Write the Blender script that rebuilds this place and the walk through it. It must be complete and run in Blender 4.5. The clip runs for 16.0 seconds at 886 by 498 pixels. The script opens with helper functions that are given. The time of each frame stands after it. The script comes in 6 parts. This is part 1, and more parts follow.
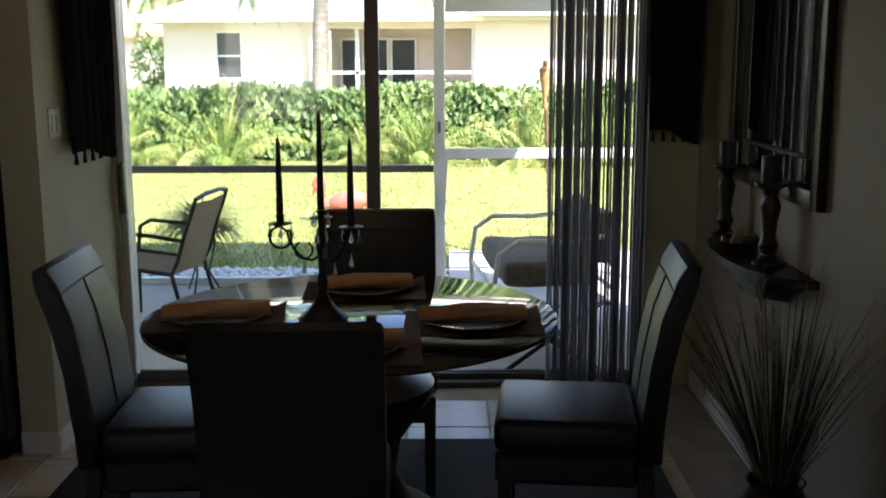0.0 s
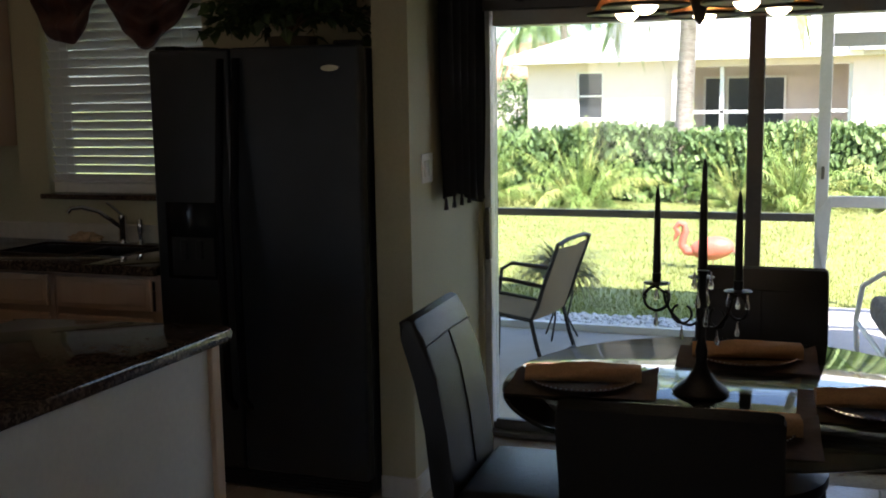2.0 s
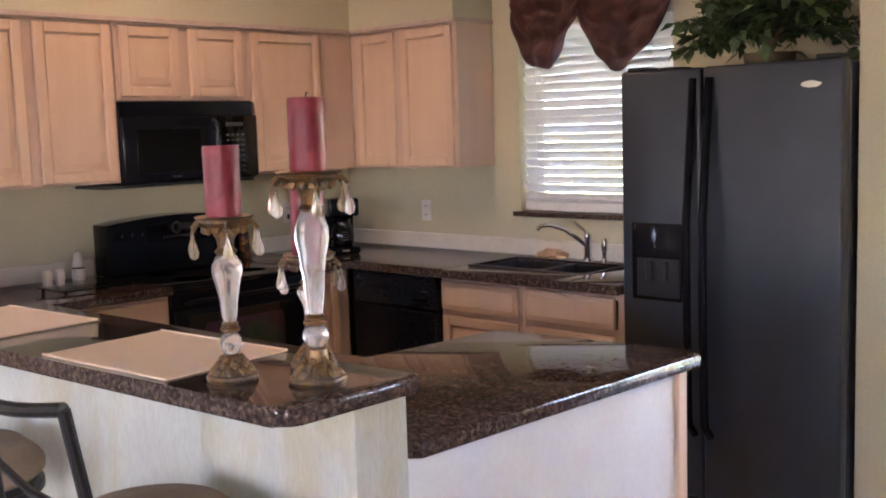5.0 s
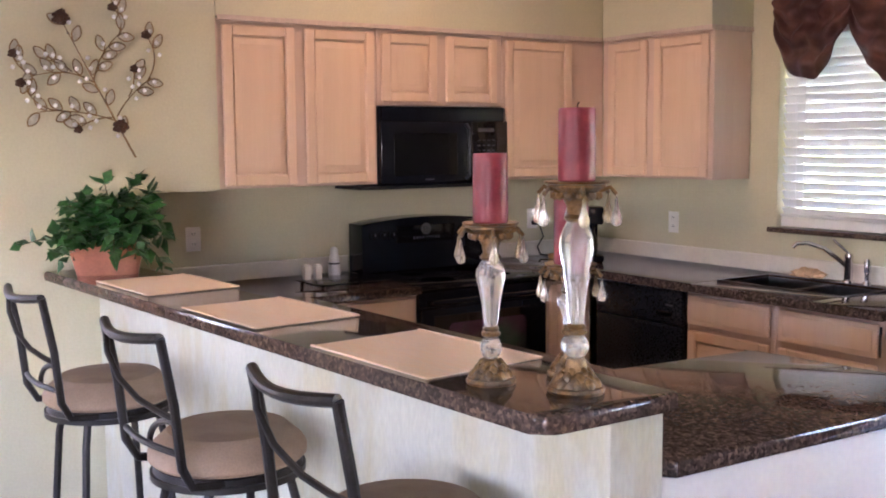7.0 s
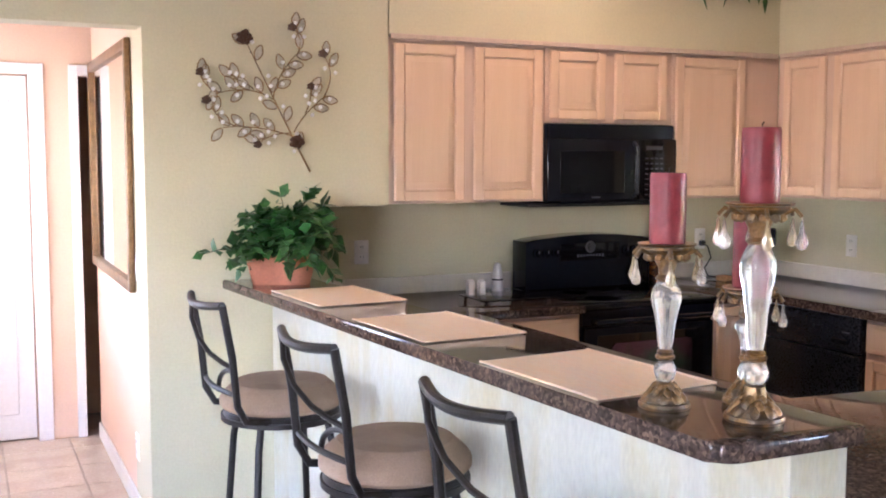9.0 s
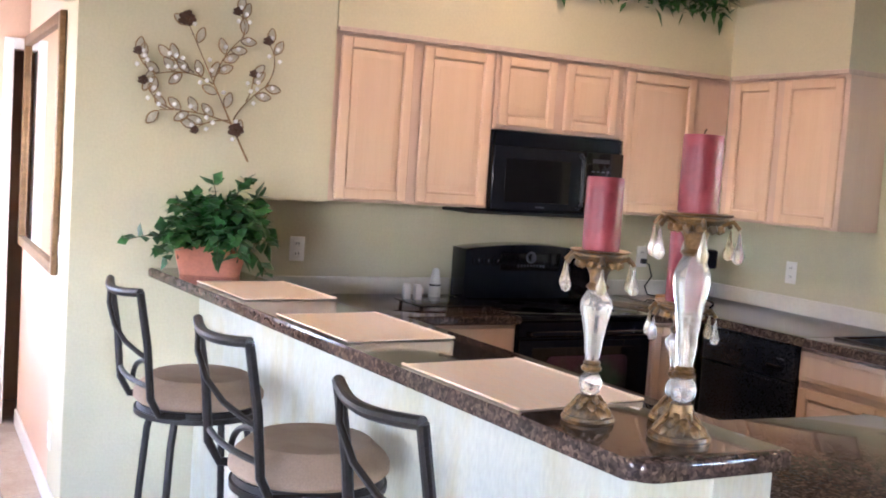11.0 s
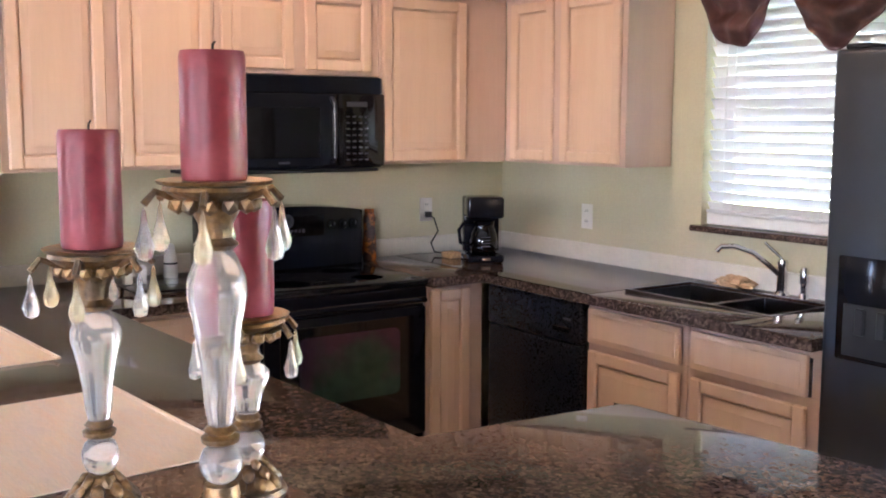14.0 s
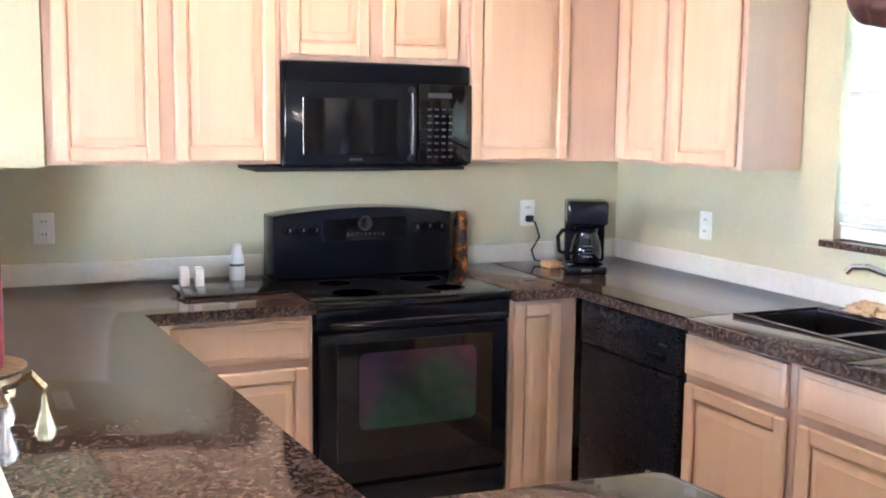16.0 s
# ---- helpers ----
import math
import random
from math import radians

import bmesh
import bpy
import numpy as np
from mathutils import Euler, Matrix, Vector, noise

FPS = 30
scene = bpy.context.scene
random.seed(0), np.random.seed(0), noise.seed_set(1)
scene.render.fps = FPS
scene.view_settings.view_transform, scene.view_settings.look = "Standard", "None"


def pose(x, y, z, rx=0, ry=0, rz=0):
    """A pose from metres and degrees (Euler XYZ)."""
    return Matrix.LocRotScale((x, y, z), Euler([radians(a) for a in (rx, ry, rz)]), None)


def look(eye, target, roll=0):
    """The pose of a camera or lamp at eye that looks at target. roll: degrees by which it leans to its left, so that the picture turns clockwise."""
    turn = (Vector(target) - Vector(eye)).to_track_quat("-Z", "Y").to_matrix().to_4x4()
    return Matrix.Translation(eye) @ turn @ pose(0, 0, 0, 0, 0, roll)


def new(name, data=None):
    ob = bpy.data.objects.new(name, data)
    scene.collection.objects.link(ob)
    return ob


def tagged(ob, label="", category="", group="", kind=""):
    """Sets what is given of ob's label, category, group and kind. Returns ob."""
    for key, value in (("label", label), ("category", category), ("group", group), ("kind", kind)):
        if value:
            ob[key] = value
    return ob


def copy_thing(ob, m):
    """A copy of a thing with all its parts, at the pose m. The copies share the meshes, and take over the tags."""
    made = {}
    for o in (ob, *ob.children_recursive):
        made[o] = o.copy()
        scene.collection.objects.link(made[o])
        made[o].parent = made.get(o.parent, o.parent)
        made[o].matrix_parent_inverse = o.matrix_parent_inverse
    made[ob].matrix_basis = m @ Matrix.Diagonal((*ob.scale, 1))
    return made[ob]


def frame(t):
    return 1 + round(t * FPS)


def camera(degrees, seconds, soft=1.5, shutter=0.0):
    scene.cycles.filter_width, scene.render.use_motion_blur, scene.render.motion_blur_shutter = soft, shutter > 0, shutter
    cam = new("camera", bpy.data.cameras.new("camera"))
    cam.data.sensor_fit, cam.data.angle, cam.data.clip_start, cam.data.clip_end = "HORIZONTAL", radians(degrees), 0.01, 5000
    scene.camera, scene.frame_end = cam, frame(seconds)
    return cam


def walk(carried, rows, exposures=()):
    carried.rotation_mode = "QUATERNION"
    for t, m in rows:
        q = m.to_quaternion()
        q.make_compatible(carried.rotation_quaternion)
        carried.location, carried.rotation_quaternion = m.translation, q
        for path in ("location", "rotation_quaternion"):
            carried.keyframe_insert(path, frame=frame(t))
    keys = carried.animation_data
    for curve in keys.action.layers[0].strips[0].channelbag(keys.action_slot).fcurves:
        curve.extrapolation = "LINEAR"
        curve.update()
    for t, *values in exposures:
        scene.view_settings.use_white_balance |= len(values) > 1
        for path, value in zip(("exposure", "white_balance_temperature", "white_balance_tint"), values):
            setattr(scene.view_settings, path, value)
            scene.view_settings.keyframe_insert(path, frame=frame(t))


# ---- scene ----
cam = camera(46.0, 16.0, 1.9)
PATH = [
    (0, (0.929, 0.7, 1.555), (0.923, 2.667, 1.194), -0.2),
    (0.5, (0.931, 0.751, 1.55), (0.806, 2.712, 1.179), -0.1),
    (1, (0.861, 0.827, 1.559), (0.647, 2.779, 1.181), -1.1),
    (1.5, (0.818, 0.921, 1.567), (0.373, 2.844, 1.244), -1.4),
    (2, (0.817, 0.965, 1.569), (0.156, 2.831, 1.287), -0.9),
    (2.5, (0.812, 0.981, 1.572), (-0.027, 2.776, 1.3), -1.2),
    (3, (0.809, 0.987, 1.575), (-0.202, 2.696, 1.341), -0.8),
    (3.5, (0.784, 1.002, 1.572), (-0.374, 2.615, 1.33), -0.8),
    (4, (0.76, 0.995, 1.571), (-0.471, 2.554, 1.332), -0.9),
    (4.2, (0.758, 1.004, 1.57), (-0.503, 2.539, 1.335), -1.2),
    (6.3, (0.685, 0.931, 1.591), (-0.891, 2.144, 1.377), -1.2),
    (6.5, (0.7, 0.94, 1.592), (-0.908, 2.111, 1.382), -1.0),
    (7, (0.69, 0.929, 1.585), (-0.971, 2.023, 1.379), -0.5),
    (7.5, (0.691, 0.907, 1.593), (-1.02, 1.923, 1.394), -0.8),
    (8, (0.681, 0.9, 1.583), (-1.078, 1.832, 1.392), -0.3),
    (8.5, (0.687, 0.868, 1.591), (-1.105, 1.738, 1.41), -0.2),
    (8.7, (0.683, 0.877, 1.591), (-1.122, 1.717, 1.411), -0.2),
    (11, (0.602, 0.985, 1.555), (-1.165, 1.908, 1.401), 3.8),
    (11.5, (0.558, 1.016, 1.59), (-1.107, 2.108, 1.405), 1.9),
    (12, (0.49, 1.133, 1.572), (-1.089, 2.341, 1.363), 1.0),
    (12.5, (0.445, 1.314, 1.584), (-1.081, 2.588, 1.366), 1.1),
    (13, (0.407, 1.485, 1.581), (-1.12, 2.756, 1.343), 1.9),
    (13.5, (0.291, 1.653, 1.577), (-1.323, 2.813, 1.361), 0.5),
    (14, (0.229, 1.839, 1.571), (-1.407, 2.963, 1.327), 0.2),
    (14.5, (0.202, 2.029, 1.569), (-1.514, 3.022, 1.31), 2.3),
    (15, (0.135, 2.181, 1.565), (-1.605, 3.135, 1.299), 1.8),
    (15.5, (0.048, 2.276, 1.554), (-1.699, 3.221, 1.308), 0.7),
    (16, (0.026, 2.398, 1.558), (-1.778, 3.225, 1.307), 0.7),
]
EXPOSURES = [(0, 2.1, 6050, 18), (2.3, 2.05, 6000, 18), (2.5, 2.45, 5900, 18), (2.75, 3.05, 5900, 22), (3.0, 3.75, 5900, 28), (3.5, 4.5, 5900, 33), (4.0, 4.95, 5850, 33), (6.5, 5.6, 5600, 36), (8.5, 5.9, 5450, 30), (11, 6.05, 5250, 26), (11.5, 6.05, 5250, 26), (12.5, 5.75, 5450, 33), (13.5, 5.95, 5400, 32), (14.5, 6.35, 5100, 22), (15, 6.65, 4950, 20), (16, 7.05, 4800, 19)]
walk(cam, [(t, look(eye, target, roll)) for t, eye, target, roll in PATH], EXPOSURES)

# ---- sky, sun and the daylight at the windows ----
SUN = Vector((0.50, -0.62, 1.0)).normalized()
world = bpy.data.worlds.new("world")
scene.world = world
world.use_nodes = True
wn = world.node_tree
sky = wn.nodes.new("ShaderNodeTexSky")
sky.sky_type, sky.sun_disc = "NISHITA", False
sky.sun_elevation, sky.sun_rotation = math.asin(SUN.z), math.atan2(SUN.x, SUN.y)
wn.links.new(sky.outputs[0], wn.nodes["Background"].inputs[0])
wn.nodes["Background"].inputs[1].default_value = 0.12
sun = new("sun", bpy.data.lights.new("sun", "SUN"))
sun.data.energy, sun.data.angle, sun.data.color = 4.0, radians(0.5), (1, 0.95, 0.87)
sun.matrix_world = look(SUN * 50, (0, 0, 0))


def window_light(name, eye, target, width, height, watts, color=(1, 0.97, 0.93)):
    lamp = new(name, bpy.data.lights.new(name, "AREA"))
    lamp.data.shape, lamp.data.size, lamp.data.size_y = "RECTANGLE", width, height
    lamp.data.energy, lamp.data.color = watts, color
    lamp.matrix_world = look(eye, target)


# daylight at living room and hall windows; the east one is unseen, added fill
window_light("daylight_living", (-1.5, -4.02, 1.45), (-1.5, 0, 1.4), 1.1, 1.4, 0.3, (0.96, 0.98, 1.0))
window_light("east_fill", (2.10, -1.95, 1.35), (-2, -1.95, 1.35), 1.5, 1.45, 0.5, (0.96, 0.98, 1.0))
window_light("daylight_hall", (-4.85, 0.34, 1.5), (-4.85, 2, 1.4), 0.7, 1.1, 0.36, (1, 0.93, 0.86))
# warm recessed downlight that glows on the cabinets over the microwave
window_light("kitchen_downlight_lamp", (-2.95, 3.42, 2.915), (-2.951, 3.42, 0), 0.11, 0.11, 0.15, (1.0, 0.60, 0.32))

# ---- materials ----
def material(name, color, rough=0.5, metal=0.0, vary=0.12, scale=6.0, fine=60.0, bump=0.0, stretch=(1, 1, 1), second=None, mix=(0.45, 0.62),
             spec=0.5, trans=0.0, ior=1.45, coat=0.0, random_tone=0.0, world_space=False):
    """A surface whose tone wanders at two scales, with fine relief; second: a colour that shows through in patches."""
    m = bpy.data.materials.new(name)
    m.use_nodes = True
    nt = m.node_tree
    b = nt.nodes["Principled BSDF"]
    b.inputs["Roughness"].default_value, b.inputs["Metallic"].default_value = rough, metal
    b.inputs["Specular IOR Level"].default_value, b.inputs["IOR"].default_value = spec, ior
    b.inputs["Transmission Weight"].default_value, b.inputs["Coat Weight"].default_value = trans, coat
    co = nt.nodes.new("ShaderNodeTexCoord")
    mp = nt.nodes.new("ShaderNodeMapping")
    mp.inputs["Scale"].default_value = stretch
    if world_space:
        geo = nt.nodes.new("ShaderNodeNewGeometry")
        nt.links.new(geo.outputs["Position"], mp.inputs["Vector"])
    else:
        nt.links.new(co.outputs["Object"], mp.inputs["Vector"])

    def tex(s, detail):
        n = nt.nodes.new("ShaderNodeTexNoise")
        n.inputs["Scale"].default_value, n.inputs["Detail"].default_value = s, detail
        nt.links.new(mp.outputs[0], n.inputs["Vector"])
        return n.outputs["Fac"]

    big, small = tex(scale, 4), tex(fine, 3)
    base = nt.nodes.new("ShaderNodeMix")
    base.data_type = "RGBA"
    base.inputs[6].default_value = (*color, 1)
    base.inputs[7].default_value = (*(second or color), 1)
    ramp = nt.nodes.new("ShaderNodeMapRange")
    ramp.inputs[1].default_value, ramp.inputs[2].default_value = mix
    nt.links.new(big, ramp.inputs[0])
    nt.links.new(ramp.outputs[0], base.inputs[0])
    tone = nt.nodes.new("ShaderNodeMath")
    tone.operation = "ADD"
    nt.links.new(big, tone.inputs[0])
    nt.links.new(small, tone.inputs[1])
    fac = nt.nodes.new("ShaderNodeMapRange")
    fac.inputs[1].default_value, fac.inputs[2].default_value = 0.7, 1.3
    fac.inputs[3].default_value, fac.inputs[4].default_value = 1 - vary, 1 + vary
    nt.links.new(tone.outputs[0], fac.inputs[0])
    value = fac.outputs[0]
    if random_tone:
        info = nt.nodes.new("ShaderNodeObjectInfo")
        rr = nt.nodes.new("ShaderNodeMapRange")
        rr.inputs[3].default_value, rr.inputs[4].default_value = 1 - random_tone, 1 + random_tone
        nt.links.new(info.outputs["Random"], rr.inputs[0])
        mul = nt.nodes.new("ShaderNodeMath")
        mul.operation = "MULTIPLY"
        nt.links.new(value, mul.inputs[0])
        nt.links.new(rr.outputs[0], mul.inputs[1])
        value = mul.outputs[0]
    out = nt.nodes.new("ShaderNodeVectorMath")
    out.operation = "SCALE"
    nt.links.new(base.outputs[2], out.inputs[0])
    nt.links.new(value, out.inputs["Scale"])
    nt.links.new(out.outputs[0], b.inputs["Base Color"])
    rv = nt.nodes.new("ShaderNodeMapRange")
    rv.inputs[3].default_value, rv.inputs[4].default_value = max(0, rough * 0.8), min(1, rough * 1.2)
    nt.links.new(small, rv.inputs[0])
    nt.links.new(rv.outputs[0], b.inputs["Roughness"])
    if bump:
        bp = nt.nodes.new("ShaderNodeBump")
        bp.inputs["Strength"].default_value, bp.inputs["Distance"].default_value = min(1, bump), 0.004
        nt.links.new(small, bp.inputs["Height"])
        nt.links.new(bp.outputs[0], b.inputs["Normal"])
    return m


def granite_material():
    """Polished brown granite: dark ground, brown clouds and pale mineral flecks of about a centimetre."""
    m = material("granite", (0.06, 0.045, 0.038), 0.05, spec=0.30, vary=0.2, scale=9, fine=150)
    nt = m.node_tree
    b = nt.nodes["Principled BSDF"]
    co = nt.nodes.new("ShaderNodeTexCoord")

    def cells(scale, randomness=1.0):
        n = nt.nodes.new("ShaderNodeTexVoronoi")
        n.inputs["Scale"].default_value, n.inputs["Randomness"].default_value = scale, randomness
        nt.links.new(warp.outputs[0], n.inputs["Vector"])
        sep = nt.nodes.new("ShaderNodeSeparateColor")
        nt.links.new(n.outputs["Color"], sep.inputs[0])
        return sep.outputs[0]

    wob = nt.nodes.new("ShaderNodeTexNoise")
    wob.inputs["Scale"].default_value, wob.inputs["Detail"].default_value = 70, 3
    nt.links.new(co.outputs["Object"], wob.inputs["Vector"])
    warp = nt.nodes.new("ShaderNodeVectorMath")
    warp.operation = "MULTIPLY_ADD"
    warp.inputs[1].default_value = (0.014, 0.014, 0.014)
    nt.links.new(wob.outputs["Color"], warp.inputs[0])
    nt.links.new(co.outputs["Object"], warp.inputs[2])
    cloud = nt.nodes.new("ShaderNodeTexNoise")
    cloud.inputs["Scale"].default_value, cloud.inputs["Detail"].default_value = 26, 5
    nt.links.new(co.outputs["Object"], cloud.inputs["Vector"])
    big, small = cells(115), cells(260)
    total = nt.nodes.new("ShaderNodeMath")
    total.operation = "MULTIPLY_ADD"
    total.inputs[1].default_value = 0.62
    nt.links.new(big, total.inputs[0])
    mixed = nt.nodes.new("ShaderNodeMath")
    mixed.operation = "MULTIPLY_ADD"
    mixed.inputs[1].default_value = 0.22
    nt.links.new(small, mixed.inputs[0])
    half = nt.nodes.new("ShaderNodeMath")
    half.operation = "MULTIPLY"
    half.inputs[1].default_value = 0.34
    nt.links.new(cloud.outputs["Fac"], half.inputs[0])
    nt.links.new(half.outputs[0], mixed.inputs[2])
    nt.links.new(mixed.outputs[0], total.inputs[2])
    ramp = nt.nodes.new("ShaderNodeValToRGB")
    e = ramp.color_ramp.elements
    e[0].position, e[0].color = 0.28, (0.034, 0.023, 0.020, 1)
    e[1].position, e[1].color = 0.95, (0.175, 0.118, 0.084, 1)
    for at, colour in ((0.50, (0.060, 0.040, 0.032, 1)), (0.68, (0.088, 0.058, 0.044, 1)), (0.82, (0.125, 0.082, 0.060, 1))):
        ramp.color_ramp.elements.new(at).color = colour
    nt.links.new(total.outputs[0], ramp.inputs[0])
    nt.links.new(ramp.outputs[0], b.inputs["Base Color"])
    return m


def emitter(name, color, strength):
    m = bpy.data.materials.new(name)
    m.use_nodes = True
    b = m.node_tree.nodes["Principled BSDF"]
    b.inputs["Base Color"].default_value = (*color, 1)
    b.inputs["Emission Color"].default_value = (*color, 1)
    b.inputs["Emission Strength"].default_value = strength
    return m


WALL = material("wall_paint", (0.575, 0.525, 0.35), 0.6, vary=0.05, scale=2, fine=90, bump=0.25, world_space=True)
CREAM = material("cream_sponged_wall", (0.56, 0.55, 0.45), 0.6, vary=0.10, scale=5, fine=70, bump=0.45, second=(0.50, 0.46, 0.31), mix=(0.47, 0.62), stretch=(1.6, 1.6, 0.5), world_space=True)
# darker and browner than WALL, on the east wall only
DININGPAINT = material("tan_side_wall", (0.31, 0.235, 0.155), 0.6, vary=0.05, scale=2, fine=90, bump=0.25, world_space=True)
HALLPAINT = material("hall_paint", (0.74, 0.52, 0.36), 0.6, vary=0.05, scale=2, fine=90, bump=0.2, world_space=True)
CEILING = material("ceiling_paint", (0.80, 0.78, 0.72), 0.8, vary=0.04, scale=3, fine=80, bump=0.4, world_space=True)
TRIM = material("white_trim_paint", (0.80, 0.77, 0.72), 0.45, vary=0.04, world_space=True)
TILE = material("floor_tile", (0.62, 0.52, 0.42), 0.25, vary=0.10, scale=5, fine=60, bump=0.06, second=(0.52, 0.42, 0.33), random_tone=0.05, world_space=True)
GROUT = material("grout", (0.36, 0.30, 0.24), 0.9, vary=0.2, world_space=True)
WOOD = material("pickled_oak", (0.71, 0.505, 0.345), 0.40, vary=0.022, scale=2.2, fine=26, bump=0.02, stretch=(7, 7, 0.5), second=(0.68, 0.475, 0.32), random_tone=0.03)
WOOD_FRAME = material("pickled_oak_frame", (0.63, 0.455, 0.345), 0.45, vary=0.03, scale=2.2, fine=26, bump=0.02, stretch=(7, 7, 0.5), second=(0.60, 0.425, 0.32), random_tone=0.02)
WOOD_DARK = material("pickled_oak_edge", (0.55, 0.42, 0.34), 0.5, vary=0.10, scale=3, fine=35, stretch=(9, 9, 0.8))
GRANITE = granite_material()
LAMINATE = material("white_splash", (0.72, 0.66, 0.56), 0.35, vary=0.05, scale=10)
BLACK = material("black_appliance", (0.007, 0.008, 0.012), 0.10, vary=0.05, scale=4, fine=20, spec=0.30)
OVENGLASS = material("coated_oven_glass", (0.060, 0.130, 0.118), 0.16, 0.85, vary=0.25, scale=3.5, fine=20, second=(0.115, 0.075, 0.135), mix=(0.46, 0.60))
BLACKTEX = material("black_textured_steel", (0.020, 0.025, 0.034), 0.34, vary=0.30, scale=5, fine=260, bump=0.25, spec=0.7)
SATIN = material("satin_black_steel", (0.008, 0.010, 0.015), 0.28, vary=0.2, scale=4, fine=120, spec=0.35)
BLACKGLASS = material("black_glass", (0.006, 0.006, 0.007), 0.05, vary=0.1)
BLACKMATT = material("black_matt", (0.015, 0.015, 0.016), 0.6, vary=0.2)
CHROME = material("chrome", (0.75, 0.75, 0.76), 0.12, 1.0, vary=0.04)
STEEL = material("dark_brushed_steel", (0.17, 0.17, 0.18), 0.30, 1.0, vary=0.12, scale=8, fine=120)
SILVERTEXT = material("grey_print", (0.055, 0.055, 0.06), 0.5, vary=0.05)
LEATHER = material("dark_brown_leather", (0.015, 0.011, 0.009), 0.40, vary=0.2, scale=5, fine=180, bump=0.3)
STITCH = material("leather_seam", (0.012, 0.009, 0.008), 0.6)
GLASS = material("clear_glass", (0.94, 0.98, 0.96), 0.02, vary=0.0, trans=1.0, ior=1.45)
CRYSTAL = material("crystal", (0.95, 0.92, 0.88), 0.14, vary=0.0, trans=0.82, ior=1.5)
AMBERDROP = material("amber_crystal", (0.95, 0.85, 0.60), 0.14, vary=0.0, trans=0.75, ior=1.5)
IRON = material("dark_iron", (0.030, 0.026, 0.024), 0.42, 0.6, vary=0.25, scale=20, fine=150, bump=0.2)
SUEDE = material("tan_microfibre", (0.34, 0.24, 0.16), 0.9, vary=0.14, scale=7, fine=200, bump=0.2, second=(0.27, 0.185, 0.12))
MAT = material("woven_placemat", (0.92, 0.70, 0.50), 0.85, vary=0.08, scale=7, fine=60, bump=0.3, stretch=(1, 9, 1), second=(0.88, 0.64, 0.43))
CANDLE = material("red_wax", (0.205, 0.022, 0.029), 0.42, vary=0.14, scale=14, fine=90, second=(0.26, 0.042, 0.048))
BRASS = material("antique_gilt", (0.30, 0.18, 0.075), 0.42, 0.85, vary=0.35, scale=30, fine=140, bump=0.5, second=(0.16, 0.12, 0.08))
WICK = material("wick", (0.03, 0.025, 0.02), 0.9)
LEAF = material("ivy_leaf", (0.022, 0.085, 0.018), 0.38, vary=0.35, scale=14, fine=60, second=(0.045, 0.14, 0.03))
LEAFDARK = material("laurel_leaf", (0.040, 0.075, 0.022), 0.5, vary=0.35, scale=12, fine=60, second=(0.09, 0.13, 0.04))
STEMS = material("plant_stem", (0.09, 0.07, 0.035), 0.8, vary=0.2)
TERRACOTTA = material("terracotta", (0.46, 0.17, 0.095), 0.75, vary=0.14, scale=12, fine=90, bump=0.2)
WHITEPLASTIC = material("white_plastic", (0.78, 0.75, 0.70), 0.35, vary=0.03)
CURTAIN = material("dark_curtain_cloth", (0.035, 0.028, 0.030), 0.85, vary=0.25, scale=10, fine=160, bump=0.3)
SHEER = material("brown_organza", (0.085, 0.030, 0.026), 0.5, vary=0.25, scale=9, fine=200, bump=0.2, second=(0.13, 0.05, 0.038))
BLIND = material("white_blind_slat", (0.68, 0.67, 0.66), 0.4, vary=0.03)
VBLIND = material("vertical_blind_vane", (0.34, 0.32, 0.33), 0.45, vary=0.1, scale=5)
NAPKIN = material("tan_napkin", (0.40, 0.22, 0.10), 0.85, vary=0.2, scale=16, fine=180, bump=0.4)
RUNNER = material("brown_placemat", (0.20, 0.13, 0.095), 0.85, vary=0.2, scale=30, fine=220, bump=0.4)
PLATE = material("bronze_plate", (0.22, 0.15, 0.10), 0.25, 0.7, vary=0.15)
RUG = material("dark_rug", (0.018, 0.014, 0.013), 0.95, vary=0.3, scale=20, fine=260, bump=0.6)
ALU = material("white_aluminium", (0.70, 0.70, 0.68), 0.4, vary=0.06, scale=8)
GREYALU = material("bronze_aluminium", (0.16, 0.145, 0.13), 0.45, 0.4, vary=0.1)
MIRROR = material("mirror_glass", (0.90, 0.91, 0.90), 0.02, 1.0, vary=0.0)
FRAMEWOOD = material("dark_frame_wood", (0.035, 0.022, 0.014), 0.35, vary=0.3, scale=4, fine=40, stretch=(6, 6, 1))
GOLDFRAME = material("worn_gold_frame", (0.22, 0.13, 0.06), 0.4, 0.5, vary=0.3, scale=18, fine=90, bump=0.3)
AMBERGLASS = material("amber_shade", (0.80, 0.46, 0.20), 0.45, vary=0.2, scale=8, trans=0.6)
AMBERBOTTLE = material("amber_bottle", (0.55, 0.18, 0.03), 0.12, vary=0.5, scale=18, fine=60, second=(0.06, 0.03, 0.02), mix=(0.42, 0.52))
SPONGE = material("beige_cloth", (0.66, 0.45, 0.26), 0.9, vary=0.2, scale=20, fine=120, bump=0.7)
GRASSTALK = material("dried_grass", (0.24, 0.19, 0.10), 0.8, vary=0.3, scale=6)
PLUME = material("pale_seed_plume", (0.42, 0.36, 0.25), 0.85, vary=0.2, scale=8)
GRASSDARK = material("dark_grass", (0.05, 0.055, 0.035), 0.8, vary=0.3, scale=6)
LAWN = material("lawn", (0.235, 0.25, 0.07), 0.9, vary=0.30, scale=2.2, fine=45, bump=0.8, second=(0.24, 0.26, 0.08), world_space=True)
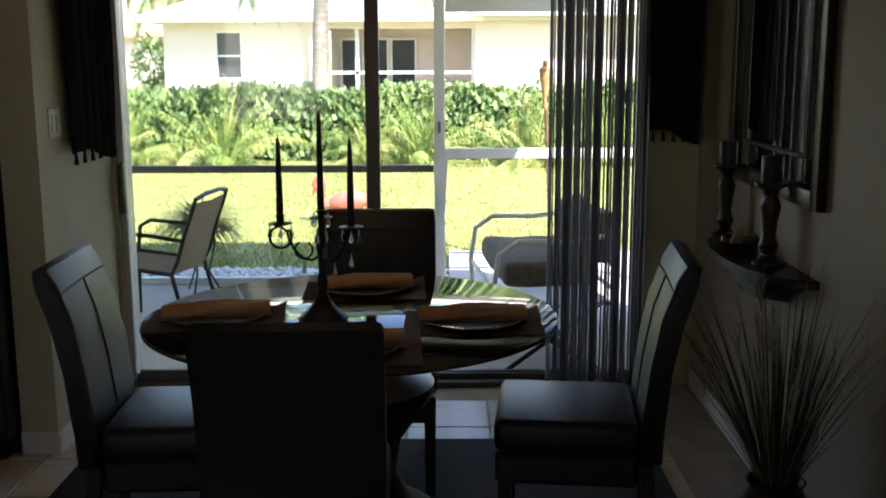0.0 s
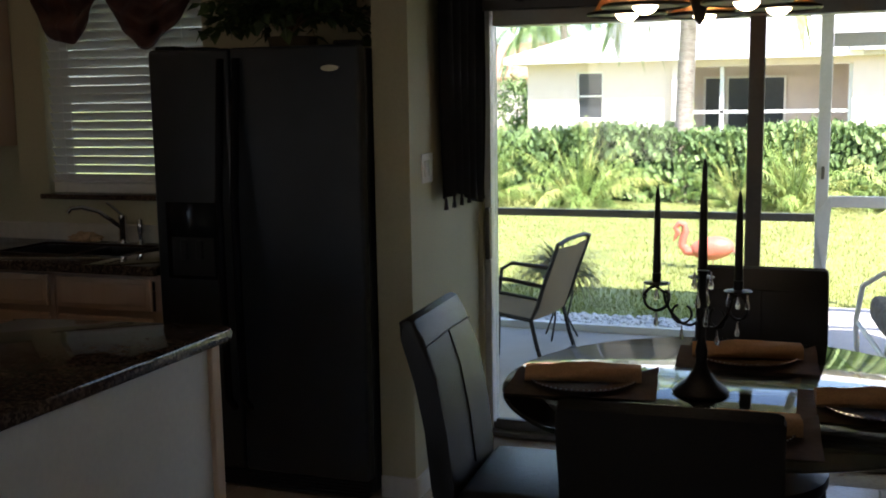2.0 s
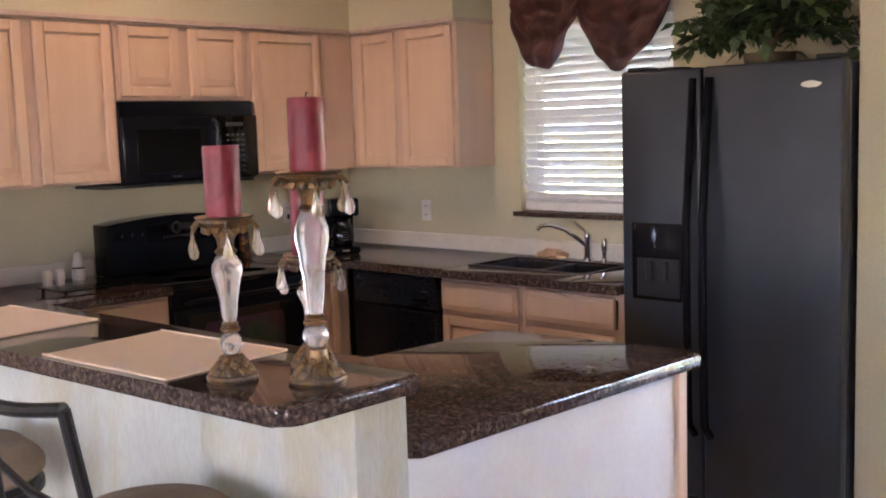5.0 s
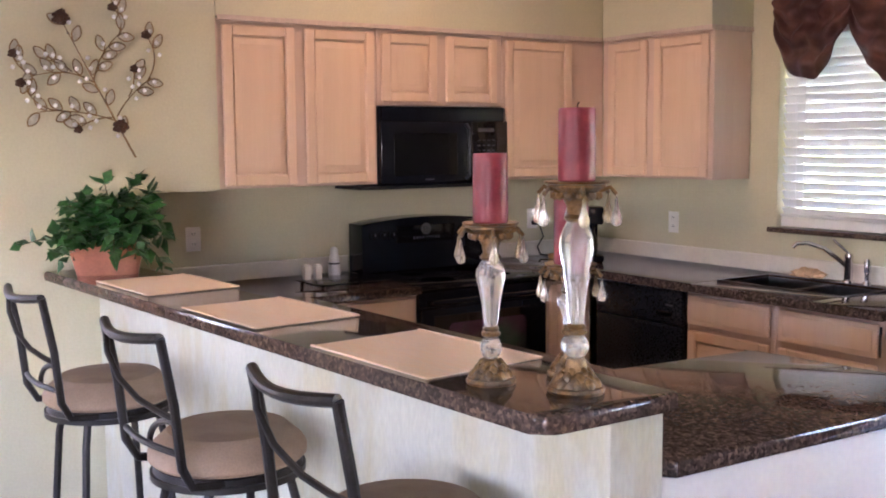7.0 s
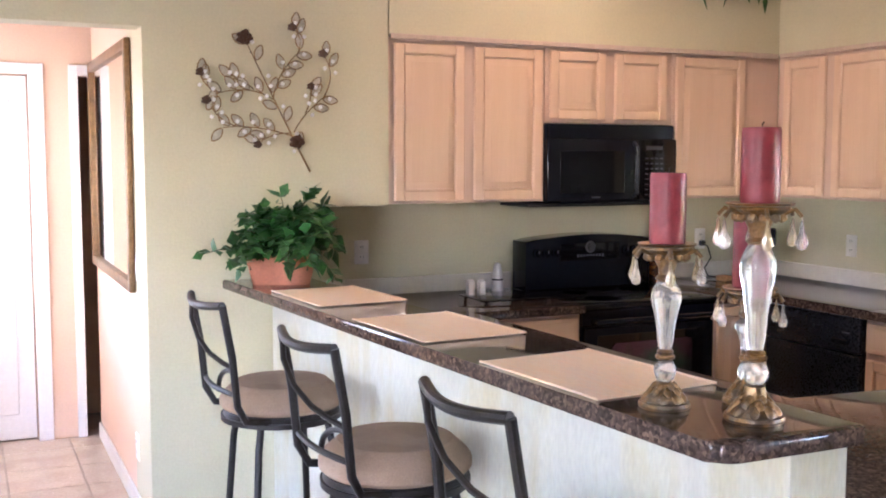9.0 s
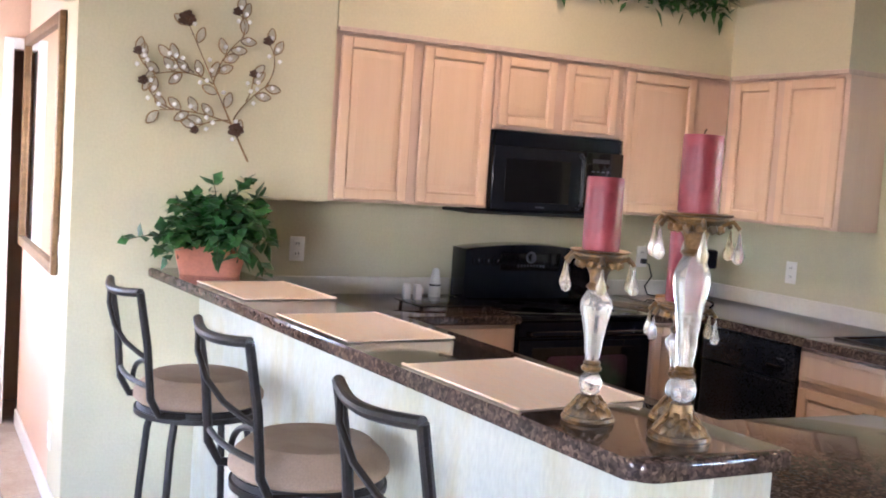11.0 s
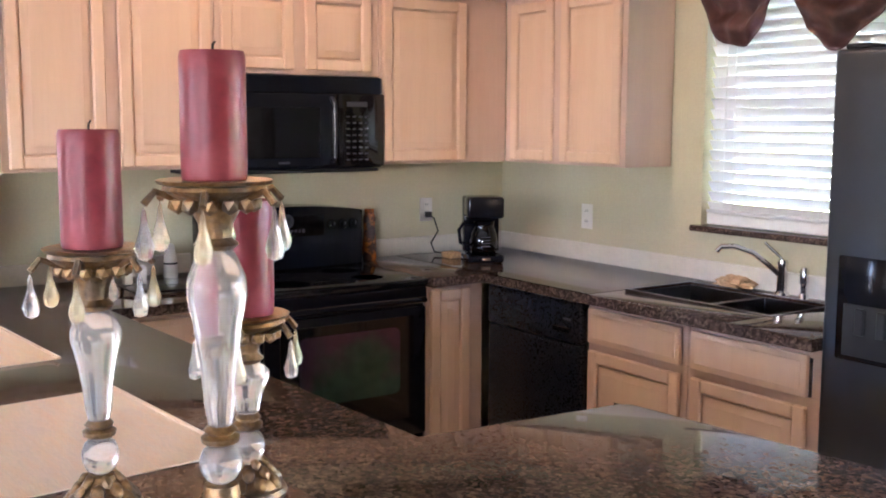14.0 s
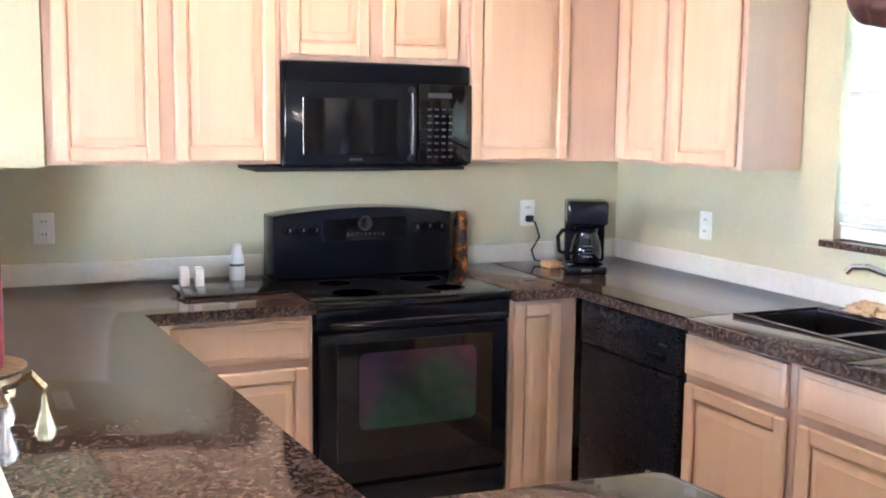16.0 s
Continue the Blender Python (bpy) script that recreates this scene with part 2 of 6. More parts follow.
BLADE = material("grass_blade", (0.27, 0.30, 0.08), 0.6, vary=0.35, scale=3, fine=40, world_space=True)
CONCRETE = material("lanai_slab", (0.46, 0.42, 0.37), 0.7, vary=0.12, scale=4, fine=60, bump=0.2, world_space=True)
PEBBLE = material("white_pebble", (0.72, 0.71, 0.70), 0.7, vary=0.25, scale=30, fine=90)
HEDGE = material("hedge_leaf", (0.15, 0.23, 0.075), 0.5, vary=0.45, scale=3, fine=25, second=(0.28, 0.36, 0.14), world_space=True)
FERN = material("dry_fern_leaf", (0.10, 0.115, 0.045), 0.6, vary=0.35, scale=10, fine=60, second=(0.19, 0.16, 0.075))
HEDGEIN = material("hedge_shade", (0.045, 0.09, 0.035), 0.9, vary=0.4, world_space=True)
ARECA = material("areca_leaf", (0.22, 0.32, 0.07), 0.5, vary=0.35, scale=2.5, fine=20, second=(0.38, 0.38, 0.11), world_space=True)
TRUNK = material("palm_trunk", (0.42, 0.35, 0.28), 0.9, vary=0.25, scale=8, fine=50, bump=0.6, second=(0.25, 0.20, 0.16), stretch=(1, 1, 2.5))
STUCCO = material("stucco", (0.71, 0.61, 0.55), 0.9, vary=0.05, scale=3, fine=80, bump=0.3, world_space=True)
ROOF = material("roof_tile", (0.62, 0.58, 0.54), 0.85, vary=0.10, scale=3, fine=30, bump=0.5, stretch=(1, 6, 6), world_space=True)
ORANGEROOF = material("terracotta_roof", (0.50, 0.26, 0.16), 0.85, vary=0.15, world_space=True)
DARKPANE = material("dark_window_pane", (0.05, 0.055, 0.06), 0.15, vary=0.1)
SCREEN = material("dark_porch_screen", (0.16, 0.15, 0.15), 0.8, vary=0.12, world_space=True)
PINK = material("flamingo_plastic", (0.55, 0.16, 0.11), 0.45, vary=0.15, scale=14)
SLING = material("tan_sling_cloth", (0.40, 0.32, 0.22), 0.8, vary=0.15, fine=200, bump=0.3)
CUSHION = material("grey_leaf_print_cushion", (0.17, 0.145, 0.12), 0.9, vary=0.3, scale=18, fine=60, bump=0.2, second=(0.11, 0.085, 0.065))
WHITEMETAL = material("white_metal", (0.72, 0.72, 0.70), 0.4, vary=0.05)
BLUETOP = material("pale_blue_tabletop", (0.45, 0.52, 0.62), 0.35, vary=0.12, scale=14)
BAMBOO = material("bamboo_torch", (0.42, 0.24, 0.10), 0.7, vary=0.3, scale=30)
BULB = emitter("lit_bulb", (1.0, 0.74, 0.42), 4.0)
PEARL = material("pearly_glass", (0.46, 0.42, 0.33), 0.2, vary=0.2, scale=40)
JEWEL = material("clear_jewel", (0.88, 0.87, 0.85), 0.10, 0.0, vary=0.1, scale=40)
ROSE = material("brown_metal_rose", (0.075, 0.038, 0.022), 0.45, 0.4, vary=0.3, scale=20, fine=120, bump=0.2)
SHEER.node_tree.nodes["Principled BSDF"].inputs["Alpha"].default_value = 0.86

# ---- building helpers ----
def box(bm, x0, x1, y0, y1, z0, z1, bevel=0.0, segments=1):
    made = bmesh.ops.create_cube(bm, size=1, matrix=Matrix.Translation(((x0 + x1) / 2, (y0 + y1) / 2, (z0 + z1) / 2)) @ Matrix.Diagonal((abs(x1 - x0), abs(y1 - y0), abs(z1 - z0), 1)))
    if bevel:
        edges = {e for v in made["verts"] for e in v.link_edges}
        bmesh.ops.bevel(bm, geom=list(edges), offset=bevel, segments=segments, affect="EDGES", profile=0.5)
    return bm


def boxes(*rows, bevel=0.0, segments=1):
    bm = bmesh.new()
    for r in rows:
        box(bm, *r, bevel=bevel, segments=segments)
    return bm


def lathe(profile, n=24, bm=None, at=(0, 0, 0), turn=None):
    """Turned about z: rows of radius and height."""
    bm = bm or bmesh.new()
    m = Matrix.Translation(at) @ (turn or Matrix.Identity(4))
    rings = []
    for r, z in profile:
        if r < 1e-5:
            rings.append([bm.verts.new(m @ Vector((0, 0, z)))])
        else:
            rings.append([bm.verts.new(m @ Vector((r * math.cos(2 * math.pi * k / n), r * math.sin(2 * math.pi * k / n), z))) for k in range(n)])
    for a, b in zip(rings, rings[1:]):
        for k in range(n):
            j = (k + 1) % n
            if len(a) == 1 and len(b) > 1:
                bm.faces.new((a[0], b[j], b[k]))
            elif len(b) == 1 and len(a) > 1:
                bm.faces.new((a[k], a[j], b[0]))
            elif len(a) > 1:
                bm.faces.new((a[k], a[j], b[j], b[k]))
    for ring, flip in ((rings[0], True), (rings[-1], False)):
        if len(ring) > 1:
            bm.faces.new(ring[::-1] if flip else ring)
    return bm


def tube(points, radius, n=8, bm=None, closed=False, radius_end=None):
    """A round bar along points; it may taper."""
    bm = bm or bmesh.new()
    pts = [Vector(p) for p in points]
    count, rings, up = len(pts), [], None
    for i, p in enumerate(pts):
        a = pts[(i - 1) % count] if (closed or i) else p
        b = pts[(i + 1) % count] if (closed or i < count - 1) else p
        d = (b - a).normalized()
        if up is None:
            up = Vector((0, 0, 1)) if abs(d.z) < 0.9 else Vector((1, 0, 0))
        side = d.cross(up).normalized()
        up = side.cross(d).normalized()
        r = radius + ((radius_end if radius_end is not None else radius) - radius) * i / max(1, count - 1)
        rings.append([bm.verts.new(p + r * (math.cos(2 * math.pi * k / n) * side + math.sin(2 * math.pi * k / n) * up)) for k in range(n)])
    pairs = list(zip(rings, rings[1:])) + ([(rings[-1], rings[0])] if closed else [])
    for a, b in pairs:
        for k in range(n):
            bm.faces.new((a[k], a[(k + 1) % n], b[(k + 1) % n], b[k]))
    if not closed:
        bm.faces.new(rings[0][::-1])
        bm.faces.new(rings[-1])
    return bm


def prism(outline, z0, z1, bevel=0.0, axis="z", segments=1):
    """An outline drawn out along an axis, with eased edges."""
    bm = bmesh.new()
    put = {"z": lambda a, b, c: (a, b, c), "x": lambda a, b, c: (c, a, b), "y": lambda a, b, c: (a, c, b)}[axis]
    low = [bm.verts.new(put(a, b, z0)) for a, b in outline]
    top = [bm.verts.new(put(a, b, z1)) for a, b in outline]
    caps = [bm.faces.new(low[::-1]), bm.faces.new(top)]
    n = len(outline)
    for k in range(n):
        bm.faces.new((low[k], low[(k + 1) % n], top[(k + 1) % n], top[k]))
    if bevel:
        bmesh.ops.bevel(bm, geom=[e for f in caps for e in f.edges], offset=bevel, segments=segments, affect="EDGES", profile=0.5)
    bmesh.ops.recalc_face_normals(bm, faces=bm.faces)
    return bm


def arc(cx, cy, r, a0, a1, n=8):
    return [(cx + r * math.cos(radians(a0 + (a1 - a0) * k / n)), cy + r * math.sin(radians(a0 + (a1 - a0) * k / n))) for k in range(n + 1)]


def mesh_of(name, bm, mat, smooth=0.6):
    bmesh.ops.recalc_face_normals(bm, faces=bm.faces)
    me = bpy.data.meshes.new(name)
    bm.to_mesh(me)
    bm.free()
    for mm in (mat if isinstance(mat, (list, tuple)) else (mat,)):
        me.materials.append(mm)
    if smooth:
        me.polygons.foreach_set("use_smooth", [True] * len(me.polygons))
        me.set_sharp_from_angle(angle=smooth)
    return me


def part(name, bm, mat, parent=None, label="", smooth=0.6):
    ob = new(name, mesh_of(name, bm, mat, smooth))
    ob.parent = parent
    return tagged(ob, label)


def thing(name, label, category, group="", at=(0, 0, 0), turn=0.0, kind=""):
    ob = new(name)
    ob.empty_display_size = 0.1
    ob.matrix_basis = pose(*at, 0, 0, turn)
    return tagged(ob, label, category, group, kind)


def structure(name, bm, mat, label, category="wall", smooth=0.6):
    return tagged(part(name, bm, mat, None, "", smooth), label, category, "", "structure")


def blade_mesh(bm, base, way, length, width, droop, steps=4, side=None, fold=0.0):
    """A tapering leaf blade that bends down under its weight."""
    d = Vector(way).normalized()
    s = side or d.cross(Vector((0, 0, 1)))
    s = s.normalized() if s.length > 1e-4 else Vector((1, 0, 0))
    p, rows = Vector(base), []
    for k in range(steps + 1):
        f = k / steps
        w = width * (1 - f) ** 0.7 * (0.6 + 0.4 * min(1, 4 * f))
        rows.append((bm.verts.new(p - s * w / 2), bm.verts.new(p + s * w / 2)))
        d = (d + Vector((0, 0, -droop / steps))).normalized()
        p = p + d * length / steps
    for a, b in zip(rows, rows[1:]):
        bm.faces.new((a[0], a[1], b[1], b[0]))

# ---- the shell ----
KX, KY, UX = -4.09, 5.18, -3.69       # range wall, window wall, face of the art wall and soffit
PX, NY, RX = -0.62, 5.52, 2.10        # pier face, slider wall, right wall
CEIL = 2.95
SX0, SX1, SZ = -0.60, 1.86, 1.97      # slider opening

structure("wall_art", boxes((UX - 0.42, UX, 1.575, 2.15, 0, CEIL), (UX - 0.42, UX, 2.15, 2.64, 1.375, CEIL)), WALL, "yellow-beige painted kitchen end wall with a raised lower edge")
structure("wall_range", boxes((KX - 0.15, KX, 2.15, KY + 0.15, 0, CEIL)), WALL, "yellow-beige painted wall behind the range")
structure("soffit", boxes((KX, UX, 2.645, KY, 2.135, 2.50), (UX, -2.905, 4.88, KY, 2.135, 2.50)), WALL, "yellow-beige painted soffit above the upper cabinets", "soffit")
WX0, WX1, WZ0, WZ1 = -2.735, -1.825, 1.145, 2.12
structure("wall_window", boxes((KX, WX0, KY, KY + 0.2, 0, CEIL), (WX1, -0.765, KY, KY + 0.2, 0, CEIL), (WX0, WX1, KY, KY + 0.2, 0, WZ0), (WX0, WX1, KY, KY + 0.2, WZ1, CEIL)), WALL, "yellow-beige painted wall round the kitchen window")
structure("wall_pier", boxes((-0.765, PX, 4.66, NY, 0, CEIL)), WALL, "yellow-beige wall end between refrigerator and dining nook")
structure("wall_slider", boxes((-0.765, SX0, NY, NY + 0.2, 0, CEIL), (SX1, RX + 0.15, NY, NY + 0.2, 0, CEIL), (SX0, SX1, NY, NY + 0.2, SZ, CEIL)), WALL, "painted wall round the sliding glass door")
structure("wall_east", boxes((RX, RX + 0.15, -4.2, -2.75, 0, CEIL), (RX, RX + 0.15, -1.15, NY, 0, CEIL), (RX, RX + 0.15, -2.75, -1.15, 2.1, CEIL), (RX, RX + 0.15, -2.75, -1.15, 0, 0.6)), DININGPAINT, "tan-brown dining room side wall, darker than the other walls")
structure("wall_living", boxes((-3.99, -2.1, -4.2, -4.05, 0, CEIL), (-0.9, RX, -4.2, -4.05, 0, CEIL), (-2.1, -0.9, -4.2, -4.05, 2.2, CEIL), (-2.1, -0.9, -4.2, -4.05, 0, 0.7)), WALL, "beige painted living room wall with a wide window opening")
structure("wall_west", boxes((UX - 0.15, UX, -4.05, 0.35, 0, CEIL), (UX - 0.15, UX, 0.35, 1.575, 2.115, CEIL)), WALL, "beige painted living room wall with the hall opening")
structure("wall_hall_mirror", boxes((-5.44, UX - 0.42, 1.575, 1.70, 0, CEIL)), HALLPAINT, "warm beige painted hall wall")
structure("wall_hall_end", boxes((-6.2, -6.05, 0.2, 2.7, 0, CEIL), (-6.05, -5.3, 2.6, 2.7, 0, CEIL), (-5.3, -5.2, 1.70, 2.6, 0, CEIL)), HALLPAINT, "warm beige painted wall at the end of the hall")
structure("wall_hall_south", boxes((-6.05, -5.25, 0.2, 0.35, 0, CEIL), (-4.45, UX - 0.15, 0.2, 0.35, 0, CEIL), (-5.25, -4.45, 0.2, 0.35, 2.1, CEIL), (-5.25, -4.45, 0.2, 0.35, 0, 0.9)), HALLPAINT, "warm beige painted hall side wall")
structure("ceiling", boxes((-6.2, RX + 0.15, -4.2, NY + 0.2, CEIL, CEIL + 0.1)), CEILING, "off-white textured ceiling", "ceiling")
structure("floor", boxes((-6.2, RX + 0.15, -4.2, NY + 0.2, -0.10, -0.006)), GROUT, "brown grout bed of the tiled floor", "floor")
# unseen slabs, added to block direct sun at the south and east openings
structure("roof_overhang", boxes((RX + 0.15, RX + 1.75, -5.6, 1.0, 2.5, 2.65), (-4.2, RX + 0.15, -5.9, -4.2, 2.5, 2.65)), CEILING, "unseen white slabs added to keep direct sun out of the windows", "roof")

# ---- kitchen: cabinets ----
def door_field(w, h, rail=0.047):
    """The sloped raised field of a framed door, in x and z, its front towards -y."""
    bm = bmesh.new()
    loops = []
    for off, dep in ((rail - 0.002, 0.019), (rail + 0.006, 0.019), (rail + 0.009, 0.013), (rail + 0.034, 0.004), (rail + 0.036, 0.002)):
        loops.append([bm.verts.new(v) for v in ((off, dep, off), (w - off, dep, off), (w - off, dep, h - off), (off, dep, h - off))])
    for p, q in zip(loops, loops[1:]):
        for k in range(4):
            bm.faces.new((p[k], p[(k + 1) % 4], q[(k + 1) % 4], q[k]))
    bm.faces.new(loops[-1])
    return bm


def panel_door(w, h, parent, at, t=0.02, rail=0.047):
    """A framed door: the field, and under it two stiles and two rails."""
    door = part("door", door_field(w, h, rail), WOOD, parent)
    door.location = at
    for x in (0, w - rail):
        part("stile", boxes((x, x + rail, 0, t, 0, h), bevel=0.005), WOOD, door)
    for z in (0, h - rail):
        part("rail", boxes((rail, w - rail, 0.001, t, z, z + rail), bevel=0.005), WOOD, door)
    return door


def facing(side):
    """+x-facing fronts use x = their plane, y along; -y-facing fronts use y = their plane."""
    return 90 if side == "x" else 0


def cabinet(name, label, side, u0, u1, plane, z0, z1, depth, doors, drawers=(), group="", toe=0.0, body_top=None):
    """A cabinet unit whose front lies in a plane; doors and drawers: rows of u0, u1, z0, z1 along the front."""
    root = thing(name, label, "cabinet", group, (plane, u0, 0) if side == "x" else (u0, plane, 0), facing(side))
    w = u1 - u0
    body = boxes((0, w, 0.021, depth, z0 + toe, body_top or z1), bevel=0.002)
    if toe:
        box(body, 0, w, 0.08, depth, 0.001, toe)
    part("body", body, WOOD_FRAME, root)
    if body_top:
        part("face_frame", boxes((0, 0.03, 0.021, 0.04, body_top, z1), (w - 0.03, w, 0.021, 0.04, body_top, z1), (0.03, w - 0.03, 0.021, 0.04, z1 - 0.03, z1)), WOOD_FRAME, root)
    for a, b, c, d in doors:
        panel_door(b - a, d - c, root, (a - u0, 0, c))
    for a, b, c, d in drawers:
        dr = boxes((0, b - a, 0, 0.02, 0, d - c), bevel=0.004, segments=2)
        box(dr, 0.02, b - a - 0.02, -0.002, 0.004, 0.02, d - c - 0.02, bevel=0.0015)
        ob = part("drawer_front", dr, WOOD, root)
        ob.location = (a - u0, 0, c)
    return root


UT, UB = 2.128, 1.38
cabinet("upper_cabinet", "pickled oak wall cabinet with two raised-panel doors", "x", 2.645, 3.452, UX, UB, UT, 0.38,
        [(2.672, 3.021, UB + 0.012, UT - 0.026), (3.072, 3.434, UB + 0.012, UT - 0.026)], group="upper cabinets")
cabinet("upper_cabinet", "short pickled oak wall cabinet above the microwave", "x", 3.455, 4.202, UX, 1.757, UT, 0.38,
        [(3.476, 3.792, 1.776, UT - 0.026), (3.847, 4.160, 1.776, UT - 0.026)], group="upper cabinets")
cabinet("upper_cabinet", "pickled oak corner wall cabinet with one raised-panel door", "x", 4.205, 4.903, UX, UB, UT, 0.38,
        [(4.218, 4.662, UB + 0.012, UT - 0.026)], group="upper cabinets")
cabinet("upper_cabinet", "pickled oak wall cabinet beside the window", "y", UX - 0.02, -2.908, 4.883, UB, UT, KY - 4.883 - 0.004,
        [(-3.655, -3.360, UB + 0.012, UT - 0.026), (-3.304, -2.932, UB + 0.012, UT - 0.026)], group="upper cabinets")
structure("cabinet_crown", boxes((UX, UX + 0.012, 2.648, 4.870, UT - 0.012, UT + 0.012), (UX + 0.012, -2.896, 4.871, 4.883, UT - 0.012, UT + 0.012), (-2.908, -2.896, 4.883, KY - 0.002, UT - 0.012, UT + 0.012), bevel=0.003),
          WOOD_DARK, "narrow wooden moulding along the cabinet tops", "trim")

CT, CB = 0.916, 0.876   # worktop top and underside
FX, FY = -3.385, 4.55   # fronts of the base cabinets
cabinet("base_cabinet", "pickled oak base cabinet with drawer beside the range", "x", 2.90, 3.475, FX, 0.0, CB, 0.69,
        [(2.99, 3.455, 0.12, 0.690)], [(2.99, 3.455, 0.722, 0.856)], "base cabinets", toe=0.1)
cabinet("base_cabinet", "narrow pickled oak corner base cabinet with one tall door", "x", 4.249, 4.546, FX, 0.0, CB, 0.69,
        [(4.265, 4.468, 0.085, 0.856)], (), "base cabinets", toe=0.07)
cabinet("base_cabinet", "pickled oak sink base cabinet with false drawer and door", "y", -2.742, -2.232, FY, 0.0, CB, 0.63,
        [(-2.728, -2.258, 0.12, 0.690)], [(-2.728, -2.258, 0.722, 0.856)], "base cabinets", toe=0.1, body_top=0.722)
cabinet("base_cabinet", "pickled oak sink base cabinet with false drawer and door", "y", -2.230, -1.695, FY, 0.0, CB, 0.63,
        [(-2.205, -1.735, 0.12, 0.690)], [(-2.205, -1.735, 0.722, 0.856)], "base cabinets", toe=0.1, body_top=0.722)

# the peninsula leans a little off the square of the room
SL = 0.0800


def bar_front(x):
    return 1.884 + SL * (x + 3.69)


def bar_back(x):
    return 2.476 + SL * (x + 0.79)


def slab(outline, z0, z1, bevel=0.010):
    return prism(outline, z0, z1, bevel, segments=2)


bar_top = tagged(part("bar_counter", slab([(UX, bar_front(UX)), (-0.825, bar_front(-0.825)), *arc(-0.825, bar_front(-0.82) + 0.05, 0.05, -85, -2, 5), (-0.775, 2.46), (-0.79, 2.476), (UX, bar_back(UX))], 1.035, 1.075),
                GRANITE, None), "polished dark brown granite raised bar top", "worktop")
tagged(part("peninsula_worktop", slab([(FX + 0.01, 2.893), (-1.53, 2.985), (-1.505, 3.515), *arc(-1.475, 3.517, 0.028, 180, 90, 3), (-0.80, 3.612), *arc(-0.805, 3.588, 0.03, 85, 0, 3),
       (-0.812, 2.50), (-0.845, 2.474), (-0.90, bar_back(-0.90) - 0.002), (KX + 0.004, bar_back(KX) - 0.002), (KX + 0.004, 3.476), (FX + 0.03, 3.476), (FX + 0.01, 3.458)], CB, CT), GRANITE, None),
       "polished dark brown granite peninsula worktop", "worktop")
SK = (-2.70, -2.02, 4.735, 5.09)   # sink cut-out
worktop = bmesh.new()
for r in ((KX + 0.004, FX + 0.03, 4.249, FY - 0.03), (KX + 0.004, SK[0], FY - 0.03, KY - 0.004), (SK[1], -1.698, FY - 0.03, KY - 0.004), (SK[0], SK[1], FY - 0.03, SK[2]), (SK[0], SK[1], SK[3], KY - 0.004)):
    box(worktop, *r, CB, CT)
bmesh.ops.remove_doubles(worktop, verts=worktop.verts, dist=0.0005)
inside = {}
for f in worktop.faces:
    inside.setdefault(tuple(round(c, 3) for c in f.calc_center_median()), []).append(f)
bmesh.ops.delete(worktop, geom=[f for fs in inside.values() if len(fs) > 1 for f in fs], context="FACES")
edge = [e for e in worktop.edges if len(e.link_faces) == 2 and e.calc_face_angle() > 1.2 and abs(e.verts[0].co.z - CT) < 1e-4 and abs(e.verts[1].co.z - CT) < 1e-4]
bmesh.ops.bevel(worktop, geom=edge, offset=0.008, segments=2, affect="EDGES", profile=0.5)
tagged(part("corner_worktop", worktop, GRANITE, None), "polished dark brown granite corner worktop with a sink cut-out", "worktop")

base = thing("peninsula_cabinet", "white-pink panelled base of the peninsula with a wooden corner post", "cabinet")
part("body", prism([(-3.34, bar_back(-3.34) + 0.004), (-0.85, bar_back(-0.85) + 0.004), (-0.825, 3.53), (-1.47, 3.49), (-1.49, 2.95), (-3.34, 2.86)], 0, CB - 0.001), TRIM, base, "white-pink painted panel")
part("corner_post", boxes((-0.832, -0.808, 3.53, 3.572, 0, CB - 0.001), (-1.45, -0.832, 3.531, 3.55, 0, CB - 0.001), bevel=0.003), WOOD, base, "pale oak corner post")
structure("wall_knee", prism([(UX, bar_front(UX) + 0.215), (-0.83, bar_front(-0.83) + 0.215), (-0.83, bar_back(-0.83)), (UX, bar_back(UX))], 0, 1.034), CREAM, "cream sponge-painted knee wall under the bar")

splash = bmesh.new()
for r in ((KX, KX + 0.02, 2.15, 3.475), (KX, KX + 0.02, 4.249, KY), (KX + 0.02, -1.70, KY - 0.02, KY)):
    box(splash, *r, CT, 1.0, bevel=0.003)
structure("backsplash", splash, LAMINATE, "low cream backsplash strip along the worktops", "backsplash")


# ---- kitchen: appliances ----
def stand_text(words, size, m, mat, name, parent, extrude=0.0006):
    cu = bpy.data.curves.new(name, "FONT")
    cu.body, cu.size, cu.extrude, cu.align_x, cu.align_y = words, size, extrude, "CENTER", "CENTER"
    tmp = bpy.data.objects.new(name, cu)
    scene.collection.objects.link(tmp)
    me = bpy.data.meshes.new_from_object(tmp.evaluated_get(bpy.context.evaluated_depsgraph_get()))
    bpy.data.objects.remove(tmp)
    me.materials.clear()
    me.materials.append(mat)
    ob = new(name, me)
    ob.parent, ob.matrix_basis = parent, m
    return ob


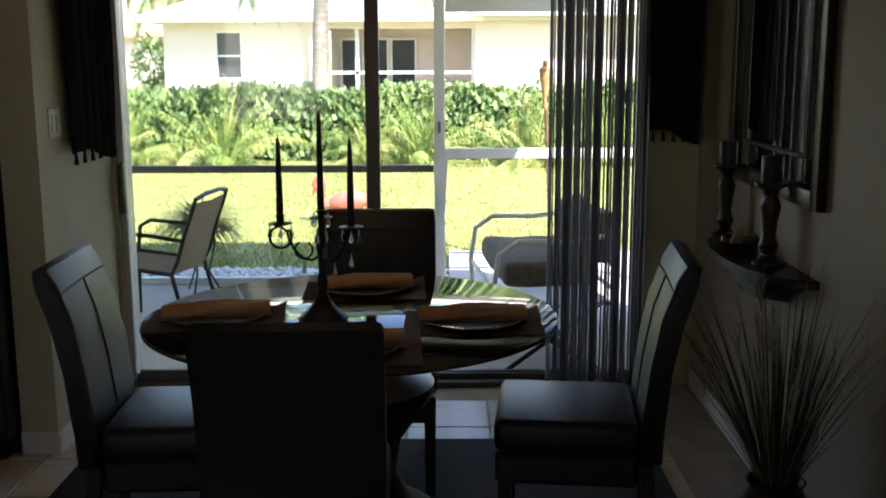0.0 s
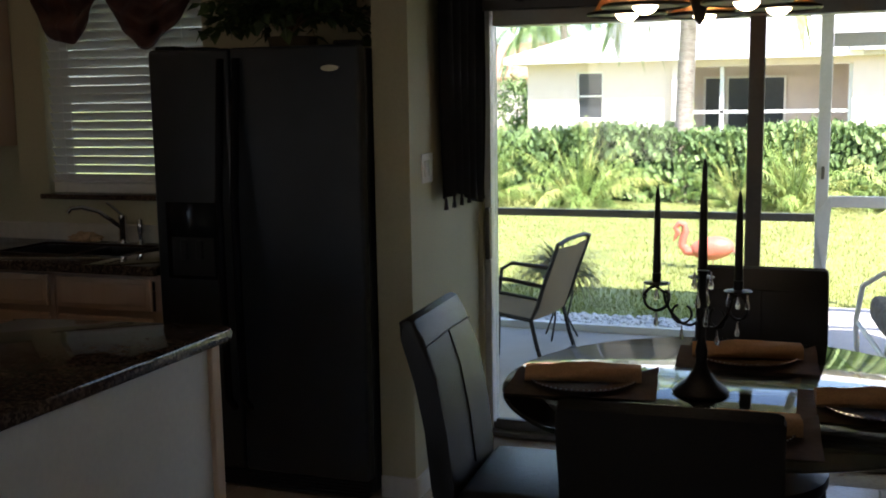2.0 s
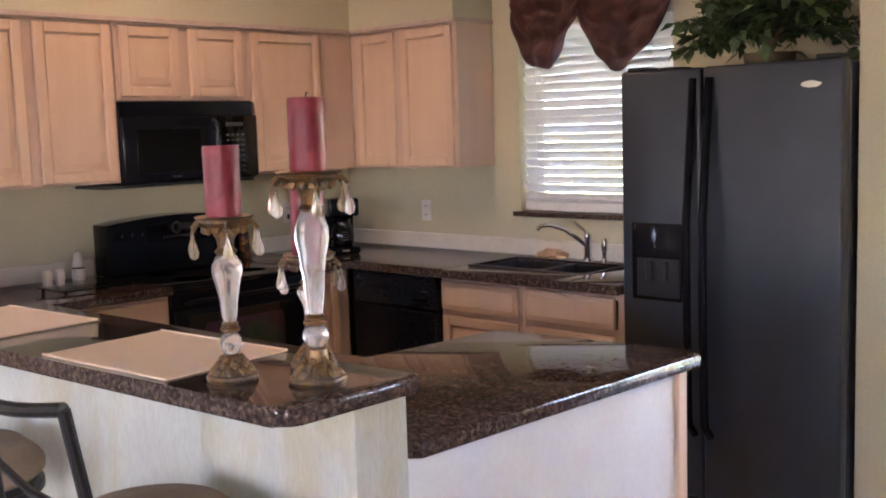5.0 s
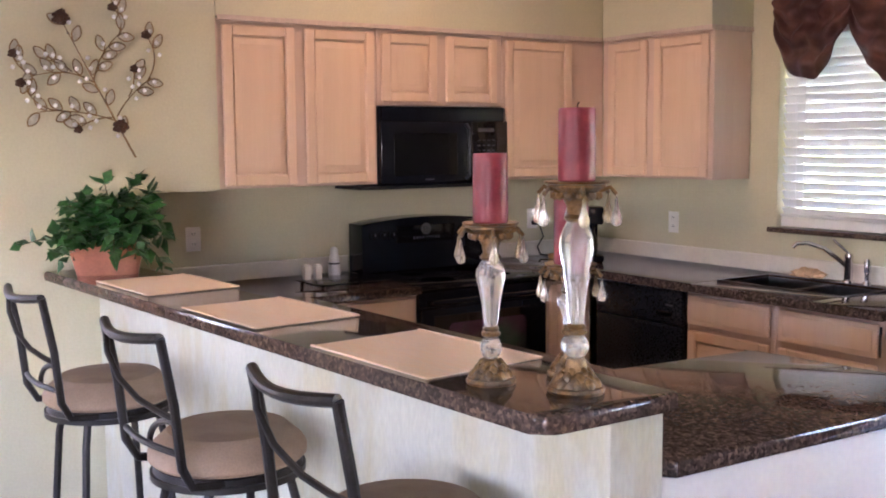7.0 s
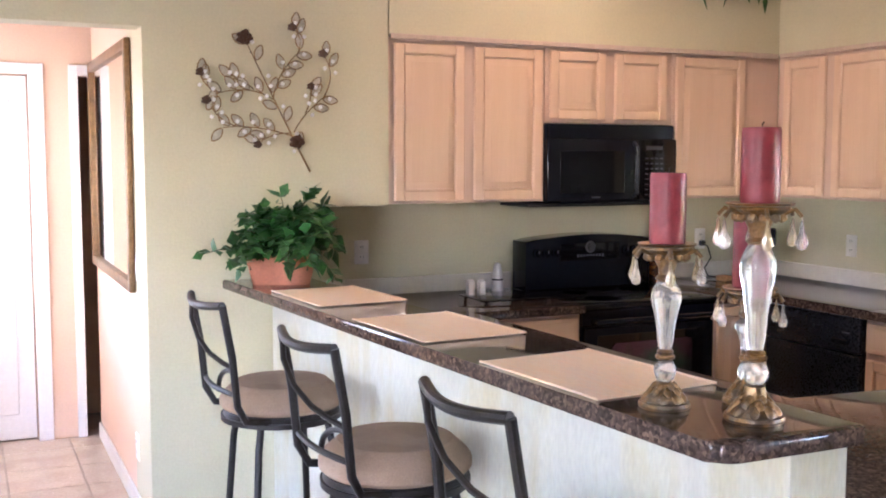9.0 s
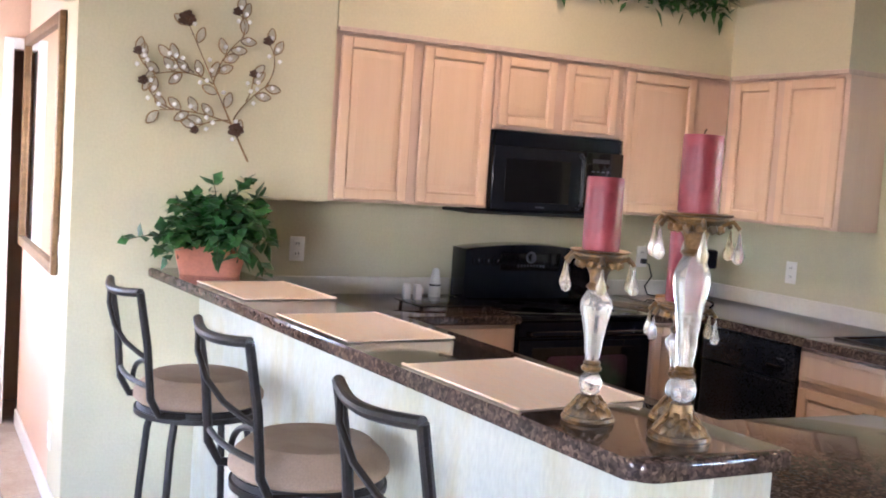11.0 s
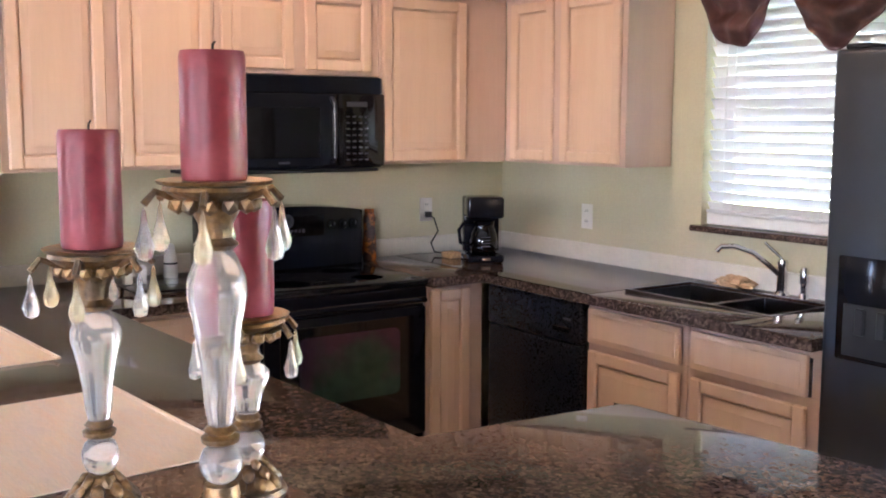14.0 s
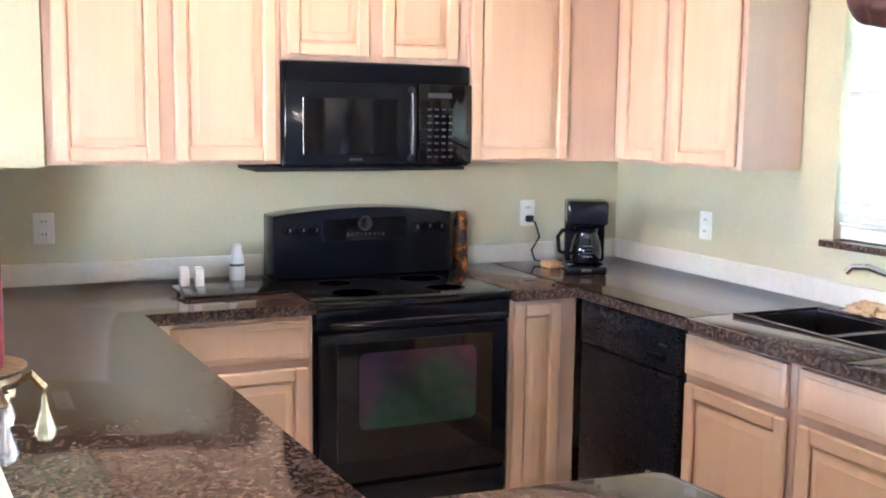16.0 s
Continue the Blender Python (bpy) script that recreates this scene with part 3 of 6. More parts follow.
def make_range():
    r = thing("range", "black freestanding electric range with glass oven door", "range", at=(-3.378, 3.480, 0), turn=90)
    w, d = 0.764, 0.70   # local: x along the front, y into the wall
    part("body", boxes((0, w, 0.03, d, 0.08, 0.885), bevel=0.006), BLACK, r)
    part("cooktop", boxes((-0.002, w + 0.002, 0.0, d - 0.07, 0.886, 0.915), bevel=0.006, segments=2), BLACKGLASS, r)
    for cx, cy, rr in ((0.20, 0.16, 0.10), (0.56, 0.16, 0.085), (0.20, 0.40, 0.08), (0.56, 0.40, 0.10)):
        part("burner_ring", lathe([(rr, 0.9153), (rr - 0.004, 0.9158), (rr - 0.012, 0.9158), (rr - 0.016, 0.9153)], 32, at=(cx, cy, 0)), BLACK, r)
    guard = prism([(0, 0.915), (0, 1.165), *[(w * k / 12, 1.168 + 0.026 * math.sin(math.pi * k / 12)) for k in range(1, 12)], (w, 1.165), (w, 0.915)], 0.545, d - 0.006, 0.008, "y", 2)
    part("backguard", guard, BLACK, r)
    panel = part("control_panel", boxes((0.20, 0.56, 0.541, 0.546, 1.06, 1.15), bevel=0.002), BLACKGLASS, r)
    part("clock_ring", lathe([(0.020, 0), (0.026, 0.002), (0.031, 0)], 24, turn=pose(0.38, 0.541, 1.128, 90)), SILVERTEXT, panel)
    for k in range(9):
        part("button", boxes((0.30 + k * 0.019, 0.311 + k * 0.019, 0.539, 0.542, 1.082 - 0.004 * abs(k - 4) * 0.4 + 0.0, 1.091), bevel=0.001), SILVERTEXT, panel)
    for kx in (0.06, 0.115, 0.17, 0.60, 0.655, 0.71):
        knob = part("knob", lathe([(0.024, 0), (0.022, 0.012), (0.014, 0.016), (0.012, 0.028), (0, 0.029)], 20, turn=pose(kx, 0.546, 1.105, 90)), BLACK, r)
        part("marker", boxes((kx - 0.002, kx + 0.002, 0.515, 0.518, 1.105, 1.118)), SILVERTEXT, knob)
    door = part("oven_door", boxes((0.012, w - 0.012, 0.0, 0.035, 0.25, 0.80), bevel=0.008, segments=2), BLACK, r)
    pane = part("door_glass", boxes((0.075, w - 0.075, -0.0035, 0.002, 0.33, 0.765), bevel=0.002), BLACKGLASS, door)
    outline = [(x, z) for cx, cz, a in ((w - 0.175, 0.695, 0), (0.185, 0.695, 90), (0.185, 0.475, 180), (w - 0.175, 0.475, 270)) for x, z in arc(cx, cz, 0.03, a, a + 90, 5)]
    part("oven_window", prism(outline, -0.0065, -0.0036, 0.0, "y"), OVENGLASS, pane, "greenish coated inner window")
    part("handle", tube([(0.05, 0.0, 0.83), (0.05, -0.045, 0.835), (0.10, -0.055, 0.838), (w - 0.10, -0.055, 0.838), (w - 0.05, -0.045, 0.835), (w - 0.05, 0.0, 0.83)], 0.013, 10), BLACK, door)
    part("fascia", boxes((0, w, 0.01, 0.035, 0.81, 0.884), bevel=0.004), BLACK, r)
    part("drawer", boxes((0.012, w - 0.012, 0.0, 0.035, 0.10, 0.235), bevel=0.008, segments=2), BLACK, r)
    return r


def make_microwave():
    m = thing("microwave", "black over-the-range microwave with keypad", "microwave", at=(UX + 0.012, 3.457, 0), turn=90)
    w, z0, z1 = 0.758, 1.356, 1.754
    part("body", boxes((0, w, 0.03, 0.39, z0 + 0.012, z1), bevel=0.004), BLACK, m)
    part("vent_grille", boxes(*[(0.01, w - 0.01, 0.006 + 0.002 * (k % 2), 0.03, z1 - 0.065 + 0.0105 * k, z1 - 0.058 + 0.0105 * k) for k in range(6)]), BLACK, m)
    door = part("door", boxes((0, 0.525, 0.0, 0.03, z0 + 0.02, z1 - 0.07), bevel=0.010, segments=3), BLACK, m)
    part("window", boxes((0.07, 0.44, -0.003, 0.002, z0 + 0.06, z1 - 0.13), bevel=0.001), BLACKGLASS, door)
    part("handle", tube([(0.495, 0.0, z0 + 0.04), (0.495, -0.03, z0 + 0.06), (0.495, -0.034, (z0 + z1) / 2 - 0.02), (0.495, -0.03, z1 - 0.11), (0.495, 0.0, z1 - 0.09)], 0.011, 10), SATIN, door)
    part("name_bar", boxes((0.25, 0.30, -0.0035, 0.001, z0 + 0.036, z0 + 0.044)), SILVERTEXT, door)
    pad = part("keypad", boxes((0.53, w, 0.002, 0.03, z0 + 0.02, z1 - 0.07), bevel=0.006, segments=2), BLACKGLASS, m)
    part("display", boxes((0.57, 0.67, 0.0, 0.004, z1 - 0.125, z1 - 0.105)), SILVERTEXT, pad)
    for row in range(8):
        for col in range(4):
            part("key", boxes((0.568 + col * 0.030, 0.585 + col * 0.030, 0.0, 0.004, z0 + 0.045 + row * 0.026, z0 + 0.052 + row * 0.026)), SILVERTEXT, pad)
    part("base_plate", boxes((-0.10, w - 0.02, 0.02, 0.30, z0 - 0.004, z0 + 0.010), bevel=0.003), BLACKMATT, m)
    return m


def make_dishwasher():
    d = thing("dishwasher", "black dishwasher under the granite worktop", "dishwasher", at=(-3.352, FY - 0.012, 0))
    w = 0.606
    part("body", boxes((0.004, w - 0.004, 0.03, 0.58, 0.10, CB - 0.004)), BLACKMATT, d)
    door = part("door", boxes((0.004, w - 0.004, 0.0, 0.03, 0.115, 0.70), bevel=0.008, segments=2), SATIN, d)
    part("panel", boxes((0.25, w - 0.02, -0.003, 0.004, 0.14, 0.69), bevel=0.002), SATIN, door)
    ctl = part("control_strip", boxes((0.004, w - 0.004, -0.004, 0.03, 0.705, CB - 0.006), bevel=0.008, segments=2), SATIN, d)
    part("latch", boxes((0.44, 0.54, -0.012, 0.0, 0.74, 0.765), bevel=0.004), BLACK, ctl)
    part("name_bar", boxes((0.50, 0.545, -0.0055, -0.003, 0.792, 0.80)), SILVERTEXT, ctl)
    part("toe_kick", boxes((0.004, w - 0.004, 0.05, 0.07, 0.001, 0.112)), BLACKMATT, d)
    return d


def make_refrigerator():
    f = thing("refrigerator", "black side-by-side refrigerator with ice dispenser", "refrigerator", at=(-1.687, 4.55, 0))
    w, h, split = 0.912, 1.782, 0.365
    part("body", boxes((0.004, w - 0.004, 0.075, 0.655, 0.02, h - 0.012), bevel=0.006), BLACKTEX, f)
    left = part("freezer_door", boxes((0, split - 0.004, 0.0, 0.07, 0.09, h), bevel=0.014, segments=3), BLACKTEX, f)
    right = part("fridge_door", boxes((split + 0.004, w, 0.0, 0.07, 0.09, h), bevel=0.014, segments=3), BLACKTEX, f)
    part("hinge_cover", boxes((0.02, 0.11, 0.02, 0.11, h, h + 0.016), bevel=0.005), BLACKMATT, left)
    part("hinge_cover", boxes((w - 0.11, w - 0.02, 0.02, 0.11, h, h + 0.016), bevel=0.005), BLACKMATT, right)
    for x, door in ((split - 0.035, left), (split + 0.035, right)):
        part("handle", tube([(x, 0.0, 0.35), (x, -0.045, 0.40), (x, -0.055, 0.80), (x, -0.055, 1.20), (x, -0.03, 1.45), (x, 0.0, 1.74)], 0.016, 10), BLACK, door)
    disp = part("dispenser", boxes((0.05, 0.295, -0.006, 0.004, 0.87, 1.18), bevel=0.006, segments=2), BLACK, left)
    part("recess", boxes((0.075, 0.27, -0.008, -0.003, 0.885, 1.04), bevel=0.002), BLACKMATT, disp)
    part("paddle", boxes((0.12, 0.15, -0.02, -0.004, 0.95, 1.03), (0.19, 0.22, -0.02, -0.004, 0.95, 1.03), bevel=0.004), BLACKMATT, disp)
    part("badge", lathe([(0.04, 0), (0.036, 0.004), (0, 0.0045)], 28, turn=pose(w - 0.115, 0.0, 1.695, 90) @ Matrix.Diagonal((1, 0.34, 1, 1))), CHROME, right, "silver oval badge")
    part("kick_grille", boxes(*[(0.02, w - 0.02, 0.03, 0.07, 0.012 + 0.014 * k, 0.02 + 0.014 * k) for k in range(5)]), BLACKMATT, f)
    return f


make_range()
make_microwave()
make_dishwasher()
make_refrigerator()

# ---- sink and taps ----
sink = thing("sink", "dark steel double-bowl sink set in the worktop", "sink")
sx0, sx1, sy0, sy1 = SK
for a, b in ((sx0, -2.345), (-2.325, sx1)):
    bm = bmesh.new()
    for r in ((a, b, sy0, sy1, 0.70, 0.706), (a, a + 0.006, sy0, sy1, 0.70, CT - 0.012), (b - 0.006, b, sy0, sy1, 0.70, CT - 0.012), (a, b, sy0, sy0 + 0.006, 0.70, CT - 0.012), (a, b, sy1 - 0.006, sy1, 0.70, CT - 0.012)):
        box(bm, *r)
    part("bowl", bm, STEEL, sink)
part("divider", boxes((-2.347, -2.323, sy0, sy1, 0.72, CT - 0.012), bevel=0.006, segments=2), STEEL, sink)
part("rim", boxes((sx0 - 0.008, sx0 + 0.01, sy0 - 0.008, sy1 + 0.008, CT, CT + 0.002), (sx1 - 0.01, sx1 + 0.008, sy0 - 0.008, sy1 + 0.008, CT, CT + 0.002), (sx0 + 0.01, sx1 - 0.01, sy0 - 0.008, sy0 + 0.008, CT, CT + 0.002), (sx0 + 0.01, sx1 - 0.01, sy1 - 0.008, sy1 + 0.008, CT, CT + 0.002), bevel=0.0006), STEEL, sink)
tap = thing("faucet", "chrome single-lever kitchen faucet with arched spout", "faucet", at=(-2.28, 5.13, CT))
part("base", lathe([(0.030, 0), (0.028, 0.010), (0.020, 0.016), (0.018, 0.11), (0.021, 0.12), (0.018, 0.135), (0, 0.137)], 20), CHROME, tap)
part("spout", tube([(0, 0, 0.07), (-0.03, -0.02, 0.10), (-0.09, -0.06, 0.155), (-0.15, -0.10, 0.178), (-0.19, -0.125, 0.175), (-0.205, -0.135, 0.155)], 0.011, 10), CHROME, tap)
part("lever", tube([(0, 0, 0.135), (-0.02, -0.01, 0.155), (-0.07, -0.02, 0.195)], 0.006, 8), CHROME, tap)
spray = thing("side_sprayer", "small chrome side sprayer by the faucet", "sprayer", at=(-2.178, 5.125, CT))
part("holder", lathe([(0.020, 0), (0.018, 0.012), (0.012, 0.02), (0.012, 0.05)], 16), CHROME, spray)
part("head", lathe([(0.012, 0.05), (0.016, 0.06), (0.016, 0.105), (0.010, 0.118), (0, 0.12)], 16), CHROME, spray)
cloth = bmesh.new()
bmesh.ops.create_icosphere(cloth, subdivisions=4, radius=1)
for v in cloth.verts:
    n = 1 + 0.35 * noise.noise(v.co * 2.3) + 0.18 * noise.noise(v.co * 6)
    v.co = Vector((v.co.x * 0.085 * n, v.co.y * 0.055 * n, max(-0.006, v.co.z * 0.034 * n)))
sp = tagged(part("dish_cloth", cloth, SPONGE, None), "crumpled beige dish cloth at the sink edge", "cloth")
sp.location = (-2.50, 5.125, CT + 0.012)


# ---- kitchen window ----
win = tagged(thing("window_1", "kitchen window in a white frame behind blinds", "window"), kind="structure")
part("window_frame", boxes((WX0, WX0 + 0.04, KY + 0.10, KY + 0.16, WZ0, WZ1), (WX1 - 0.04, WX1, KY + 0.10, KY + 0.16, WZ0, WZ1), (WX0 + 0.04, WX1 - 0.04, KY + 0.10, KY + 0.16, WZ1 - 0.04, WZ1), (WX0 + 0.04, WX1 - 0.04, KY + 0.10, KY + 0.16, WZ0, WZ0 + 0.05), (WX0 + 0.04, WX1 - 0.04, KY + 0.105, KY + 0.155, 1.60, 1.64), bevel=0.004), TRIM, win)
pane = part("pane", boxes((WX0 + 0.04, WX1 - 0.04, KY + 0.128, KY + 0.132, WZ0 + 0.05, 1.60), (WX0 + 0.04, WX1 - 0.04, KY + 0.128, KY + 0.132, 1.64, WZ1 - 0.04)), GLASS, win)
pane.visible_shadow = False
part("window_sill", boxes((WX0 - 0.025, -1.70, KY - 0.045, KY + 0.099, WZ0 - 0.026, WZ0), bevel=0.006, segments=2), GRANITE, win, "dark granite sill")
part("lower_trim", boxes((WX0 + 0.002, WX1 - 0.002, KY + 0.03, KY + 0.09, WZ0 + 0.001, WZ0 + 0.05), bevel=0.004), TRIM, win)

blinds = thing("horizontal_blind", "white horizontal slat blind, half open, in the kitchen window", "blind")
part("headrail", boxes((WX0 + 0.01, WX1 - 0.01, KY + 0.012, KY + 0.065, WZ1 - 0.045, WZ1 - 0.002), bevel=0.003), BLIND, blinds)
slat = boxes((-0.447, 0.447, -0.024, 0.024, -0.0014, 0.0014), bevel=0.0008)
slat_mesh = mesh_of("slat", slat, BLIND)
nslat = 21
for k in range(nslat):
    ob = new("slat", slat_mesh)
    ob.parent = blinds
    ob.matrix_basis = pose((WX0 + WX1) / 2, KY + 0.04, WZ0 + 0.075 + k * 0.0425, -57 + 0.8 * math.sin(k * 2.1), 0.10 * math.sin(k * 1.7), 0)
part("bottom_rail", boxes((WX0 + 0.01, WX1 - 0.01, KY + 0.015, KY + 0.062, WZ0 + 0.052, WZ0 + 0.064), bevel=0.003), BLIND, blinds)
for x in (WX0 + 0.10, WX0 + 0.145, WX1 - 0.12):
    part("cord", tube([(x, KY + 0.013, WZ0 + 0.06), (x, KY + 0.013, WZ1 - 0.04)], 0.0016, 5), BLIND, blinds)

# swagged sheer valance over the window
def swag(x0, x1, drop, y, wave):
    bm = bmesh.new()
    nu, nv = 40, 26
    grid = []
    for j in range(nv + 1):
        v = j / nv
        row = []
        for i in range(nu + 1):
            u = i / nu
            sag = math.sin(math.pi * u) ** 0.8
            z = 2.32 - v * (0.16 + drop * sag)
            folds = 0.016 * math.sin(22 * v + 5 * sag + wave) * (0.4 + sag) + 0.008 * math.sin(31 * u + 9 * v)
            row.append(bm.verts.new((x0 + (x1 - x0) * u, y + folds - 0.05 * sag * v, z + 0.012 * math.sin(17 * u + wave))))
        grid.append(row)
    for a, b in zip(grid, grid[1:]):
        for i in range(nu):
            bm.faces.new((a[i], a[i + 1], b[i + 1], b[i]))
    return bm


val = thing("swag_valance", "sheer dark brown balloon valance over the window", "valance")
for x0, x1, drop, wave in ((-2.745, -2.30, 0.305, 0.0), (-2.33, -1.80, 0.33, 2.0)):
    ob = part("swag", swag(x0, x1, drop, KY - 0.045, wave), SHEER, val, smooth=1.5)
    so = ob.modifiers.new("cloth", "SOLIDIFY")
    so.thickness = 0.003
part("rod", tube([(-2.76, KY - 0.045, 2.325), (-1.77, KY - 0.045, 2.325)], 0.011, 10), IRON, val)
for x in (-2.75, -1.78):
    part("bracket", boxes((x - 0.008, x + 0.008, KY - 0.05, KY, 2.31, 2.33), bevel=0.002), IRON, val)


# ---- wall plates ----
def wall_plate(label, at, turn, sockets=True, cat="outlet", gangs=1):
    p = thing("wall_outlet" if sockets else "light_switch", label, cat, at=at, turn=turn)
    part("plate", boxes((-0.037 - 0.023 * (gangs - 1), 0.037 + 0.023 * (gangs - 1), -0.006, 0.0, -0.058, 0.058), bevel=0.003, segments=2), WHITEPLASTIC, p)
    if sockets:
        for z in (-0.024, 0.024):
            s = part("socket", boxes((-0.017, 0.017, -0.008, -0.004, z - 0.014, z + 0.014), bevel=0.002), WHITEPLASTIC, p)
            part("slot", boxes((-0.008, -0.005, -0.0085, -0.007, z - 0.004, z + 0.007), (0.005, 0.008, -0.0085, -0.007, z - 0.004, z + 0.007)), BLACKMATT, s)
    else:
        for g in range(gangs):
            x = 0.046 * (g - (gangs - 1) / 2)
            part("rocker", boxes((x - 0.017, x + 0.017, -0.011, -0.004, -0.033, 0.033), bevel=0.003), WHITEPLASTIC, p)
    return p


wall_plate("white wall outlet above the worktop", (KX, 2.655, 1.130), 90)
wall_plate("white wall outlet with a plug by the coffee maker", (KX, 4.700, 1.133), 90)
wall_plate("white wall outlet beside the window", (-3.43, KY, 1.126), 0)
wall_plate("white wall outlet low on the hall wall", (-4.05, 1.575, 0.30), 0)
wall_plate("white light switch on the hall wall", (-3.92, 1.575, 1.117), 0, False, "light switch")
wall_plate("white double light switch on the wall end", (PX, 4.84, 1.305), 90, False, "light switch", 2)


# recessed downlight over the cooking side
can = thing("ceiling_light", "white recessed ceiling downlight with a warm bulb, lit", "ceiling light", at=(-2.95, 3.42, 2.95))
part("trim_ring", lathe([(0.075, 0.0), (0.098, -0.004), (0.100, -0.012), (0.080, -0.014), (0.074, -0.008)], 28), WHITEPLASTIC, can)
part("bulb", lathe([(0.0, -0.012), (0.04, -0.012), (0.066, -0.006), (0.072, -0.001)], 24), BULB, can, "warm glowing lens")

# ---- things on the bar and the worktops ----
random.seed(11)
BAR = 1.075
BTURN = math.degrees(math.atan(SL))


def make_placemat(x, y):
    p = thing("placemat", "pale woven straw placemat lying on the bar top", "placemat", "placemats on the bar", (x, y, BAR), BTURN)
    bm = bmesh.new()
    w, d, n, m = 0.48, 0.335, 40, 8
    rows = []
    for j in range(m + 1):
        rows.append([bm.verts.new((-w / 2 + w * i / n, -d / 2 + d * j / m + 0.0015 * math.sin(i * 2.2), 0.0035 + 0.0012 * math.sin(i * 2.6) + 0.0008 * noise.noise((i * 0.6, j * 0.9, x)))) for i in range(n + 1)])
    for a, b in zip(rows, rows[1:]):
        for i in range(n):
            bm.faces.new((a[i], a[i + 1], b[i + 1], b[i]))
    low = bmesh.ops.extrude_face_region(bm, geom=list(bm.faces))
    for v in low["geom"]:
        if isinstance(v, bmesh.types.BMVert):
            v.co.z = 0.0004
    part("weave", bm, MAT, p, smooth=0.9)
    for s in (-1, 1):
        part("border", boxes((-w / 2 - 0.002, w / 2 + 0.002, s * d / 2 - 0.004, s * d / 2 + 0.004, 0.0004, 0.0062), bevel=0.0015), MAT, p)


for x, y in ((-2.998, 2.155), (-2.203, 2.200), (-1.42, 2.257)):
    make_placemat(x, y)


def teardrop(bm, at, length, r):
    lathe([(0, 0), (r * 0.25, -length * 0.12), (r * 0.38, -length * 0.35), (r, -length * 0.75), (r * 0.75, -length * 0.93), (0, -length)], 8, bm, at)
    return bm


def make_candlestick(x, y, glass0, glass1, plate, scale, label):
    """Gilt foot, crystal ball and baluster, gilt cup with hanging drops, plate."""
    c = thing("candlestick", label, "candlestick", "crystal candlesticks", (x, y, BAR))
    s = scale
    foot = lathe([(0.058 * s, 0), (0.060 * s, 0.006), (0.057 * s, 0.012), (0.050 * s, 0.014), (0.047 * s, 0.020), (0.043 * s, 0.026), (0.033 * s, 0.034), (0.024 * s, 0.042), (0.020 * s, glass0 - 0.062), (0.016 * s, glass0 - 0.060)], 28)
    bosses = []
    for count, out, up, size, start in ((9, 0.043, 0.023, 0.0120, 0.0), (8, 0.034, 0.035, 0.0105, 0.35), (6, 0.025, 0.046, 0.0085, 0.0)):
        for k in range(count):
            a = 2 * math.pi * k / count + start
            boss = bmesh.new()
            bosses.append(boss)
            bmesh.ops.create_icosphere(boss, subdivisions=2, radius=size * s, matrix=Matrix.Translation((out * s * math.cos(a), out * s * math.sin(a), up)) @ Matrix.Rotation(a, 4, "Z") @ Matrix.Rotation(-0.7, 4, "Y") @ Matrix.Diagonal((0.55, 0.9 + 0.3 * math.sin(3.1 * k), 1.25, 1)))
            for v in boss.verts:
                v.co += v.normal * 0.0016 * noise.noise(v.co * 260)
    foot = part("foot", foot, BRASS, c)
    for boss in bosses:
        part("leaf_boss", boss, BRASS, foot)
    zb = glass0 - 0.060
    part("crystal_ball", lathe([(0.012 * s, zb), (0.020 * s, zb + 0.006), (0.025 * s, zb + 0.018), (0.026 * s, zb + 0.028), (0.021 * s, zb + 0.040), (0.014 * s, zb + 0.046)], 16), CRYSTAL, c)
    part("collar", lathe([(0.014 * s, zb + 0.046), (0.022 * s, zb + 0.050), (0.023 * s, zb + 0.056), (0.017 * s, zb + 0.060), (0.020 * s, zb + 0.064), (0.015 * s, zb + 0.070)], 20), BRASS, c)
    h = glass1 - glass0
    part("crystal_stem", lathe([(0.014 * s, glass0 + 0.010), (0.018 * s, glass0 + h * 0.16), (0.021 * s, glass0 + h * 0.36), (0.028 * s, glass0 + h * 0.58), (0.035 * s, glass0 + h * 0.75), (0.034 * s, glass0 + h * 0.85), (0.025 * s, glass0 + h * 0.95), (0.019 * s, glass1)], 24), CRYSTAL, c)
    cup = lathe([(0.020 * s, glass1), (0.026 * s, glass1 + 0.006), (0.018 * s, glass1 + 0.014), (0.020 * s, glass1 + (plate - glass1) * 0.4), (0.032 * s, glass1 + (plate - glass1) * 0.7), (0.052 * s, plate - 0.012), (0.060 * s, plate - 0.006), (0.058 * s, plate - 0.001)], 28)
    bosses = []
    for k in range(12):
        a = 2 * math.pi * k / 12
        boss = bmesh.new()
        bosses.append(boss)
        bmesh.ops.create_icosphere(boss, subdivisions=1, radius=0.011 * s, matrix=Matrix.Translation((0.044 * s * math.cos(a), 0.044 * s * math.sin(a), plate - 0.022)))
    cup = part("cup", cup, BRASS, c)
    for boss in bosses:
        part("leaf_boss", boss, BRASS, cup)
    part("drip_plate", lathe([(0.05 * s, plate - 0.001), (0.064 * s, plate + 0.001), (0.067 * s, plate + 0.005), (0.064 * s, plate + 0.006), (0.045 * s, plate + 0.004), (0, plate + 0.004)], 28), BRASS, c)
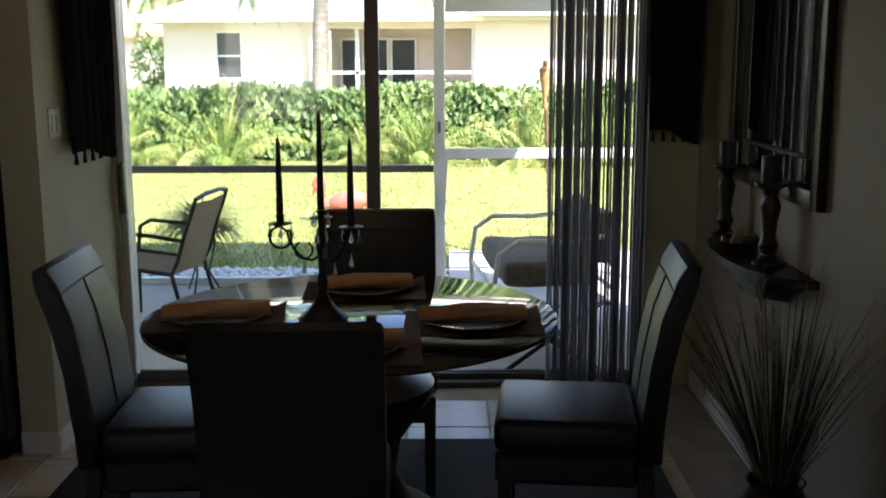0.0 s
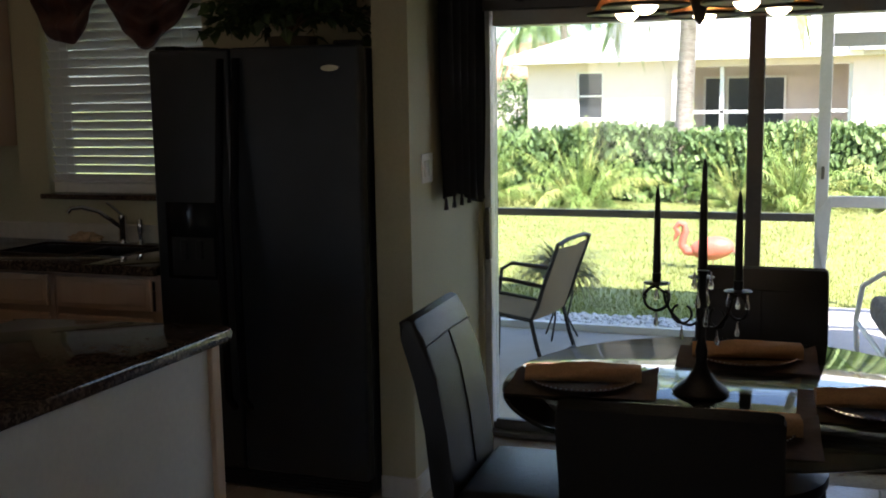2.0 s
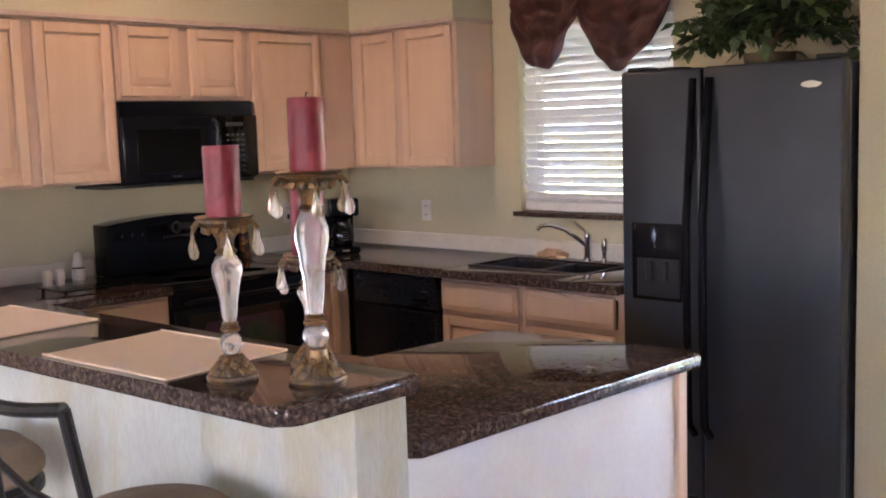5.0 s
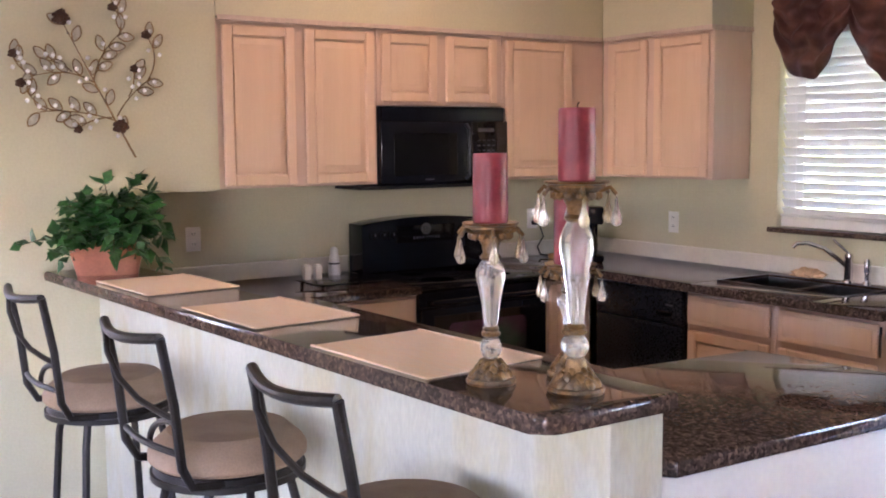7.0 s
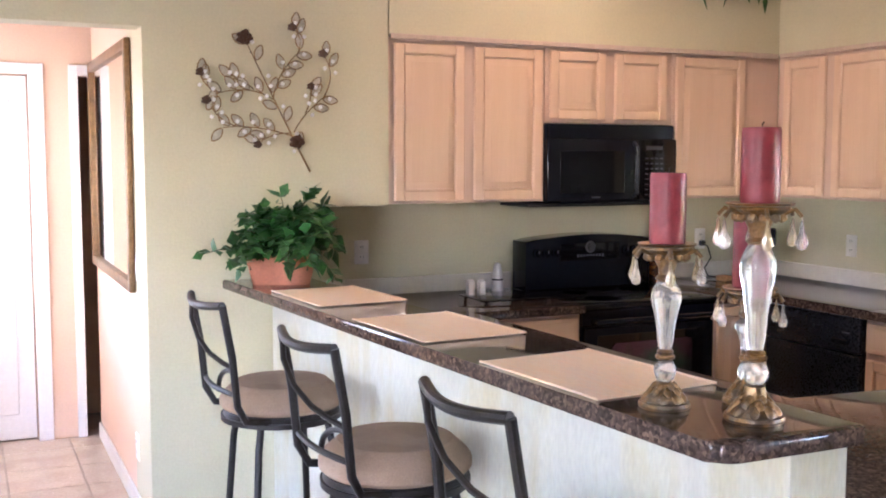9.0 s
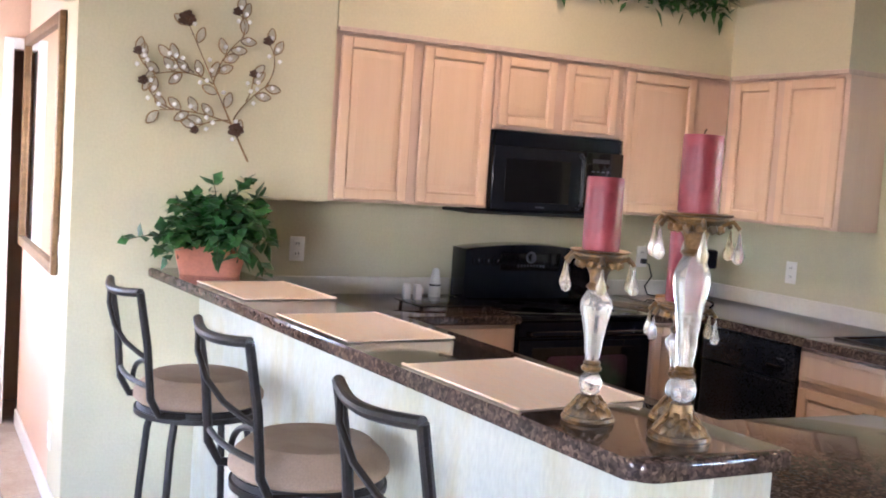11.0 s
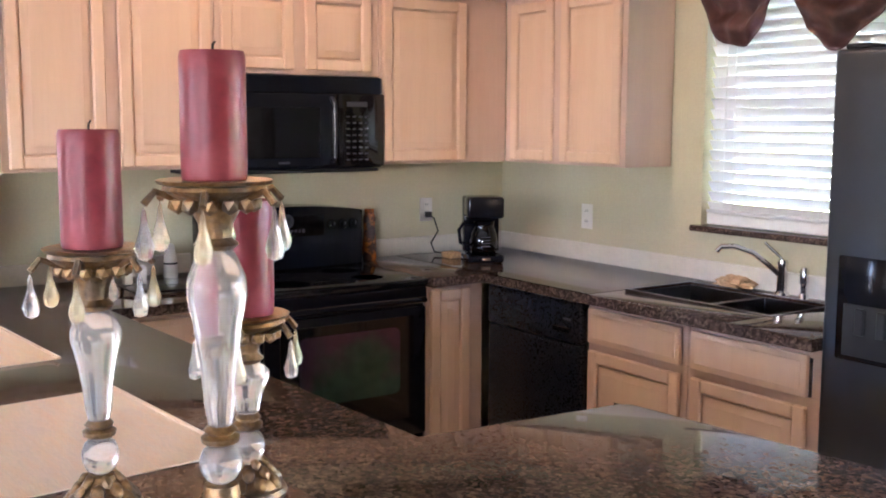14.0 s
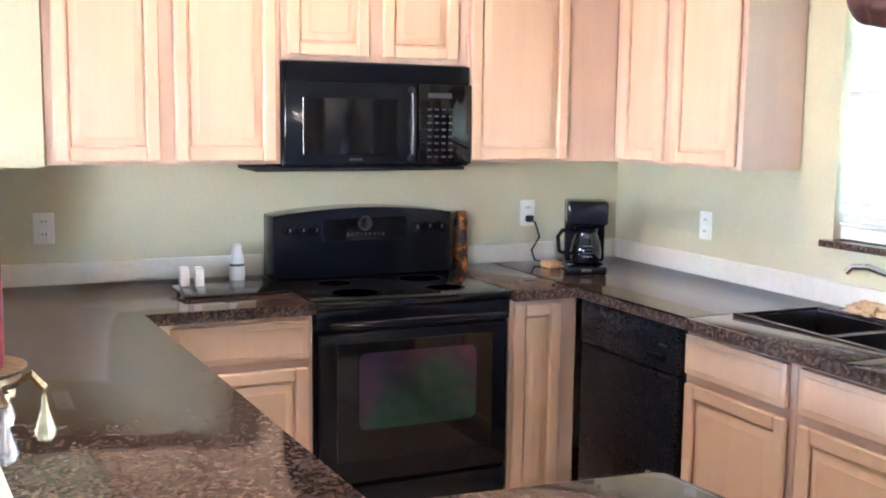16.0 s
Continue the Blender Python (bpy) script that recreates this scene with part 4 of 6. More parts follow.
    for k in range(6):
        a = 2 * math.pi * k / 6 + 0.5
        r = 0.083 * s
        arm = part("arm", tube([(0.05 * s * math.cos(a), 0.05 * s * math.sin(a), plate - 0.014), (0.07 * s * math.cos(a), 0.07 * s * math.sin(a), plate - 0.006), (r * math.cos(a), r * math.sin(a), plate - 0.020)], 0.0045, 6), BRASS, c)
        part("crystal_drop", teardrop(bmesh.new(), (r * math.cos(a), r * math.sin(a), plate - 0.022), 0.062 * s, 0.012 * s), AMBERDROP if k % 2 else CRYSTAL, arm)
    return BAR + plate + 0.005


def make_candle(x, y, z, r, h, name="pillar_candle", label="dusty red pillar candle on the candlestick"):
    c = thing(name, label, "candle", "red pillar candles", (x, y, z), random.uniform(0, 90))
    n, body = 28, bmesh.new()
    prof = [(r * 0.97, 0), (r, 0.006), (r * 1.005, h * 0.3), (r * 0.995, h * 0.7), (r, h - 0.008), (r * 0.95, h - 0.001), (r * 0.8, h - 0.005), (r * 0.25, h - 0.008), (0, h - 0.008)]
    lathe(prof, n, body)
    for v in body.verts:
        v.co.x *= 1 + 0.012 * noise.noise(v.co * 30)
        v.co.y *= 1 + 0.012 * noise.noise(v.co * 30 + Vector((5, 0, 0)))
    part("wax", body, CANDLE, c)
    part("wick", tube([(0, 0, h - 0.01), (0.001, 0, h + 0.006), (0.004, 0, h + 0.010)], 0.0015, 5), WICK, c)


for (x, y), (g0, g1, pl), s, h, r in (((-1.068, 2.206), (0.112, 0.262, 0.335), 0.90, 0.145, 0.037), ((-0.904, 2.300), (0.130, 0.348, 0.423), 1.0, 0.146, 0.0375), ((-1.025, 2.388), (0.102, 0.180, 0.240), 0.85, 0.150, 0.037)):
    top = make_candlestick(x, y, g0, g1, pl, s, "gilt and crystal candlestick with hanging glass drops")
    make_candle(x, y, top, r, h)


# ---- leaves ----
def leaf(bm, at, way, up, length, width, cup=0.2):
    """A pointed leaf of two folded halves."""
    d, s = way.normalized(), way.cross(up)
    s = s.normalized() if s.length > 1e-4 else Vector((1, 0, 0))
    n = s.cross(d).normalized()
    at = Vector(at)
    a, tip = bm.verts.new(at), bm.verts.new(at + d * length - n * cup * length * 0.35)
    m = bm.verts.new(at + d * length * 0.5 + n * cup * length * 0.1)
    l = bm.verts.new(at + d * length * 0.38 + s * width / 2 + n * cup * width * 0.4)
    r = bm.verts.new(at + d * length * 0.38 - s * width / 2 + n * cup * width * 0.4)
    for f in ((a, l, m), (l, tip, m), (a, m, r), (m, tip, r)):
        bm.faces.new(f)


def bush(rng, bm_leaf, bm_stem, base, radius, height, stems, leaves, size, trail=0.0, squash=1.0):
    for k in range(stems):
        a, out = rng.uniform(0, 2 * math.pi), rng.uniform(0.25, 1.0)
        end = Vector((math.cos(a) * radius * out, math.sin(a) * radius * out * squash, height * (1.05 - 0.75 * out * out) * rng.uniform(0.7, 1.05) - trail * out * rng.random()))
        mid = Vector((end.x * 0.45, end.y * 0.45, max(end.z, height * 0.45) * rng.uniform(0.8, 1.0)))
        pts = []
        for i in range(7):
            t = i / 6
            pts.append(Vector(base) + (1 - t) ** 2 * Vector((0, 0, 0)) + 2 * t * (1 - t) * mid + t * t * end)
        tube(pts, 0.003, 4, bm_stem, radius_end=0.0012)
        for i in range(leaves):
            t = rng.uniform(0.25, 1.0)
            j = min(5, int(t * 6))
            p = pts[j].lerp(pts[j + 1], t * 6 - j)
            way = Vector((rng.gauss(0, 1), rng.gauss(0, 1), rng.gauss(-0.1, 0.6))) + (end - mid).normalized() * 0.6
            leaf(bm_leaf, p, way, Vector((rng.gauss(0, 0.4), rng.gauss(0, 0.4), 1)), size * rng.uniform(0.6, 1.2), size * rng.uniform(0.5, 0.85))


rng = random.Random(5)
ivy = thing("potted_ivy", "green ivy in a long terracotta planter on the bar", "plant", at=(-3.46, 2.075, BAR), turn=BTURN + 60)
pot = bmesh.new()
for k, (hx, hy, z) in enumerate(((0.115, 0.062, 0), (0.14, 0.08, 0.105), (0.146, 0.086, 0.107), (0.146, 0.086, 0.125), (0.13, 0.072, 0.125), (0.122, 0.066, 0.095))):
    ring = [pot.verts.new((hx * math.copysign(abs(math.cos(a)) ** 0.5, math.cos(a)), hy * math.copysign(abs(math.sin(a)) ** 0.5, math.sin(a)), z)) for a in [2 * math.pi * i / 24 for i in range(24)]]
    if k:
        for i in range(24):
            pot.faces.new((last[i], last[(i + 1) % 24], ring[(i + 1) % 24], ring[i]))
    else:
        pot.faces.new(ring[::-1])
    last = ring
part("planter", pot, TERRACOTTA, ivy)
part("soil", boxes((-0.118, 0.118, -0.06, 0.06, 0.06, 0.096)), STEMS, ivy)
lv, st = bmesh.new(), bmesh.new()
bush(rng, lv, st, (0.03, 0, 0.09), 0.30, 0.31, 60, 16, 0.070, 0.24, 0.9)
bush(rng, lv, st, (-0.04, 0.02, 0.10), 0.36, 0.20, 12, 14, 0.066, 0.20, 0.9)
for bmx in (lv, st):
    for v in bmx.verts:
        v.co.z = max(v.co.z, 0.012 + 0.01 * abs(noise.noise(v.co * 9)))
part("foliage", lv, LEAF, ivy, smooth=0)
part("stem_cluster", st, STEMS, ivy)

top_plant = thing("fridge_plant", "bushy artificial laurel plant on top of the refrigerator", "plant", at=(-1.19, 4.84, 1.772))
part("basket", lathe([(0.09, 0), (0.10, 0.05), (0.105, 0.06), (0.09, 0.06), (0.08, 0.02), (0, 0.02)], 20), STEMS, top_plant, "brown woven basket")
lv, st = bmesh.new(), bmesh.new()
bush(rng, lv, st, (0, 0, 0.08), 0.42, 0.42, 95, 20, 0.066, 0.30, 0.65)
for bmx in (lv, st):
    for v in bmx.verts:
        v.co.z = max(v.co.z, 0.012)
        v.co.y = min(v.co.y, 0.26)
part("foliage", lv, LEAFDARK, top_plant, smooth=0)
part("stem_cluster", st, STEMS, top_plant)
tagged(part("dark_dish", lathe([(0.05, 0), (0.062, 0.006), (0.068, 0.026), (0.064, 0.026), (0.058, 0.008), (0, 0.008)], 24, at=(-1.56, 4.75, 1.771)), BLACKMATT, None), "small dark dish on top of the refrigerator", "dish")

garland = thing("garland", "green leafy garland lying on the soffit ledge", "garland", at=(UX - 0.06, 4.27, 2.50))
lv, st = bmesh.new(), bmesh.new()
tube([(0, -0.52 + 0.07 * k, 0.012 + 0.006 * math.sin(k)) for k in range(16)], 0.006, 6, st)
for k in range(420):
    y = rng.uniform(-0.56, 0.52)
    way = Vector((rng.gauss(0.7, 0.6), rng.gauss(0, 0.9), rng.gauss(-0.3, 0.6)))
    leaf(lv, (rng.uniform(0.0, 0.11), y, rng.uniform(0.01, 0.06) if k % 3 else rng.uniform(-0.07, 0.02)), way, Vector((0, 0, 1)), rng.uniform(0.06, 0.11), rng.uniform(0.03, 0.05))
for v in lv.verts:
    if v.co.z < 0.003 and v.co.x < 0.065:
        v.co.x = 0.065 + 0.3 * abs(v.co.x - 0.065)
part("foliage", lv, LEAF, garland, smooth=0)
part("vine", st, STEMS, garland)

# ---- small kitchen things ----
board = thing("cutting_board", "dark glass cutting board lying on the worktop", "cutting board", at=(-3.73, 3.26, CT))
part("board", boxes((-0.135, 0.135, -0.185, 0.195, 0.004, 0.011), bevel=0.003, segments=2), BLACKGLASS, board)
for x, y in ((-0.11, -0.16), (0.11, -0.16), (-0.11, 0.17), (0.11, 0.17)):
    part("rubber_foot", lathe([(0.008, 0), (0.008, 0.004)], 10, at=(x, y, 0)), BLACKMATT, board)
for x, y in ((-3.82, 3.115), (-3.805, 3.166)):
    sh = thing("shaker", "small white ceramic shaker on the board", "shaker", "salt and pepper", (x, y, CT + 0.011))
    part("body", boxes((-0.017, 0.017, -0.017, 0.017, 0, 0.066), bevel=0.005, segments=2), WHITEPLASTIC, sh)
    part("cap", boxes((-0.0155, 0.0155, -0.0155, 0.0155, 0.067, 0.073), bevel=0.003), WHITEPLASTIC, sh)
mill = thing("pepper_mill", "white tapered mill with a dark ring by the splash", "mill", at=(-3.99, 3.352, CT))
part("body", lathe([(0.029, 0), (0.030, 0.01), (0.029, 0.05), (0.028, 0.055)], 20), WHITEPLASTIC, mill)
part("ring", lathe([(0.0285, 0.055), (0.0285, 0.063)], 20), BLACKMATT, mill)
part("top", lathe([(0.028, 0.063), (0.024, 0.09), (0.019, 0.12), (0.017, 0.135), (0.008, 0.142), (0, 0.142)], 20), WHITEPLASTIC, mill)
bottle = thing("oil_bottle", "amber glass bottle with dark contents by the range", "bottle", at=(-4.02, 4.335, CT))
part("glass", lathe([(0.030, 0), (0.034, 0.01), (0.033, 0.09), (0.028, 0.15), (0.030, 0.20), (0.022, 0.222)], 20), AMBERBOTTLE, bottle)
part("stopper", lathe([(0.020, 0.222), (0.024, 0.226), (0.022, 0.242), (0, 0.244)], 16), AMBERBOTTLE, bottle)

cm = thing("coffee_maker", "black drip coffee maker with glass carafe", "coffee maker", at=(-3.715, 4.775, CT), turn=62)
part("base", boxes((-0.085, 0.085, -0.12, 0.11, 0.0, 0.035), bevel=0.010, segments=2), BLACK, cm)
part("tank", boxes((-0.085, 0.085, 0.03, 0.11, 0.036, 0.30), bevel=0.010, segments=2), BLACK, cm)
part("brew_head", boxes((-0.085, 0.085, -0.115, 0.03, 0.205, 0.305), bevel=0.014, segments=3), BLACK, cm)
car = part("carafe", lathe([(0.045, 0.038), (0.062, 0.05), (0.066, 0.09), (0.060, 0.13), (0.045, 0.165), (0.047, 0.175)], 24, at=(0, -0.045, 0)), BLACKGLASS, cm, "smoked glass carafe")
part("lid", lathe([(0.049, 0.176), (0.049, 0.19), (0, 0.195)], 24, at=(0, -0.045, 0)), BLACK, car)
part("handle", tube([(-0.045, -0.045, 0.172), (-0.10, -0.05, 0.178), (-0.118, -0.05, 0.15), (-0.112, -0.05, 0.09), (-0.066, -0.048, 0.075)], 0.009, 8), BLACK, car)
part("level_mark", boxes(*[(-0.02, 0.02, -0.1125, -0.110, 0.075 + 0.014 * k, 0.079 + 0.014 * k) for k in range(4)]), SILVERTEXT, car)
part("badge", boxes((-0.02, 0.02, -0.1225, -0.119, 0.012, 0.024)), CHROME, cm)
cord = thing("power_cord", "black appliance cord hanging from the outlet", "cord")
part("cable", tube([(KX + 0.03, 4.702, 1.103), (KX + 0.06, 4.710, 1.095), (KX + 0.07, 4.728, 1.03), (KX + 0.05, 4.70, 0.97), (KX + 0.08, 4.70, CT + 0.012), (KX + 0.17, 4.75, CT + 0.006), (KX + 0.28, 4.81, CT + 0.006)], 0.004, 6), BLACKMATT, cord)
part("plug", boxes((KX + 0.009, KX + 0.036, 4.686, 4.718, 1.095, 1.123), bevel=0.004), BLACKMATT, cord)
tagged(part("coaster", boxes((-3.90, -3.82, 4.665, 4.73, CT, CT + 0.03), bevel=0.006, segments=2), BAMBOO, None), "small tan wooden block beside the coffee maker", "block")

# ---- metal wall spray of leaves and jewels ----
art = thing("wall_art", "metal branch wall art with mirror leaves and dark roses", "wall art", at=(UX, 0, 0))
AX = 0.022


def ap(u, v):
    """A place on the art wall: along it and up it, from the spray's foot."""
    return Vector((AX, 2.267 + u, 1.528 + v))


def curve3(a, b, c, n=9):
    return [(1 - t) ** 2 * a + 2 * t * (1 - t) * b + t * t * c for t in [k / n for k in range(n + 1)]]


TWIGS = [((0, 0), (-0.11, 0.21), (-0.267, 0.531)), ((-0.079, 0.153), (-0.243, 0.203), (-0.374, 0.185)), ((-0.315, 0.190), (-0.40, 0.21), (-0.431, 0.29)),
         ((-0.16, 0.306), (-0.259, 0.37), (-0.407, 0.322)), ((-0.39, 0.326), (-0.45, 0.35), (-0.467, 0.405)), ((-0.07, 0.169), (-0.03, 0.25), (0.077, 0.33)), ((0.06, 0.315), (0.13, 0.42), (0.06, 0.507)),
         ((-0.16, 0.306), (-0.144, 0.42), (-0.038, 0.515)), ((-0.05, 0.50), (-0.02, 0.57), (-0.074, 0.612)), ((-0.09, 0.165), (-0.177, 0.163), (-0.228, 0.118)), ((-0.243, 0.346), (-0.29, 0.386), (-0.345, 0.390)),
         ((-0.02, 0.25), (0.01, 0.30), (0.005, 0.36))]
prng = random.Random(3)
for a, b, c in TWIGS:
    pts = curve3(ap(*a), ap(*b), ap(*c))
    part("branch", tube(pts, 0.0046 if a == (0, 0) else 0.0032, 6, radius_end=0.002), BRASS, art, "bronze-coloured metal branch")
    short = (pts[-1] - pts[0]).length < 0.22
    for i in range(5 if short else 2, 10):
        p = pts[i]
        d = (pts[i] - pts[i - 1]).normalized()
        side = Vector((0, -d.z, d.y)) * (1 if i % 2 else -1)
        if i % 2 == 0 or (i % 4 == 1 and not short):
            way = (d + side * prng.uniform(0.6, 1.3)).normalized()
            s2 = Vector((0, -way.z, way.y))
            ctr, L, W = p + way * 0.040, 0.033, 0.019
            ring = [ctr + way * L * math.cos(t) + s2 * W * math.sin(t) * (1 - 0.35 * abs(math.cos(t))) for t in [2 * math.pi * k / 14 for k in range(14)]]
            lf = part("wire_leaf", tube(ring, 0.0028, 5, closed=True), BRASS, art)
            inner = bmesh.new()
            rim = [inner.verts.new(ctr + (q - ctr) * 0.93) for q in ring]
            for lift in (0.003, -0.003):
                mid = inner.verts.new(ctr + Vector((lift, 0, 0)))
                for k in range(14):
                    inner.faces.new((rim[k], rim[(k + 1) % 14], mid))
            part("mirror_inlay", inner, PEARL, lf)
        if i % 2 or i % 4 == 2:
            gem = bmesh.new()
            bmesh.ops.create_icosphere(gem, subdivisions=1, radius=0.0100, matrix=Matrix.Translation(p - side * 0.022 + Vector((0.004, 0, 0))))
            part("jewel", gem, JEWEL, art, smooth=0)
for u, v, r in ((-0.059, 0.129, 0.034), (-0.280, 0.560, 0.036), (-0.074, 0.612, 0.021), (0.061, 0.507, 0.022), (-0.466, 0.411, 0.020), (0.006, 0.366, 0.019), (-0.443, 0.298, 0.021), (-0.230, 0.116, 0.019)):
    rose = bmesh.new()
    for k in range(14):
        a, q = k * 2.4, math.sqrt(k / 14)
        bmesh.ops.create_icosphere(rose, subdivisions=1, radius=r * 0.42, matrix=Matrix.Translation(ap(u, v) + Vector((0.012 * (1.2 - q), r * 0.75 * q * math.cos(a), r * 0.75 * q * math.sin(a)))) @ Matrix.Diagonal((0.5, 1, 0.8, 1)))
    part("metal_rose", rose, ROSE, art, "dark metal rose")
for u, v in ((-0.059, 0.129), (-0.250, 0.50)):
    part("wall_mount", tube([ap(u, v), ap(u, v) - Vector((AX, 0, 0))], 0.003, 6), IRON, art)


# ---- bar stools ----
def make_stool():
    s = thing("bar_stool", "dark metal bar stool with a round tan seat", "stool", "stools at the bar", (-2.785, 1.878, 0), BTURN)
    seat = lathe([(0.17, 0.735), (0.20, 0.740), (0.212, 0.752), (0.212, 0.772), (0.200, 0.790), (0.16, 0.8252), (0.08, 0.8258), (0, 0.8259)], 36)
    part("seat", seat, SUEDE, s, "tan microfibre seat cushion")
    part("seat_ring", lathe([(0.195, 0.718), (0.208, 0.718), (0.208, 0.7), (0.195, 0.734)], 36), IRON, s)
    for a in (45, 135, 225, 315):
        ca, sa = math.cos(radians(a)), math.sin(radians(a))
        part("leg", tube([(0.16 * ca, 0.16 * sa, 0.722), (0.185 * ca, 0.185 * sa, 0.62), (0.205 * ca, 0.205 * sa, 0.40), (0.215 * ca, 0.215 * sa, 0.2), (0.235 * ca, 0.235 * sa, 0.008)], 0.0125, 10), IRON, s)
    part("foot_ring", tube([(0.212 * math.cos(2 * math.pi * k / 40), 0.212 * math.sin(2 * math.pi * k / 40), 0.25) for k in range(40)], 0.010, 8, closed=True), IRON, s)
    yb = -0.215
    for x in (-0.175, 0.175):
        part("back_post", tube([(x * 0.92, -0.10, 0.722), (x * 0.96, yb + 0.03, 0.735), (x, yb, 0.79), (x, yb - 0.015, 0.95), (x, yb - 0.045, 1.12)], 0.0125, 10), IRON, s)
    part("top_rail", tube([(-0.175 + 0.35 * k / 10, yb - 0.045 - 0.035 * math.sin(math.pi * k / 10), 1.12 - 0.012 * math.sin(math.pi * k / 10)) for k in range(11)], 0.0135, 10), IRON, s)
    part("lower_rail", tube([(-0.175 + 0.35 * k / 8, yb - 0.02 * math.sin(math.pi * k / 8), 0.825) for k in range(9)], 0.009, 8), IRON, s)
    part("sweeping_bar", tube([(-0.17, yb - 0.045, 1.12), (-0.13, yb - 0.058, 1.045), (-0.06, yb - 0.056, 0.985), (0.03, yb - 0.044, 0.945), (0.11, yb - 0.026, 0.925), (0.17, yb - 0.012, 0.915)], 0.0085, 8), IRON, s)
    part("arch", tube([(0.17 - 0.16 * math.sin(math.pi / 2 * k / 10), yb - 0.010, 0.825 + 0.08 * math.cos(math.pi / 2 * k / 10)) for k in range(11)], 0.0085, 8), IRON, s)
    return s


stool = make_stool()
copy_thing(stool, pose(-1.938, 1.957, 0, 0, 0, BTURN + 1))
copy_thing(stool, pose(-1.142, 2.034, 0, 0, 0, BTURN - 2))

# ---- dining nook ----
rug = tagged(part("rug", boxes((-0.50, 1.75, 2.75, 4.79, 0.001, 0.011), bevel=0.003), RUG, None), "dark flat-woven rug under the dining table", "rug")


def make_dining_chair():
    """Faces +y; its seat lies over the origin."""
    c = thing("dining_chair", "dark brown leather parsons chair with a curved tall back", "chair", "chairs round the table", (0.556, 3.305, 0), 2)
    hw = 0.221
    seat = boxes((-hw, hw, -0.20, 0.235, 0.385, 0.485), bevel=0.028, segments=3)
    for v in seat.verts:
        if v.co.z > 0.46:
            v.co.z += 0.014 * (1 - (v.co.x / hw) ** 2) * (1 - ((v.co.y - 0.02) / 0.22) ** 2)
    part("seat", seat, LEATHER, c)
    part("seat_skirt", boxes((-hw + 0.006, hw - 0.006, -0.195, 0.23, 0.285, 0.388), bevel=0.012), LEATHER, c)
    outline = [(-0.20, 0.36), (-0.205, 0.50), (-0.222, 0.65), (-0.25, 0.80), (-0.29, 0.92), (-0.315, 0.965), (-0.335, 0.972), (-0.362, 0.958), (-0.352, 0.91), (-0.315, 0.79), (-0.287, 0.65), (-0.272, 0.50), (-0.268, 0.36)]
    back = prism(outline, -hw, hw, 0.016, "x", 2)
    part("backrest", back, LEATHER, c)
    part("seam", tube([(0, -0.2015, 0.50), (0, -0.219, 0.65), (0, -0.247, 0.80), (0, -0.280, 0.895)], 0.0026, 5), STITCH, c, "stitched seam down the back")
    part("seam", tube([(-hw + 0.01, -0.279, 0.893), (0, -0.281, 0.897), (hw - 0.01, -0.279, 0.893)], 0.0026, 5), STITCH, c)
    for x, y, lean in ((-0.195, 0.20, 0.0), (0.195, 0.20, 0.0), (-0.195, -0.22, -0.04), (0.195, -0.22, -0.04)):
        leg = bmesh.new()
        for k, (s, z, off) in enumerate(((0.021, 0.36, 0), (0.017, 0.001, lean))):
            ring = [leg.verts.new((x + a * s, y + off + b * s, z)) for a, b in ((-1, -1), (1, -1), (1, 1), (-1, 1))]
            leg.faces.new(ring)
            if k:
                for i in range(4):
                    leg.faces.new((last_ring[i], last_ring[(i + 1) % 4], ring[(i + 1) % 4], ring[i]))
            last_ring = ring
        part("leg", leg, FRAMEWOOD, c)
    return c


chair = make_dining_chair()
copy_thing(chair, pose(0.672, 4.43, 0, 0, 0, 181))
copy_thing(chair, pose(0.10, 3.83, 0, 0, 0, -88))
copy_thing(chair, pose(1.325, 3.87, 0, 0, 0, 84))

TX, TY, TZ = 0.63, 3.93, 0.752
table = thing("dining_table", "round glass-topped dining table on a dark pedestal", "table", at=(TX, TY, 0))
part("glass_top", lathe([(0, TZ - 0.012), (0.646, TZ - 0.012), (0.652, TZ - 0.009), (0.652, TZ - 0.003), (0.646, TZ), (0, TZ)], 96), GLASS, table, "clear glass top with a green edge").visible_shadow = False
part("pedestal", lathe([(0.27, 0.012), (0.28, 0.03), (0.27, 0.08), (0.18, 0.14), (0.13, 0.22), (0.15, 0.34), (0.22, 0.44), (0.26, 0.50), (0.26, 0.53), (0.14, 0.58), (0.10, 0.66), (0.16, 0.71), (0.17, 0.728)], 40), FRAMEWOOD, table, "turned dark wood pedestal")
for k in range(4):
    a = math.pi / 4 + k * math.pi / 2
    part("bumper", lathe([(0.012, 0.728), (0.012, TZ - 0.0125)], 12, at=(0.15 * math.cos(a), 0.15 * math.sin(a), 0)), GLASS, table)


